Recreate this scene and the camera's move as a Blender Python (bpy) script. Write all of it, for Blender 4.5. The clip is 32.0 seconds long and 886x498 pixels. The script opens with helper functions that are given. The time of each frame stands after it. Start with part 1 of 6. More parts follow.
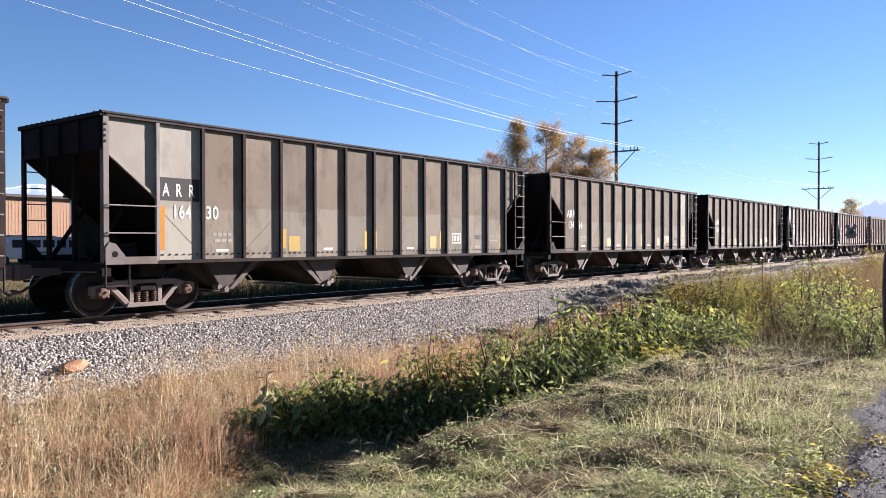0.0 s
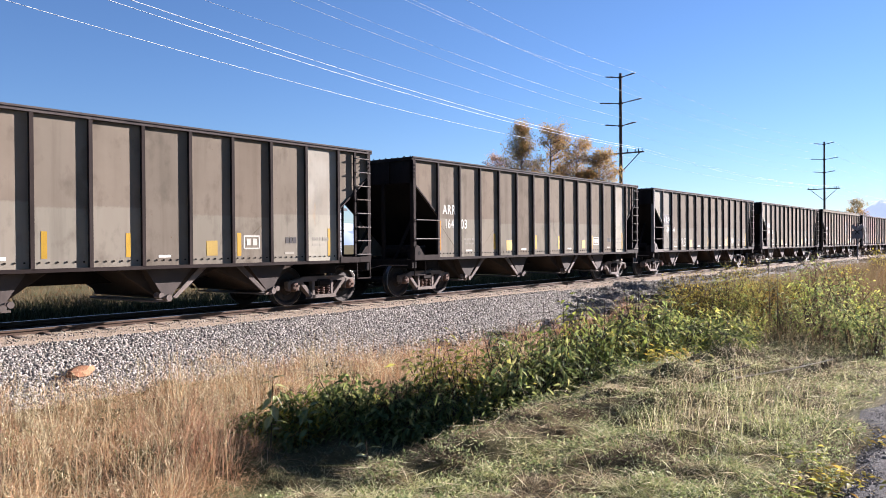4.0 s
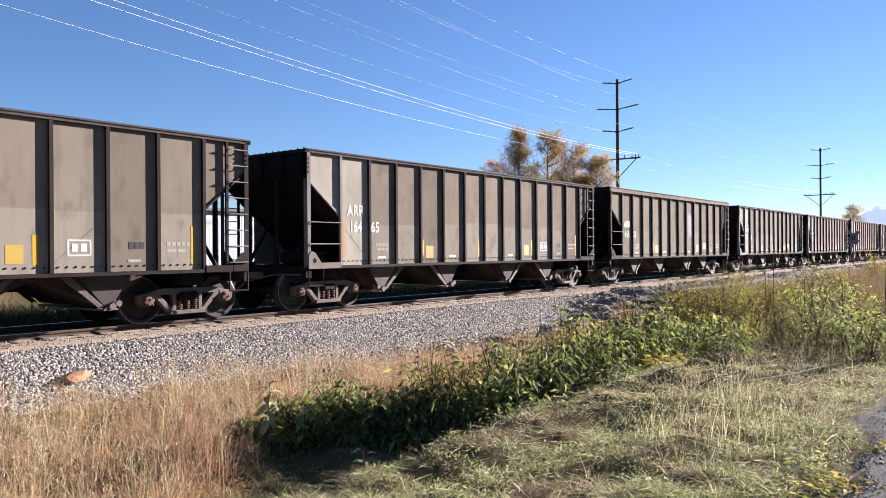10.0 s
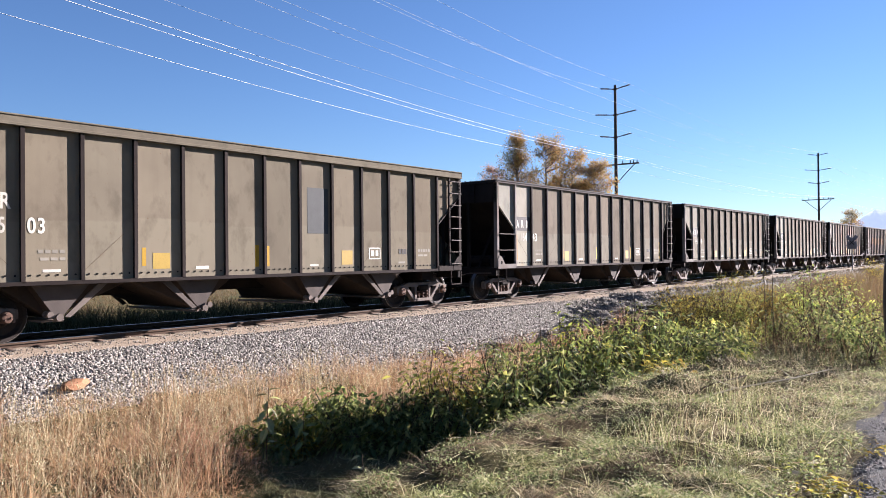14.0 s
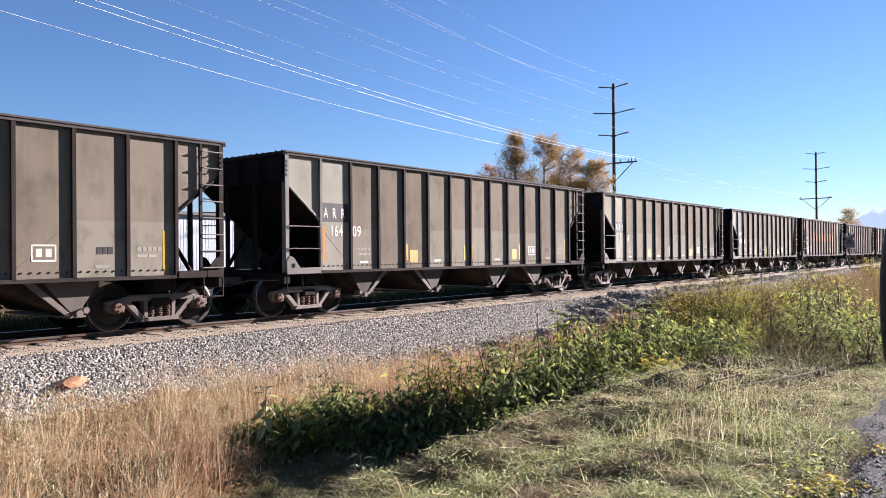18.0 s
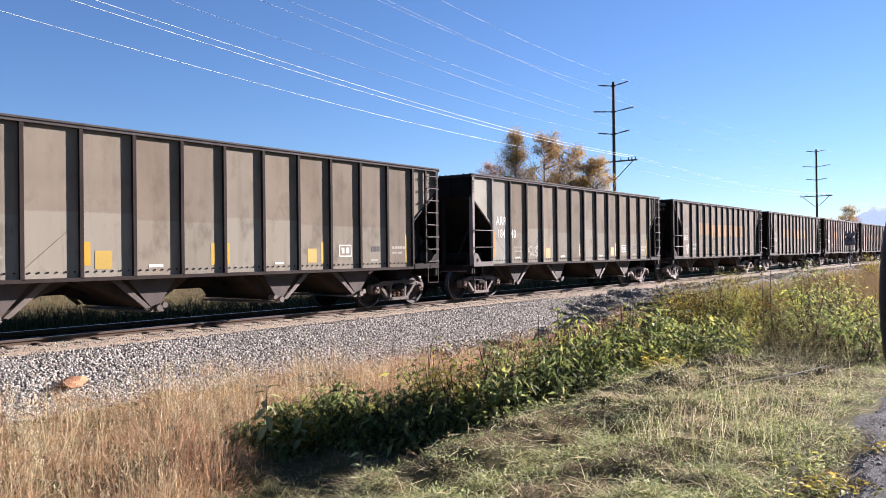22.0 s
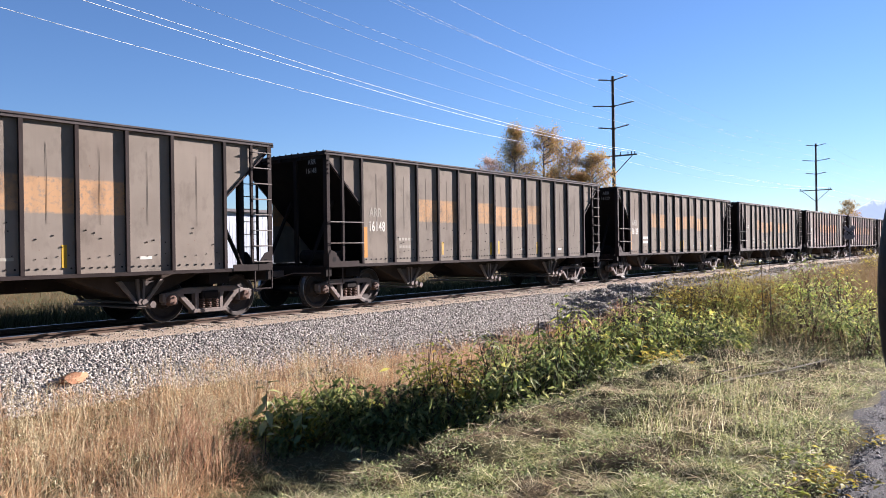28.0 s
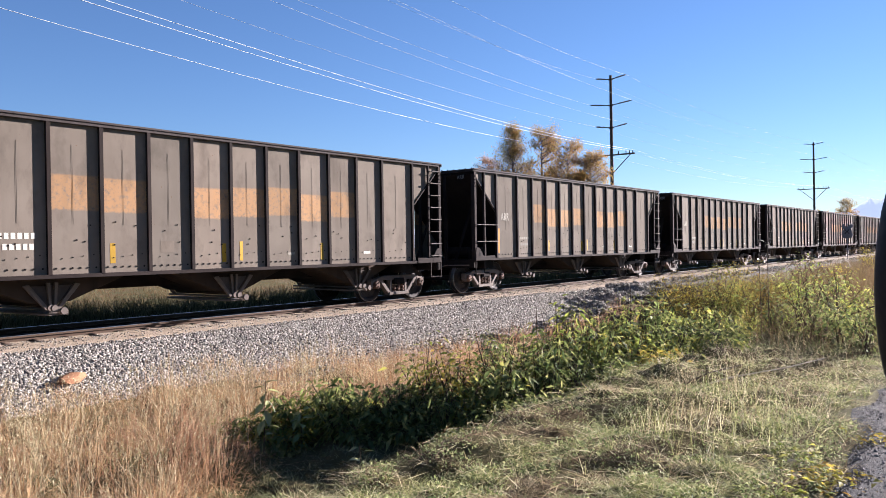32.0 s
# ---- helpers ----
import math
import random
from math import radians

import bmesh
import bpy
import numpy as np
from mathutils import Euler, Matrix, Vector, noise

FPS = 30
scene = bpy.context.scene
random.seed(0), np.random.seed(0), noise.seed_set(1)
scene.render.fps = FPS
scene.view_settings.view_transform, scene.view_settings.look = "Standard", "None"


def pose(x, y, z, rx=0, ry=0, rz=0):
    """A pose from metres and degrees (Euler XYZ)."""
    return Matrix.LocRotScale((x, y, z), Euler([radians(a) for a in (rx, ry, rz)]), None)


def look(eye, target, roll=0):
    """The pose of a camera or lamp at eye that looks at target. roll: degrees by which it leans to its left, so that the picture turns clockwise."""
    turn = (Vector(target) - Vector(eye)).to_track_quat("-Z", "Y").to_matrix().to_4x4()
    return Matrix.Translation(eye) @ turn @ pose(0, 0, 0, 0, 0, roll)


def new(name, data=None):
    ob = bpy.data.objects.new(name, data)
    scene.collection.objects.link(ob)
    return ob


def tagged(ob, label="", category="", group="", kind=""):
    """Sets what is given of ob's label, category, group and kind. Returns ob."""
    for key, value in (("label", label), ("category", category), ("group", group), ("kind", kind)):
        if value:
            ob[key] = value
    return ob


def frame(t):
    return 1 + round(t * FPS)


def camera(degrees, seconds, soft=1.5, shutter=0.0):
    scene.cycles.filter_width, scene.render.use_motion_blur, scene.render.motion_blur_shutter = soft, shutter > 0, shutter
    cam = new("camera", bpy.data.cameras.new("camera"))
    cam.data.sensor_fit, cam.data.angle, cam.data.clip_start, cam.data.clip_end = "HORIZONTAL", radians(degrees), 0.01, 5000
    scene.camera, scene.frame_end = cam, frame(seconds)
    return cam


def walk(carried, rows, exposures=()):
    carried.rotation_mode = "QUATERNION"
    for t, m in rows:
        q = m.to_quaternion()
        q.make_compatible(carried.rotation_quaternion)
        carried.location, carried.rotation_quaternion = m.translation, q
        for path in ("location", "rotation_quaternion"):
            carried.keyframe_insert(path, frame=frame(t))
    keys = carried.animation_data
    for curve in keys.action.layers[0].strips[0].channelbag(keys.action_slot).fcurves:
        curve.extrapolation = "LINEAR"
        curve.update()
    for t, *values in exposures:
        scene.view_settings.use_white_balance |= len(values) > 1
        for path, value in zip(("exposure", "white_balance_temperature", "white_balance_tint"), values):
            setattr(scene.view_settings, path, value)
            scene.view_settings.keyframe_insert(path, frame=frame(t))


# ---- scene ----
# ---------------------------------------------------------------- camera
EYE_Z = 1.42
TRACK_Y = 14.70
CAMERA_ROWS = [  # seconds, heading from the track's direction, pitch, roll
    (0, 37.85, -0.62, -0.02), (0.5, 37.85, -0.58, -0.13), (1, 37.90, -0.58, -0.15), (1.5, 37.99, -0.56, -0.22), (2, 38.08, -0.48, -0.30), (2.5, 38.14, -0.44, -0.38),
    (3, 38.24, -0.42, -0.37), (3.5, 38.23, -0.40, -0.43), (5.5, 38.20, -0.33, -0.35), (6, 38.21, -0.30, -0.31), (6.5, 38.19, -0.24, -0.34), (7, 38.17, -0.19, -0.36),
    (7.5, 38.16, -0.15, -0.32), (8, 38.10, -0.13, -0.32), (8.5, 38.08, -0.09, -0.32), (9, 38.04, -0.06, -0.34), (9.5, 38.02, -0.02, -0.35), (10, 38.00, 0.02, -0.37),
    (10.5, 37.99, 0.07, -0.39), (11, 37.99, 0.12, -0.44), (11.5, 37.98, 0.18, -0.45), (12, 37.96, 0.26, -0.48), (12.5, 37.94, 0.33, -0.51), (13, 37.90, 0.39, -0.56),
    (13.5, 37.93, 0.43, -0.55), (14, 37.91, 0.47, -0.58), (14.5, 37.88, 0.50, -0.60), (16.5, 37.84, 0.37, -0.49), (17, 37.78, 0.34, -0.50), (17.5, 37.76, 0.34, -0.50),
    (18, 37.76, 0.34, -0.50), (18.5, 37.77, 0.38, -0.55), (19, 37.82, 0.39, -0.57), (19.5, 37.86, 0.43, -0.57), (20, 37.86, 0.45, -0.60), (20.5, 37.86, 0.45, -0.61),
    (21, 37.86, 0.42, -0.67), (21.5, 37.80, 0.34, -0.67), (22, 37.79, 0.25, -0.66), (22.5, 37.78, 0.18, -0.70), (23, 37.77, 0.13, -0.72), (23.5, 37.78, 0.11, -0.74),
    (24, 37.76, 0.05, -0.79), (24.5, 37.78, 0.03, -0.79), (25, 37.78, 0.00, -0.74), (25.5, 37.77, -0.01, -0.77), (27.5, 37.76, -0.10, -0.79), (28, 37.77, -0.11, -0.83),
    (28.5, 37.76, -0.13, -0.87), (29, 37.71, -0.14, -0.98), (29.5, 37.72, -0.16, -0.92), (30, 37.67, -0.17, -0.94), (30.5, 37.64, -0.17, -0.91), (31, 37.63, -0.17, -0.90),
    (31.5, 37.65, -0.16, -0.89), (32, 37.64, -0.17, -0.93),
]


def aim(heading, pitch):
    a, b = radians(heading), radians(pitch)
    return (math.cos(a) * math.cos(b), math.sin(a) * math.cos(b), EYE_Z + math.sin(b))


cam = camera(60.0, 32.0, soft=0.65)


def eye(t):
    """The held camera drifts a few millimetres to its right."""
    d = 0.0036 * max(0.0, t - 8.0) / 24.0
    return (d * math.sin(radians(38)), -d * math.cos(radians(38)), EYE_Z)


walk(cam, [(t, look(eye(t), Vector(aim(h, p)) + Vector(eye(t)) - Vector((0, 0, EYE_Z)), r)) for t, h, p, r in CAMERA_ROWS],
     exposures=[(0, 2.46, 6050, 23), (32, 2.46, 6050, 23)])

# ---------------------------------------------------------------- light
SUN_AZIMUTH, SUN_HEIGHT = -19.0, 17.0  # degrees from +x towards +y, and above the horizon
world = bpy.data.worlds.new("sky")
scene.world = world
world.use_nodes = True
wn = world.node_tree
sky = wn.nodes.new("ShaderNodeTexSky")
sky.sky_type, sky.sun_disc = "NISHITA", False
sky.sun_elevation, sky.sun_rotation = radians(SUN_HEIGHT), radians(90 - SUN_AZIMUTH)
sky.air_density, sky.dust_density, sky.ozone_density, sky.altitude = 1.0, 0.0, 5.0, 300
wn.links.new(sky.outputs[0], wn.nodes["Background"].inputs[0])
wn.nodes["Background"].inputs[1].default_value = 0.0275
sun = new("sun", bpy.data.lights.new("sun", "SUN"))
sun.data.energy, sun.data.angle, sun.data.color = 5.0, radians(0.53), (1.0, 0.93, 0.82)
a_, e_ = radians(SUN_AZIMUTH), radians(SUN_HEIGHT)
sun.matrix_world = look((60 * math.cos(a_) * math.cos(e_), 60 * math.sin(a_) * math.cos(e_), 60 * math.sin(e_)), (0, 0, 0))
scene.view_settings.exposure = 2.46


# ---------------------------------------------------------------- materials
def material(name):
    m = bpy.data.materials.new(name)
    m.use_nodes = True
    return m, m.node_tree, m.node_tree.nodes["Principled BSDF"]


def node(tree, kind, **values):
    n = tree.nodes.new(kind)
    for key, value in values.items():
        n.inputs[key.replace("_", " ")].default_value = value
    return n


def ramp(tree, source, stops):
    r = tree.nodes.new("ShaderNodeValToRGB")
    el = r.color_ramp.elements
    while len(el) < len(stops):
        el.new(0.5)
    for e, (at, c) in zip(el, stops):
        e.position, e.color = at, (*c, 1)
    tree.links.new(source, r.inputs[0])
    return r.outputs[0]


def mixed(tree, fac, a, b, how="MIX"):
    m = tree.nodes.new("ShaderNodeMix")
    m.data_type, m.blend_type = "RGBA", how
    for sock, val in ((m.inputs[0], fac), (m.inputs[6], a), (m.inputs[7], b)):
        if isinstance(val, bpy.types.NodeSocket):
            tree.links.new(val, sock)
        elif isinstance(val, (int, float)):
            sock.default_value = val
        else:
            sock.default_value = (*val, 1)
    return m.outputs[2]


def calc(tree, op, a, b=0.0, clamp=False):
    m = tree.nodes.new("ShaderNodeMath")
    m.operation, m.use_clamp = op, clamp
    for sock, val in ((m.inputs[0], a), (m.inputs[1], b)):
        if isinstance(val, bpy.types.NodeSocket):
            tree.links.new(val, sock)
        else:
            sock.default_value = val
    return m.outputs[0]


def coords(tree, scale=(1, 1, 1), kind="Object", shift=None):
    tc = tree.nodes.new("ShaderNodeTexCoord")
    mp = tree.nodes.new("ShaderNodeMapping")
    mp.inputs["Scale"].default_value = scale
    tree.links.new(tc.outputs[kind], mp.inputs[0])
    if shift is not None:
        cx = tree.nodes.new("ShaderNodeCombineXYZ")
        for k in range(3):
            tree.links.new(shift, cx.inputs[k])
        tree.links.new(cx.outputs[0], mp.inputs["Location"])
    return mp.outputs[0]


def noise_of(tree, vec, scale, detail=4.0, rough=0.55):
    n = node(tree, "ShaderNodeTexNoise", Scale=scale, Detail=detail, Roughness=rough)
    tree.links.new(vec, n.inputs["Vector"])
    return n.outputs[0]


def bumped(tree, bsdf, height, strength, distance=0.01):
    b = node(tree, "ShaderNodeBump", Strength=strength, Distance=distance)
    tree.links.new(height, b.inputs["Height"])
    tree.links.new(b.outputs[0], bsdf.inputs["Normal"])


def random_of(tree, island=False):
    if island:
        return tree.nodes.new("ShaderNodeNewGeometry").outputs["Random Per Island"]
    return tree.nodes.new("ShaderNodeObjectInfo").outputs["Random"]


def weathered(name, base, dust, patch=None, band=None, rough=0.75, streak=0.7, rust=(0.10, 0.045, 0.02), rust_at=0.68, stain=None):
    """Old paint on steel: a base colour that varies from sheet to sheet, road dust, streaks that run down, a little rust.
    patch: a cleaner repainted field below about 2 m; band: a faded coloured stripe between two heights."""
    m, tr, bs = material(name)
    rnd = random_of(tr)
    shift = calc(tr, "MULTIPLY", rnd, 37.0)
    vec = coords(tr, shift=shift)
    big = noise_of(tr, vec, 0.9, 5)
    streaks = noise_of(tr, coords(tr, (3.2, 3.2, 0.22), shift=shift), 1.5, 5, 0.55)
    fine = noise_of(tr, vec, 14, 6, 0.65)
    grit = noise_of(tr, vec, 90, 3)
    col = mixed(tr, ramp_value(tr, big, 0.30, 0.70), base, dust)
    sep = tr.nodes.new("ShaderNodeSeparateXYZ")
    tr.links.new(tr.nodes.new("ShaderNodeTexCoord").outputs["Object"], sep.inputs[0])
    edge = calc(tr, "ADD", sep.outputs[2], calc(tr, "MULTIPLY", fine, 0.08))
    if patch:
        low = calc(tr, "MULTIPLY", calc(tr, "SUBTRACT", calc(tr, "ADD", 2.0, calc(tr, "MULTIPLY", rnd, 0.25)), edge), 30.0, True)
        have = calc(tr, "GREATER_THAN", rnd, 0.25)
        col = mixed(tr, calc(tr, "MULTIPLY", calc(tr, "MULTIPLY", low, have), 0.7), col, patch)
    if band:
        z0, z1, bc = band
        edge = calc(tr, "ADD", edge, calc(tr, "MULTIPLY", rnd, 0.16))
        up = calc(tr, "MULTIPLY", calc(tr, "SUBTRACT", edge, z0), 25.0, True)
        dn = calc(tr, "MULTIPLY", calc(tr, "SUBTRACT", z1, edge), 25.0, True)
        hold = calc(tr, "MULTIPLY", calc(tr, "SUBTRACT", fine, 0.30), 5.0, True)
        have = calc(tr, "GREATER_THAN", rnd, 0.12)
        col = mixed(tr, calc(tr, "MULTIPLY", calc(tr, "MULTIPLY", calc(tr, "MULTIPLY", up, dn), hold), calc(tr, "MULTIPLY", have, 0.8)), col, bc)
    col = mixed(tr, calc(tr, "MULTIPLY", ramp_value(tr, streaks, 0.50, 0.80), streak * 0.7), col, dust)
    col = mixed(tr, calc(tr, "MULTIPLY", ramp_value(tr, streaks, 0.48, 0.25), streak * 0.55), col, tuple(c * 0.62 for c in base))
    col = mixed(tr, ramp_value(tr, fine, rust_at, rust_at + 0.06), col, rust)
    blots = noise_of(tr, coords(tr, (1.0, 1.0, 0.6), shift=shift), 2.6, 6, 0.6)
    col = mixed(tr, calc(tr, "MULTIPLY", ramp_value(tr, blots, 0.52, 0.70), 0.55), col, tuple(c * 0.6 for c in base))
    if stain:
        runs = noise_of(tr, coords(tr, (2.4, 2.4, 0.55), shift=calc(tr, "MULTIPLY", rnd, 61.0)), 1.3, 5, 0.6)
        col = mixed(tr, calc(tr, "MULTIPLY", ramp_value(tr, runs, 0.60, 0.74), 0.5), col, stain)
    warm = calc(tr, "FRACT", calc(tr, "MULTIPLY", rnd, 7.31))
    col = mixed(tr, calc(tr, "MULTIPLY", warm, 0.9), col, (1.01, 0.96, 0.93), "MULTIPLY")
    tone = calc(tr, "ADD", 0.84, calc(tr, "MULTIPLY", rnd, 0.32))
    col = mixed(tr, 1.0, col, tone_of(tr, tone), "MULTIPLY")
    tr.links.new(col, bs.inputs["Base Color"])
    rr = calc(tr, "ADD", rough - 0.12, calc(tr, "MULTIPLY", fine, 0.25))
    tr.links.new(rr, bs.inputs["Roughness"])
    bs.inputs["Specular IOR Level"].default_value = 0.04
    bumped(tr, bs, mixed(tr, 0.25, big, grit), 0.35, 0.02)
    return m


def ramp_value(tr, v, lo, hi):
    n = node(tr, "ShaderNodeMapRange")
    n.inputs["From Min"].default_value, n.inputs["From Max"].default_value = lo, hi
    tr.links.new(v, n.inputs["Value"])
    return n.outputs["Result"]


def tone_of(tr, value):
    c = tr.nodes.new("ShaderNodeCombineColor")
    for k in range(3):
        tr.links.new(value, c.inputs[k])
    return c.outputs[0]


def plain(name, color, rough=0.6, metal=0.0, vary=0.25, scale=6.0, bump=0.15, island=False):
    m, tr, bs = material(name)
    vec = coords(tr)
    n1, n2 = noise_of(tr, vec, scale, 5), noise_of(tr, vec, scale * 9, 4)
    col = mixed(tr, n1, tuple(c * (1 - vary) for c in color), tuple(min(1, c * (1 + vary)) for c in color))
    col = mixed(tr, calc(tr, "MULTIPLY", ramp_value(tr, n2, 0.5, 0.8), 0.35), col, tuple(c * 0.5 for c in color))
    rnd = random_of(tr, island)
    col = mixed(tr, 1.0, col, tone_of(tr, calc(tr, "ADD", 1 - vary, calc(tr, "MULTIPLY", rnd, 2 * vary))), "MULTIPLY")
    tr.links.new(col, bs.inputs["Base Color"])
    tr.links.new(calc(tr, "ADD", rough - 0.1, calc(tr, "MULTIPLY", n2, 0.2)), bs.inputs["Roughness"])
    bs.inputs["Metallic"].default_value = metal
    bs.inputs["Specular IOR Level"].default_value = 0.5 if rough < 0.5 else 0.15
    if bump:
        bumped(tr, bs, n2, bump, 0.01)
    return m


def leafy(name, stops, glow=0.35, rough=0.5, gloss=0.12):
    """Leaves or blades: each island takes a colour of its own; some light passes through."""
    m, tr, bs = material(name)
    rnd = random_of(tr, True)
    col = ramp(tr, rnd, stops)
    big = noise_of(tr, coords(tr), 1.3, 3)
    col = mixed(tr, calc(tr, "MULTIPLY", ramp_value(tr, big, 0.35, 0.7), 0.25), col, tuple(c * 0.6 for c in stops[0][1]))
    tr.links.new(col, bs.inputs["Base Color"])
    bs.inputs["Roughness"].default_value = rough
    bs.inputs["Specular IOR Level"].default_value = gloss
    tl = tr.nodes.new("ShaderNodeBsdfTranslucent")
    tr.links.new(col, tl.inputs[0])
    mx = tr.nodes.new("ShaderNodeMixShader")
    mx.inputs[0].default_value = glow
    tr.links.new(bs.outputs[0], mx.inputs[1])
    tr.links.new(tl.outputs[0], mx.inputs[2])
    tr.links.new(mx.outputs[0], tr.nodes["Material Output"].inputs[0])
    return m


BROWN = weathered("brown_paint", (0.122, 0.104, 0.081), (0.154, 0.132, 0.104), patch=(0.178, 0.166, 0.134), rough=0.9)
PALE = weathered("pale_paint", (0.268, 0.265, 0.230), (0.200, 0.185, 0.152), patch=(0.275, 0.270, 0.220), streak=0.45, rust=(0.182, 0.104, 0.048), rough=0.9, stain=(0.290, 0.190, 0.090))
OLIVE = weathered("olive_paint", (0.122, 0.106, 0.080), (0.152, 0.134, 0.100), patch=(0.158, 0.142, 0.106), streak=0.3, rough=0.9)
STRIPED = weathered("striped_paint", (0.126, 0.110, 0.091), (0.162, 0.142, 0.118), band=(2.22, 2.86, (0.310, 0.185, 0.092)), streak=0.4, rough=0.9)
DUSKY = weathered("dusky_paint", (0.126, 0.110, 0.091), (0.162, 0.142, 0.118), streak=0.4, rough=0.9)
CHORD = weathered("dusty_chord_paint", (0.042, 0.037, 0.037), (0.062, 0.055, 0.053), streak=0.3)
FRAME = weathered("frame_paint", (0.018, 0.014, 0.013), (0.030, 0.024, 0.022), streak=0.35)
BLACK = weathered("black_steel", (0.009, 0.008, 0.008), (0.020, 0.016, 0.014), streak=0.4)
CHUTE = weathered("chute_steel", (0.030, 0.023, 0.019), (0.050, 0.038, 0.030), streak=0.4)
LIGHT_FRAME = weathered("light_frame_paint", (0.187, 0.179, 0.170), (0.112, 0.094, 0.082), streak=0.4)
CAST = plain("cast_steel", (0.105, 0.086, 0.074), 0.8, 0.0, 0.3, 5, 0.3)
RUSTY_PLATE = plain("outlet_steel", (0.062, 0.051, 0.045), 0.85, 0.0, 0.3, 5, 0.2)
RUST = plain("rusty_bearing", (0.086, 0.051, 0.037), 0.8, 0.0, 0.3, 8, 0.3)
WHEEL = plain("wheel_steel", (0.026, 0.021, 0.018), 0.6, 0.3, 0.3, 3, 0.1)
TREAD = plain("bright_tread", (0.226, 0.215, 0.204), 0.32, 0.9, 0.1, 5, 0.0)
RAIL_SIDE = plain("rail_rust", (0.062, 0.041, 0.028), 0.8, 0.1, 0.25, 4, 0.2)
RAIL_TOP = plain("rail_head", (0.215, 0.204, 0.193), 0.3, 0.9, 0.08, 4, 0.0)
ORANGE = plain("orange_marking", (0.330, 0.140, 0.008), 0.7, 0, 0.15, 5, 0.05)
YELLOW = plain("yellow_marking", (0.300, 0.178, 0.010), 0.6, 0, 0.15, 5, 0.05)
CREAM = plain("cream_sticker", (0.285, 0.192, 0.038), 0.6, 0, 0.12, 5, 0.05)
WHITE = plain("white_lettering", (0.400, 0.380, 0.330), 0.6, 0, 0.15, 9, 0.0)
FADED = plain("faded_lettering", (0.205, 0.190, 0.155), 0.7, 0, 0.2, 9, 0.0)
HOLE = plain("black_opening", (0.003, 0.003, 0.003), 0.95, 0, 0.2, 6, 0.0)
SIGNBLACK = plain("dark_field", (0.030, 0.028, 0.027), 0.7, 0, 0.2, 6, 0.0)
TEAL = plain("blue_grey_field", (0.050, 0.054, 0.054), 0.7, 0, 0.2, 6, 0.05)


# ---------------------------------------------------------------- building helpers
CACHE = {}


def box(bm, x0, x1, y0, y1, z0, z1):
    vs = [bm.verts.new((x, y, z)) for x in (x0, x1) for y in (y0, y1) for z in (z0, z1)]
    for q in ((0, 1, 3, 2), (4, 6, 7, 5), (0, 4, 5, 1), (2, 3, 7, 6), (0, 2, 6, 4), (1, 5, 7, 3)):
        bm.faces.new([vs[i] for i in q])
    return vs


def prism(bm, profile, y0, y1, flip=False):
    """A closed outline in x and z, drawn out from y0 to y1."""
    a = [bm.verts.new((x, y0, z)) for x, z in profile]
    b = [bm.verts.new((x, y1, z)) for x, z in profile]
    n = len(profile)
    for i in range(n):
        j = (i + 1) % n
        bm.faces.new((a[i], a[j], b[j], b[i]))
    bm.faces.new(a[::-1])
    bm.faces.new(b)


def rod(bm, p, q, r, sides=6, r2=None, caps=True):
    p, q = Vector(p), Vector(q)
    d = (q - p).normalized()
    u = d.orthogonal().normalized()
    w = d.cross(u)
    rings = []
    for c, rr in ((p, r), (q, r if r2 is None else r2)):
        rings.append([bm.verts.new(c + (u * math.cos(k * math.tau / sides) + w * math.sin(k * math.tau / sides)) * rr) for k in range(sides)])
    for k in range(sides):
        j = (k + 1) % sides
        bm.faces.new((rings[0][k], rings[0][j], rings[1][j], rings[1][k]))
    if caps:
        bm.faces.new(rings[0][::-1])
        bm.faces.new(rings[1])


def lathe(bm, profile, sides=24, axis_y=True):
    """A profile of (along, radius) turned about the y axis."""
    rings = []
    for y, r in profile:
        rings.append([bm.verts.new((r * math.cos(k * math.tau / sides), y, r * math.sin(k * math.tau / sides))) for k in range(sides)])
    for a, b in zip(rings, rings[1:]):
        for k in range(sides):
            j = (k + 1) % sides
            bm.faces.new((a[k], a[j], b[j], b[k]))
    bm.faces.new(rings[0][::-1])
    bm.faces.new(rings[-1])


def mesh_of(name, build, mat, bevel=0.0, smooth=False):
    """The mesh that build(bm) makes; built once for each name and material."""
    key = (name, mat.name)
    if key not in CACHE:
        bm = bmesh.new()
        build(bm)
        if bevel:
            bmesh.ops.bevel(bm, geom=bm.edges[:], offset=bevel, segments=1, affect="EDGES", profile=0.7)
        bmesh.ops.recalc_face_normals(bm, faces=bm.faces[:])
        me = bpy.data.meshes.new(name)
        bm.to_mesh(me)
        bm.free()
        if smooth:
            me.polygons.foreach_set("use_smooth", [True] * len(me.polygons))
        me.materials.append(mat)
        CACHE[key] = me
    return CACHE[key]


def part(name, me, parent, label="", at=None):
    ob = new(name, me)
    ob.parent = parent
    if at is not None:
        ob.matrix_basis = at
    if label:
        ob["label"] = label
    return ob


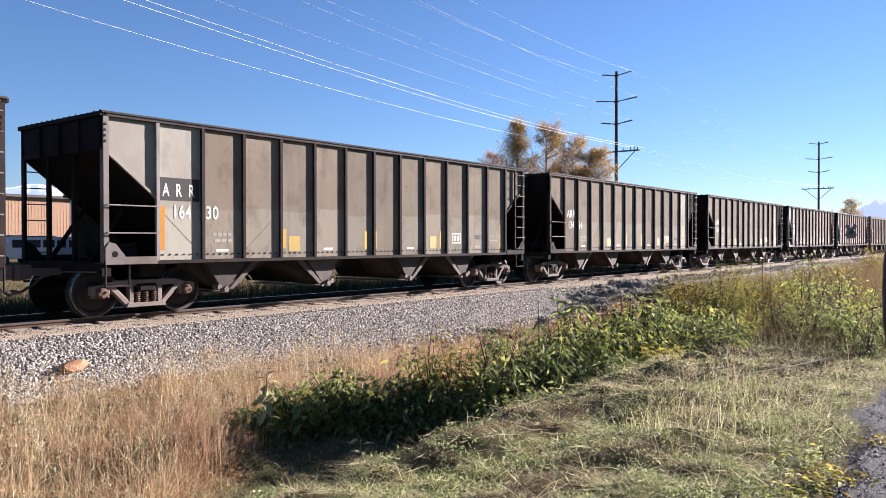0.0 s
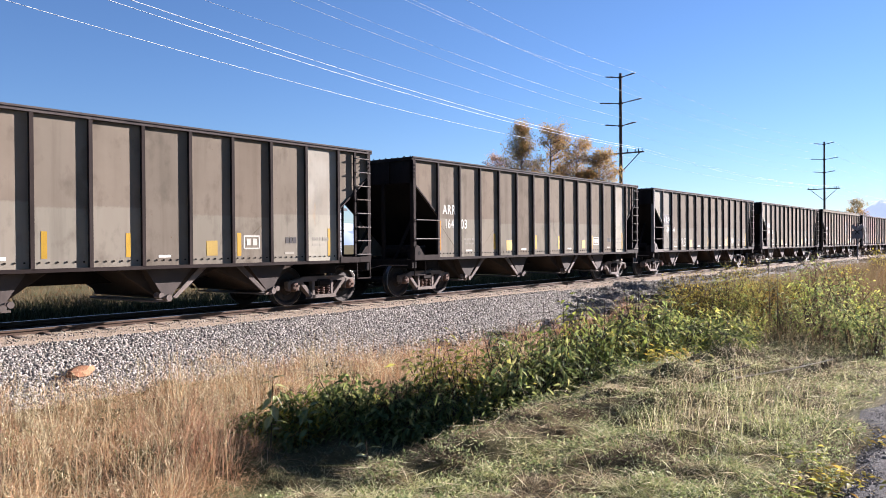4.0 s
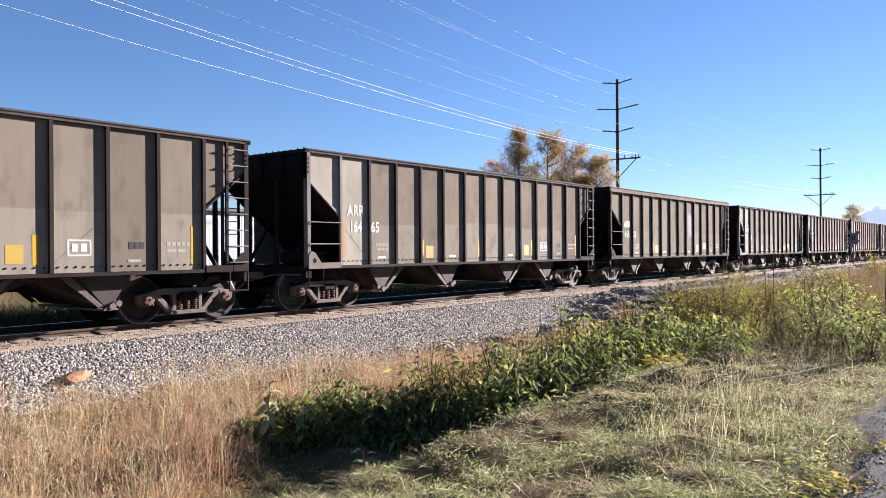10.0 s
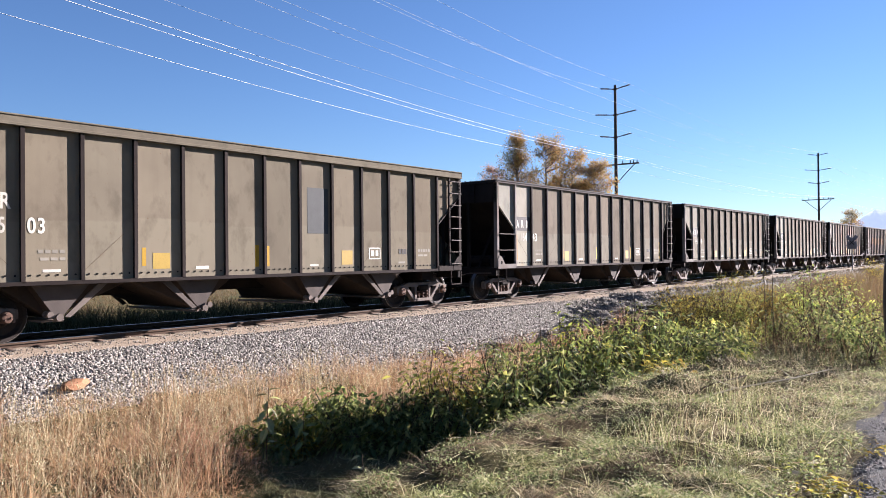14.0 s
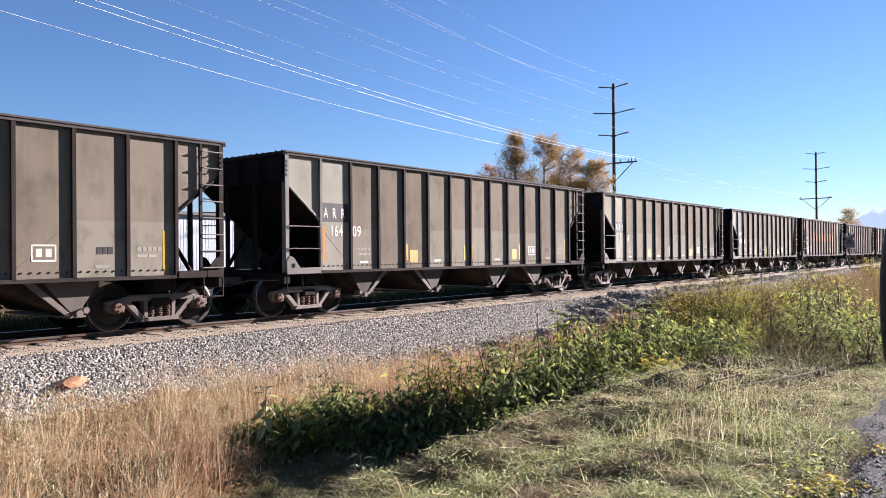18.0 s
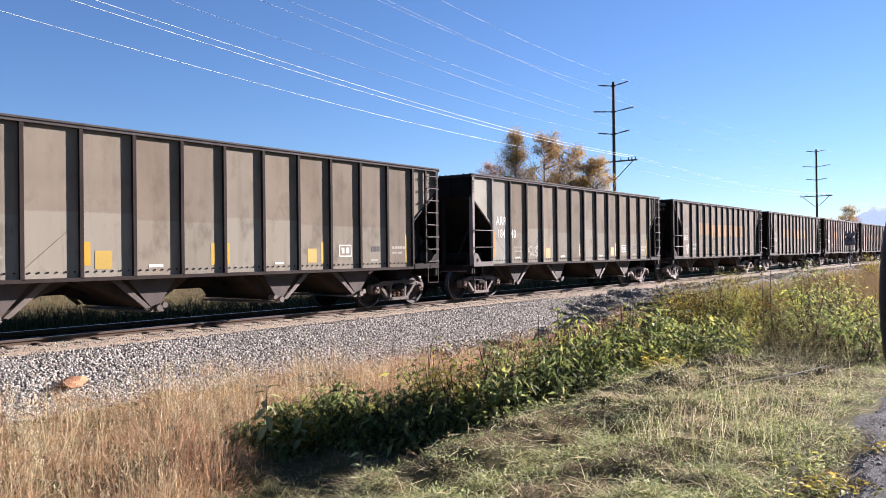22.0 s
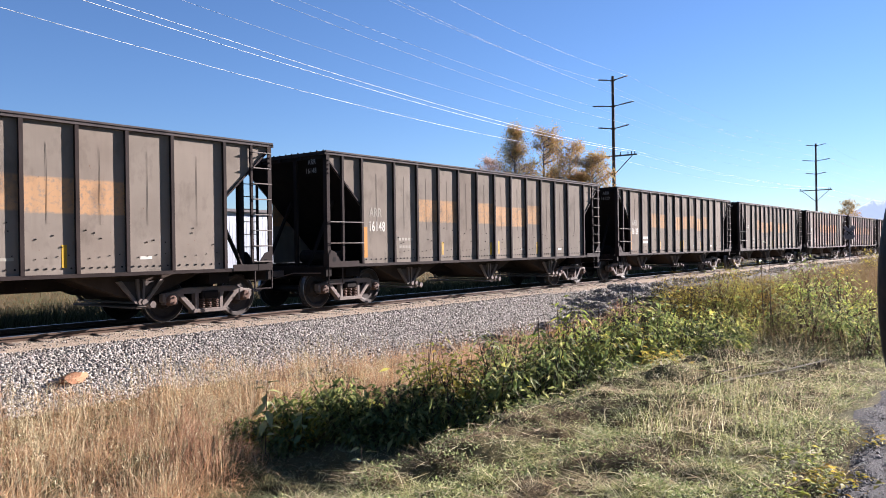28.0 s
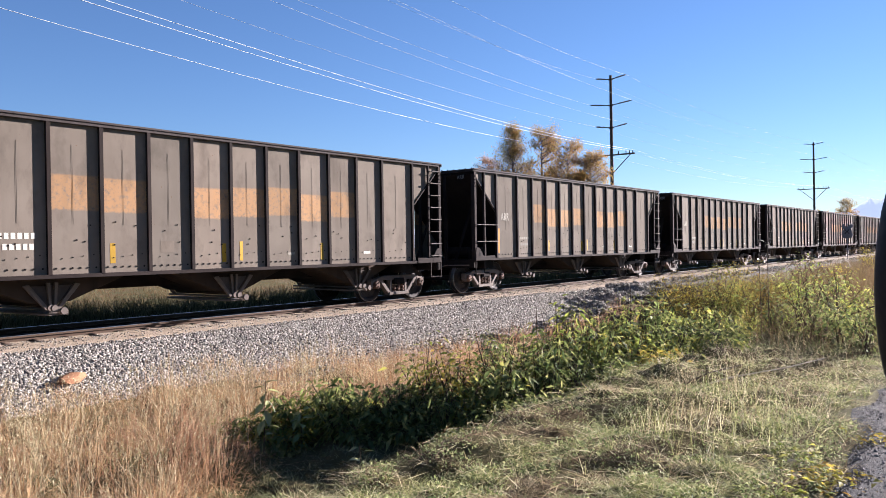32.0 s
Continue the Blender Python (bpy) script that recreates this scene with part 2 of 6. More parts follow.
def mesh_np(name, verts, faces, mat, smooth=False):
    """A mesh from arrays; all faces have the same number of corners."""
    me = bpy.data.meshes.new(name)
    verts = np.asarray(verts, dtype=np.float32).reshape(-1, 3)
    faces = np.asarray(faces, dtype=np.int32)
    n, k = faces.shape
    me.vertices.add(len(verts))
    me.vertices.foreach_set("co", verts.ravel())
    me.loops.add(n * k)
    me.loops.foreach_set("vertex_index", faces.ravel())
    me.polygons.add(n)
    me.polygons.foreach_set("loop_start", np.arange(0, n * k, k, dtype=np.int32))
    me.polygons.foreach_set("loop_total", np.full(n, k, dtype=np.int32))
    if smooth:
        me.polygons.foreach_set("use_smooth", np.ones(n, dtype=bool))
    me.update(calc_edges=True)
    me.validate()
    me.materials.append(mat)
    return me


def lettering(text, size, mat, wide=0.74):
    """Flat letters in the x-z plane that face -y, their lower left corner at the origin."""
    key = ("letters", text, size, mat.name, wide)
    if key not in CACHE:
        cu = bpy.data.curves.new("lettering", "FONT")
        cu.body, cu.size, cu.offset, cu.extrude = text, size, 0.018 * size, 0.0006
        cu.space_character = 1.12
        ob = new("lettering", cu)
        dg = bpy.context.evaluated_depsgraph_get()
        me = bpy.data.meshes.new_from_object(ob.evaluated_get(dg))
        bpy.data.objects.remove(ob)
        me.transform(Matrix.Rotation(radians(90), 4, "X") @ Matrix.Diagonal((wide, 1, 1, 1)))
        me.materials.clear()
        me.materials.append(mat)
        CACHE[key] = me
    return CACHE[key]


def plate(x0, x1, z0, z1, mat, y=-1.5435):
    """A painted or stuck-on field on a side sheet."""
    return mesh_of("plate_%.2f_%.2f_%.2f_%.2f" % (x0, x1, z0, z1), lambda bm: box(bm, x0, x1, y, y + 0.006, z0, z1), mat)


# ---------------------------------------------------------------- hopper cars
L_CAR, HALF, SHEET = 14.06, 1.615, 1.540
Z_SILL, Z_TOP = 1.0, 3.72
PITCH = 15.692
RIBS_A = [1.07 + 0.9933 * i for i in range(13)]
RIBS_B = [1.20, 2.40] + [2.40 + 0.926 * i for i in range(1, 11)] + [12.86]
WHEEL_R = 0.457


def panel_mesh(width, mat, beads):
    """A side sheet; on the later cars with a pressed bead down its middle."""
    c, y0, y1 = width / 2, -SHEET, -SHEET + 0.02
    def build(bm):
        box(bm, 0, width, y0, y1, Z_SILL + 0.04, Z_TOP - 0.08)
        if beads:
            for w, d in ((0.050, 0.0025), (0.030, 0.005)):
                box(bm, c - w, c + w, y0 - d, y0 + 0.004, 1.92, 3.28)
    return mesh_of("panel_%.3f_%d" % (width, beads), build, mat)


def rib_mesh(mat):
    def build(bm):
        box(bm, -0.036, 0.036, -HALF + 0.005, -HALF + 0.02, Z_SILL + 0.03, Z_TOP - 0.07)
        box(bm, 0.016, 0.030, -HALF + 0.012, -SHEET + 0.002, Z_SILL + 0.03, Z_TOP - 0.07)
        box(bm, -0.030, -0.016, -HALF + 0.012, -SHEET + 0.002, Z_SILL + 0.03, Z_TOP - 0.07)
    return mesh_of("rib", build, mat, 0.003)


def bolts_mesh(ribs, spare):
    def build(bm):
        for a, b in zip(ribs, ribs[1:]):
            for k in range(6):
                x = a + (b - a) * (k + 0.9) / 6.6
                rod(bm, (x, -SHEET - 0.014, Z_SILL + 0.155), (x, -SHEET + 0.005, Z_SILL + 0.155), 0.017, 6)
        if spare:
            rnd = random.Random(4)
            for a, b in zip(ribs[1:], ribs[2:]):
                for k in range(4):
                    x, z = a + (b - a) * (0.25 + 0.2 * k), 1.32 + 0.02 * k
                    rod(bm, (x, -SHEET - 0.012, z), (x, -SHEET, z), 0.011, 5)
                for _ in range(3):
                    x, z = a + (b - a) * rnd.uniform(0.15, 0.85), rnd.uniform(1.5, 2.0)
                    rod(bm, (x, -SHEET - 0.016, z), (x, -SHEET, z), 0.014, 5)
    return mesh_of("bolts_%d" % spare, build, BLACK)


def hopper_mesh(kind):
    if kind == "A":
        def build(bm):
            prism(bm, [(-0.42, 1.02), (0.62, 1.02), (0.10, 0.40), (-0.02, 0.40)], -1.30, 1.30)
            prism(bm, [(-0.95, 1.03), (1.55, 1.03), (0.14, 0.44), (-0.06, 0.44)], -1.08, 1.08)
    else:
        def build(bm):
            prism(bm, [(-0.42, 0.86), (0.42, 0.86), (0.08, 0.46), (-0.08, 0.46)], -0.98, 0.98)
            prism(bm, [(-1.55, 1.02), (1.55, 1.02), (0.34, 0.55), (-0.34, 0.55)], -0.96, 0.96)
    return mesh_of("hopper_" + kind, build, CHUTE, 0.012)


def hopper_brace(kind):
    def build(bm):
        if kind == "A":
            prism(bm, [(0.14, 0.42), (0.24, 0.40), (0.98, 1.02), (0.80, 1.02)], -1.335, -1.30)
            prism(bm, [(-0.44, 0.985), (1.02, 0.985), (1.02, 1.02), (-0.44, 1.02)], -1.34, -1.29)
        else:
            for s in (-1, 1):
                prism(bm, [(s * 0.06, 0.44), (s * 0.12, 0.42), (s * 0.50, 0.86), (s * 0.40, 0.88)], -1.06, -1.0)
                prism(bm, [(s * 0.02, 0.46), (s * 0.06, 0.46), (s * 0.10, 0.90), (s * 0.04, 0.90)], -1.06, -1.0)
    return mesh_of("brace_" + kind, build, CAST, 0.004)


def outlet_plate(kind):
    """The flat plate that closes the end of an outlet."""
    def build(bm):
        if kind == "A":
            prism(bm, [(-0.40, 0.975), (0.60, 0.975), (0.10, 0.41), (0.0, 0.41)], -1.312, -1.302)
        else:
            prism(bm, [(-0.38, 0.85), (0.38, 0.85), (0.07, 0.47), (-0.07, 0.47)], -0.992, -0.982)
    return mesh_of("outlet_plate_" + kind, build, RUSTY_PLATE)


def gate_mesh():
    def build(bm):
        rod(bm, (0.02, -1.42, 0.42), (0.02, 1.42, 0.42), 0.025, 8)
        for y in (-1.36, -1.22):
            rod(bm, (-0.12, y, 0.47), (0.10, y, 0.36), 0.028, 6)
            rod(bm, (-0.12, y - 0.03, 0.47), (-0.12, y + 0.03, 0.47), 0.06, 8)
        rod(bm, (0.02, -1.43, 0.42), (0.02, -1.37, 0.42), 0.065, 8)
        box(bm, -0.20, 0.16, -1.2, 1.2, 0.335, 0.37)
    return mesh_of("gate", build, CAST)


def side_frame_mesh():
    """The cast side frame of a truck, about its middle, with open windows."""
    def build(bm):
        y0, y1 = -1.09, -0.95
        prism(bm, [(-1.05, 0.56), (-0.62, 0.68), (0.62, 0.68), (1.05, 0.56), (1.05, 0.48), (0.60, 0.57), (-0.60, 0.57), (-1.05, 0.48)], y0, y1)
        for s in (-1, 1):
            prism(bm, [(s * 0.66, 0.60), (s * 0.76, 0.56), (s * 0.38, 0.17), (s * 0.28, 0.21)], y0, y1)
            prism(bm, [(s * 0.25, 0.60), (s * 0.34, 0.60), (s * 0.34, 0.18), (s * 0.25, 0.18)], y0, y1)
            prism(bm, [(s * 0.72, 0.58), (s * 1.08, 0.58), (s * 1.08, 0.42), (s * 1.00, 0.40), (s * 0.80, 0.40), (s * 0.72, 0.44)], y0, y1)
        prism(bm, [(-0.42, 0.155), (0.42, 0.155), (0.38, 0.24), (-0.38, 0.24)], y0 - 0.03, y1 + 0.03)
    return mesh_of("side_frame", build, CAST, 0.010)


def spring_mesh():
    def build(bm):
        steps, turns, r = 42, 5, 0.058
        prev = None
        for k in range(steps + 1):
            a = k / steps * turns * math.tau
            c = Vector((r * math.cos(a), r * math.sin(a), 0.20 * k / steps))
            ring = [bm.verts.new(c + Vector((math.cos(a), math.sin(a), 0)) * 0.014 * u + Vector((0, 0, 0.014 * w))) for u, w in ((1, 0), (0, 1), (-1, 0), (0, -1))]
            if prev:
                for i in range(4):
                    bm.faces.new((prev[i], prev[(i + 1) % 4], ring[(i + 1) % 4], ring[i]))
            prev = ring
    return mesh_of("spring", build, RUST)


def bolster_mesh():
    def build(bm):
        box(bm, -0.20, 0.20, -1.13, 1.13, 0.445, 0.60)
        box(bm, -0.24, 0.24, -0.9, 0.9, 0.50, 0.74)
        for s in (-1, 1):
            box(bm, -0.16, 0.16, s * 1.13 - 0.015, s * 1.13 + 0.015, 0.46, 0.58)
    return mesh_of("bolster", build, BLACK, 0.015)


def adapter_mesh():
    def build(bm):
        box(bm, -0.13, 0.13, -1.10, -0.94, 0.52, 0.60)
        box(bm, -0.15, -0.11, -1.09, -0.95, 0.36, 0.56)
        box(bm, 0.11, 0.15, -1.09, -0.95, 0.36, 0.56)
    return mesh_of("bearing_adapter", build, CAST, 0.008)


def axle_mesh():
    def build(bm):
        lathe(bm, [(-1.09, 0.05), (-1.08, 0.08), (-0.85, 0.085), (-0.70, 0.10), (-0.2, 0.082), (0.2, 0.082), (0.70, 0.10), (0.85, 0.085), (1.08, 0.08), (1.09, 0.05)], 14)
    return mesh_of("axle", build, WHEEL, smooth=False)


def wheel_mesh():
    def build(bm):
        lathe(bm, [(-0.855, 0.13), (-0.86, 0.15), (-0.80, 0.20), (-0.795, 0.33), (-0.842, 0.385), (-0.845, 0.44), (-0.84, 0.449), (-0.73, 0.457), (-0.722, 0.485), (-0.70, 0.483),
                   (-0.70, 0.385), (-0.745, 0.33), (-0.74, 0.20), (-0.69, 0.15), (-0.69, 0.13)], 28)
        for k in range(3):
            a = k * math.tau / 3
            rod(bm, (0.27 * math.cos(a), -0.815, 0.27 * math.sin(a)), (0.27 * math.cos(a), -0.79, 0.27 * math.sin(a)), 0.025, 8)
    return mesh_of("wheel", build, WHEEL)


def rim_mesh():
    def build(bm):
        sides = 32
        for (y0, r0), (y1, r1) in (((-0.8455, 0.440), (-0.8415, 0.4505)), ((-0.8415, 0.4505), (-0.733, 0.4585))):
            a = [bm.verts.new((r0 * math.cos(k * math.tau / sides), y0 - 0.001, r0 * math.sin(k * math.tau / sides))) for k in range(sides)]
            b = [bm.verts.new((r1 * math.cos(k * math.tau / sides), y1 - 0.001, r1 * math.sin(k * math.tau / sides))) for k in range(sides)]
            for k in range(sides):
                j = (k + 1) % sides
                bm.faces.new((a[k], a[j], b[j], b[k]))
    return mesh_of("tread", build, TREAD)


def cap_mesh():
    def build(bm):
        lathe(bm, [(-1.155, 0.05), (-1.15, 0.085), (-1.125, 0.105), (-1.09, 0.115), (-0.96, 0.115), (-0.95, 0.09)], 16)
        for k in range(3):
            a = k * math.tau / 3 + 0.3
            rod(bm, (0.058 * math.cos(a), -1.178, 0.058 * math.sin(a)), (0.058 * math.cos(a), -1.15, 0.058 * math.sin(a)), 0.02, 6)
    return mesh_of("bearing_cap", build, RUST)


def coupler_mesh():
    def build(bm):
        box(bm, -0.60, 0.3, -0.075, 0.075, 0.77, 0.91)
        prism(bm, [(-0.80, 0.70), (-0.60, 0.72), (-0.60, 0.98), (-0.80, 0.98)], -0.17, 0.12)
        rod(bm, (-0.78, 0.13, 0.70), (-0.78, 0.13, 0.98), 0.06, 8)
        rod(bm, (-0.62, -0.30, 0.72), (-0.30, -0.75, 0.86), 0.012, 5)
        rod(bm, (-0.30, -0.75, 0.86), (-0.02, -1.40, 0.86), 0.014, 5)
        for p, q in zip(((-0.15, 0.28, 0.78), (-0.35, 0.30, 0.60), (-0.60, 0.28, 0.46)), ((-0.35, 0.30, 0.60), (-0.60, 0.28, 0.46), (-0.80, 0.20, 0.50))):
            rod(bm, p, q, 0.026, 6)
    return mesh_of("coupler", build, CAST, 0.0)


SEAM = weathered("seam_paint", (0.100, 0.078, 0.054), (0.120, 0.096, 0.068), streak=0.3)


def seam_mesh(up):
    def build(bm):
        z0, z1 = (1.22, 1.86) if up else (2.02, 1.34)
        prism(bm, [(0.06, z0), (0.78, z1), (0.78, z1 + 0.010), (0.06, z0 + 0.010)], -SHEET - 0.003, -SHEET + 0.002)
    return mesh_of("weld_seam_%d" % up, build, SEAM)


def far_side_mesh(ribs, mat):
    """The side that is turned away: sheet and ribs."""
    def build(bm):
        box(bm, 1.0, L_CAR - 1.0, SHEET - 0.02, SHEET, Z_SILL + 0.06, Z_TOP - 0.08)
    return mesh_of("far_side_%d" % len(ribs), build, mat)


def end_triangle_mesh(mat, z_in, run, width, y0, y1):
    """The side sheet over the open end, cut off along the slope sheet."""
    def build(bm):
        slope = (z_in - Z_SILL) / run
        prism(bm, [(0.04, z_in - 0.04 * slope), (width, z_in - width * slope), (width, Z_TOP - 0.08), (0.04, Z_TOP - 0.08)], y0, y1)
    return mesh_of("triangle_%.2f_%.2f" % (z_in, y0), build, mat)


def slope_mesh(z_in, run):
    def build(bm):
        prism(bm, [(0.02, z_in), (run, Z_SILL), (run, Z_SILL + 0.025), (0.02, z_in + 0.025)], -SHEET + 0.022, SHEET - 0.022)
    return mesh_of("slope_%.2f" % z_in, build, BLACK)


def slope_edge_mesh(z_in, run, width, mat):
    def build(bm):
        k = (z_in - Z_SILL) / run
        prism(bm, [(0.05, z_in - 0.05 * k), (width, z_in - width * k), (width, z_in - width * k + 0.05), (0.05, z_in - 0.05 * k + 0.05)], -SHEET - 0.035, -SHEET)
    return mesh_of("slope_edge_%.2f" % z_in, build, mat)


def end_wall_mesh(z_in):
    def build(bm):
        box(bm, 0.0, 0.02, -HALF + 0.04, HALF - 0.04, z_in - 0.02, Z_TOP - 0.06)
        for y in (-0.75, 0.0, 0.75):
            box(bm, -0.05, 0.0, y - 0.04, y + 0.04, z_in - 0.02, Z_TOP - 0.06)
    return mesh_of("end_wall_%.2f" % z_in, build, BLACK, 0.004)


def top_chord_mesh(tall):
    hi = Z_TOP + (0.07 if tall else 0.0)
    def build(bm):
        if tall:
            prism(bm, [(-0.02, Z_TOP - 0.09), (L_CAR + 0.02, Z_TOP - 0.09), (L_CAR + 0.02, hi), (-0.02, hi)], -HALF - 0.01, -HALF + 0.03)
            box(bm, -0.03, L_CAR + 0.03, -HALF - 0.03, -SHEET, Z_TOP - 0.12, Z_TOP - 0.07)
            box(bm, -0.03, L_CAR + 0.03, -HALF - 0.03, -SHEET, hi - 0.03, hi)
        else:
            box(bm, -0.03, L_CAR + 0.03, -HALF, -SHEET + 0.03, Z_TOP - 0.085, Z_TOP)
            box(bm, -0.04, L_CAR + 0.04, -HALF - 0.02, -HALF + 0.02, Z_TOP - 0.03, Z_TOP + 0.012)
    return mesh_of("top_chord_%d" % tall, build, OLIVE if tall else CHORD, 0.006)


def top_end_mesh(tall):
    hi = Z_TOP + (0.07 if tall else 0.0)
    def build(bm):
        box(bm, -0.06, 0.06, -HALF, HALF, Z_TOP - 0.08, hi - 0.002)
        rnd = random.Random(2)
        for k in range(14):
            y = -HALF + 0.1 + k * 0.22
            rod(bm, (-0.02, y, hi - 0.02), (0.0, y, hi + rnd.uniform(0.015, 0.03)), 0.02, 5)
    return mesh_of("top_end_%d" % tall, build, FRAME, 0.0)


def side_sill_mesh():
    """An angle along the foot of the side, its upper leg behind the panels' feet."""
    prof = [(-HALF + 0.005, Z_SILL - 0.012), (-SHEET + 0.18, Z_SILL - 0.012), (-SHEET + 0.18, Z_SILL + 0.012), (-SHEET - 0.012, Z_SILL + 0.012), (-SHEET - 0.012, Z_SILL + 0.055), (-HALF + 0.005, Z_SILL + 0.055)]
    def build(bm):
        a = [bm.verts.new((0.0, y, z)) for y, z in prof]
        b = [bm.verts.new((L_CAR, y, z)) for y, z in prof]
        for i in range(len(prof)):
            j = (i + 1) % len(prof)
            bm.faces.new((a[i], a[j], b[j], b[i]))
        bm.faces.new(a[::-1]), bm.faces.new(b)
    return mesh_of("side_sill", build, FRAME)


def post_mesh(mat):
    def build(bm):
        box(bm, 0.0, 0.10, -HALF + 0.005, -HALF + 0.025, Z_SILL, Z_TOP - 0.06)
        box(bm, 0.0, 0.02, -HALF + 0.02, -HALF + 0.13, Z_SILL, Z_TOP - 0.06)
        for k in range(4):
            z = Z_TOP - 0.22 - 0.10 * k
            rod(bm, (0.05, -HALF - 0.02, z), (0.05, -HALF + 0.01, z), 0.022, 6)
    return mesh_of("corner_post", build, mat, 0.0)


def gusset_mesh(mat):
    def build(bm):
        prism(bm, [(0.02, Z_SILL - 0.01), (0.40, Z_SILL - 0.01), (0.40, Z_SILL + 0.14), (0.22, Z_SILL + 0.36), (0.10, Z_SILL + 0.40), (0.02, Z_SILL + 0.30)], -HALF - 0.012, -HALF + 0.004)
        box(bm, 0.40, 1.04, -HALF - 0.008, -HALF + 0.004, Z_SILL - 0.01, Z_SILL + 0.13)
    return mesh_of("gusset", build, mat, 0.003)


def hole_mesh():
    return mesh_of("poling_hole", lambda bm: rod(bm, (0.20, -HALF - 0.016, Z_SILL + 0.18), (0.20, -HALF, Z_SILL + 0.18), 0.055, 14), HOLE)


def rung_mesh(x0, x1):
    def build(bm):
        rod(bm, (x0, -HALF - 0.05, 0), (x1, -HALF - 0.05, 0), 0.013, 6)
        for x in (x0, x1):
            rod(bm, (x, -HALF - 0.056, 0), (x, -HALF + 0.02, 0), 0.013, 6)
    return mesh_of("rung_%.2f_%.2f" % (x0, x1), build, LIGHT_FRAME)


def stirrup_mesh():
    def build(bm):
        pts = [(0.03, Z_SILL), (0.03, 0.60), (0.48, 0.60), (0.48, Z_SILL)]
        for (xa, za), (xb, zb) in zip(pts, pts[1:]):
            rod(bm, (xa, -HALF + 0.01, za), (xb, -HALF + 0.01, zb), 0.018, 6)
    return mesh_of("stirrup", build, FRAME)


def end_frame_mesh():
    """End sill, platform and the bent braces that carry the slope sheet."""
    def build(bm):
        box(bm, -0.02, 0.16, -HALF + 0.05, HALF - 0.05, 0.78, Z_SILL + 0.02)
        box(bm, 0.16, 1.9, -HALF + 0.12, HALF - 0.12, Z_SILL - 0.03, Z_SILL)
        box(bm, 0.9, 1.4, -1.3, 1.3, 0.74, Z_SILL - 0.03)
    return mesh_of("end_frame", build, BLACK, 0.006)


def end_post_mesh(z_in):
    def build(bm):
        box(bm, 0.0, 0.07, -0.05, 0.05, Z_SILL, z_in + 0.03)
    return mesh_of("end_post_%.2f" % z_in, build, BLACK, 0.004)


def end_brace_mesh(z_in, run):
    def build(bm):
        k = (z_in - Z_SILL) / run
        rod(bm, (0.15, 0, Z_SILL), (1.0, 0, z_in - k), 0.045, 6)
    return mesh_of("end_brace_%.2f" % z_in, build, BLACK)


def brake_gear_mesh():
    def build(bm):
        rod(bm, (-0.10, -0.95, 1.98), (-0.06, -0.95, 1.98), 0.03, 8)
        for k in range(16):
            a, b = k * math.tau / 16, (k + 1) * math.tau / 16
            rod(bm, (-0.09, -0.95 + 0.26 * math.cos(a), 1.98 + 0.26 * math.sin(a)), (-0.09, -0.95 + 0.26 * math.cos(b), 1.98 + 0.26 * math.sin(b)), 0.016, 5)
        for k in range(4):
            a = k * math.tau / 4
            rod(bm, (-0.09, -0.95, 1.98), (-0.09, -0.95 + 0.26 * math.cos(a), 1.98 + 0.26 * math.sin(a)), 0.012, 5)
        box(bm, -0.06, 0.16, -1.18, -0.72, 1.70, 2.22)
        rod(bm, (0.05, -0.95, 1.02), (0.05, -0.95, 1.72), 0.02, 6)
    return mesh_of("brake_gear", build, BLACK)


def air_tank_mesh():
    def build(bm):
        rod(bm, (0.55, -1.0, 1.24), (0.55, -0.2, 1.24), 0.17, 12)
        rod(bm, (0.62, -1.25, 1.16), (0.62, -0.3, 1.16), 0.035, 6)
        box(bm, 0.30, 0.80, -1.32, -1.12, Z_SILL, 1.30)
        rod(bm, (0.40, -1.35, 1.30), (0.75, -1.35, 1.36), 0.04, 7)
        rod(bm, (0.45, -1.38, 1.18), (0.45, -1.30, 1.18), 0.10, 10)
    return mesh_of("air_valve", build, BLACK)


def interior_mesh():
    def build(bm):
        box(bm, 2.3, L_CAR - 2.3, -SHEET + 0.022, SHEET - 0.022, Z_SILL - 0.02, Z_SILL + 0.01)
        for x in (4.2, 7.03, 9.85):
            prism(bm, [(x - 0.7, Z_SILL), (x + 0.7, Z_SILL), (x, Z_SILL + 0.9)], -SHEET + 0.022, SHEET - 0.022)
        for x in (3.5, 7.03, 10.5):
            box(bm, x - 0.05, x + 0.05, -SHEET + 0.022, SHEET - 0.022, 2.9, 3.1)
    return mesh_of("interior", build, BLACK)


def centre_sill_mesh():
    return mesh_of("centre_sill", lambda bm: box(bm, 0.0, L_CAR, -0.17, 0.17, 0.70, Z_SILL - 0.04), BLACK, 0.01)


def bars(widths, x, z, h, gap, mat):
    """Writing too small to read: a row of plain bars."""
    def build(bm):
        at = x
        for w in widths:
            box(bm, at, at + w, -SHEET - 0.004, -SHEET + 0.002, z, z + h)
            at += w + gap
    return mesh_of("bars_%.2f_%.2f_%d" % (x, z, len(widths)), build, mat)


STROKES = [[(0, 0.35), (0.18, 0.75), (0.42, 0.95), (0.40, 0.5), (0.31, 0.08)], [(0, 0.35), (0.2, 0.5), (0.31, 0.08)], [(0.47, 0.95), (0.43, 0.5), (0.52, 0.05), (0.60, 0.35), (0.64, 0.92)],
           [(0.62, 0.2), (0.80, 0.08), (1.0, 0.28), (0.76, 0.45), (0.96, 0.95), (0.68, 0.82)]]


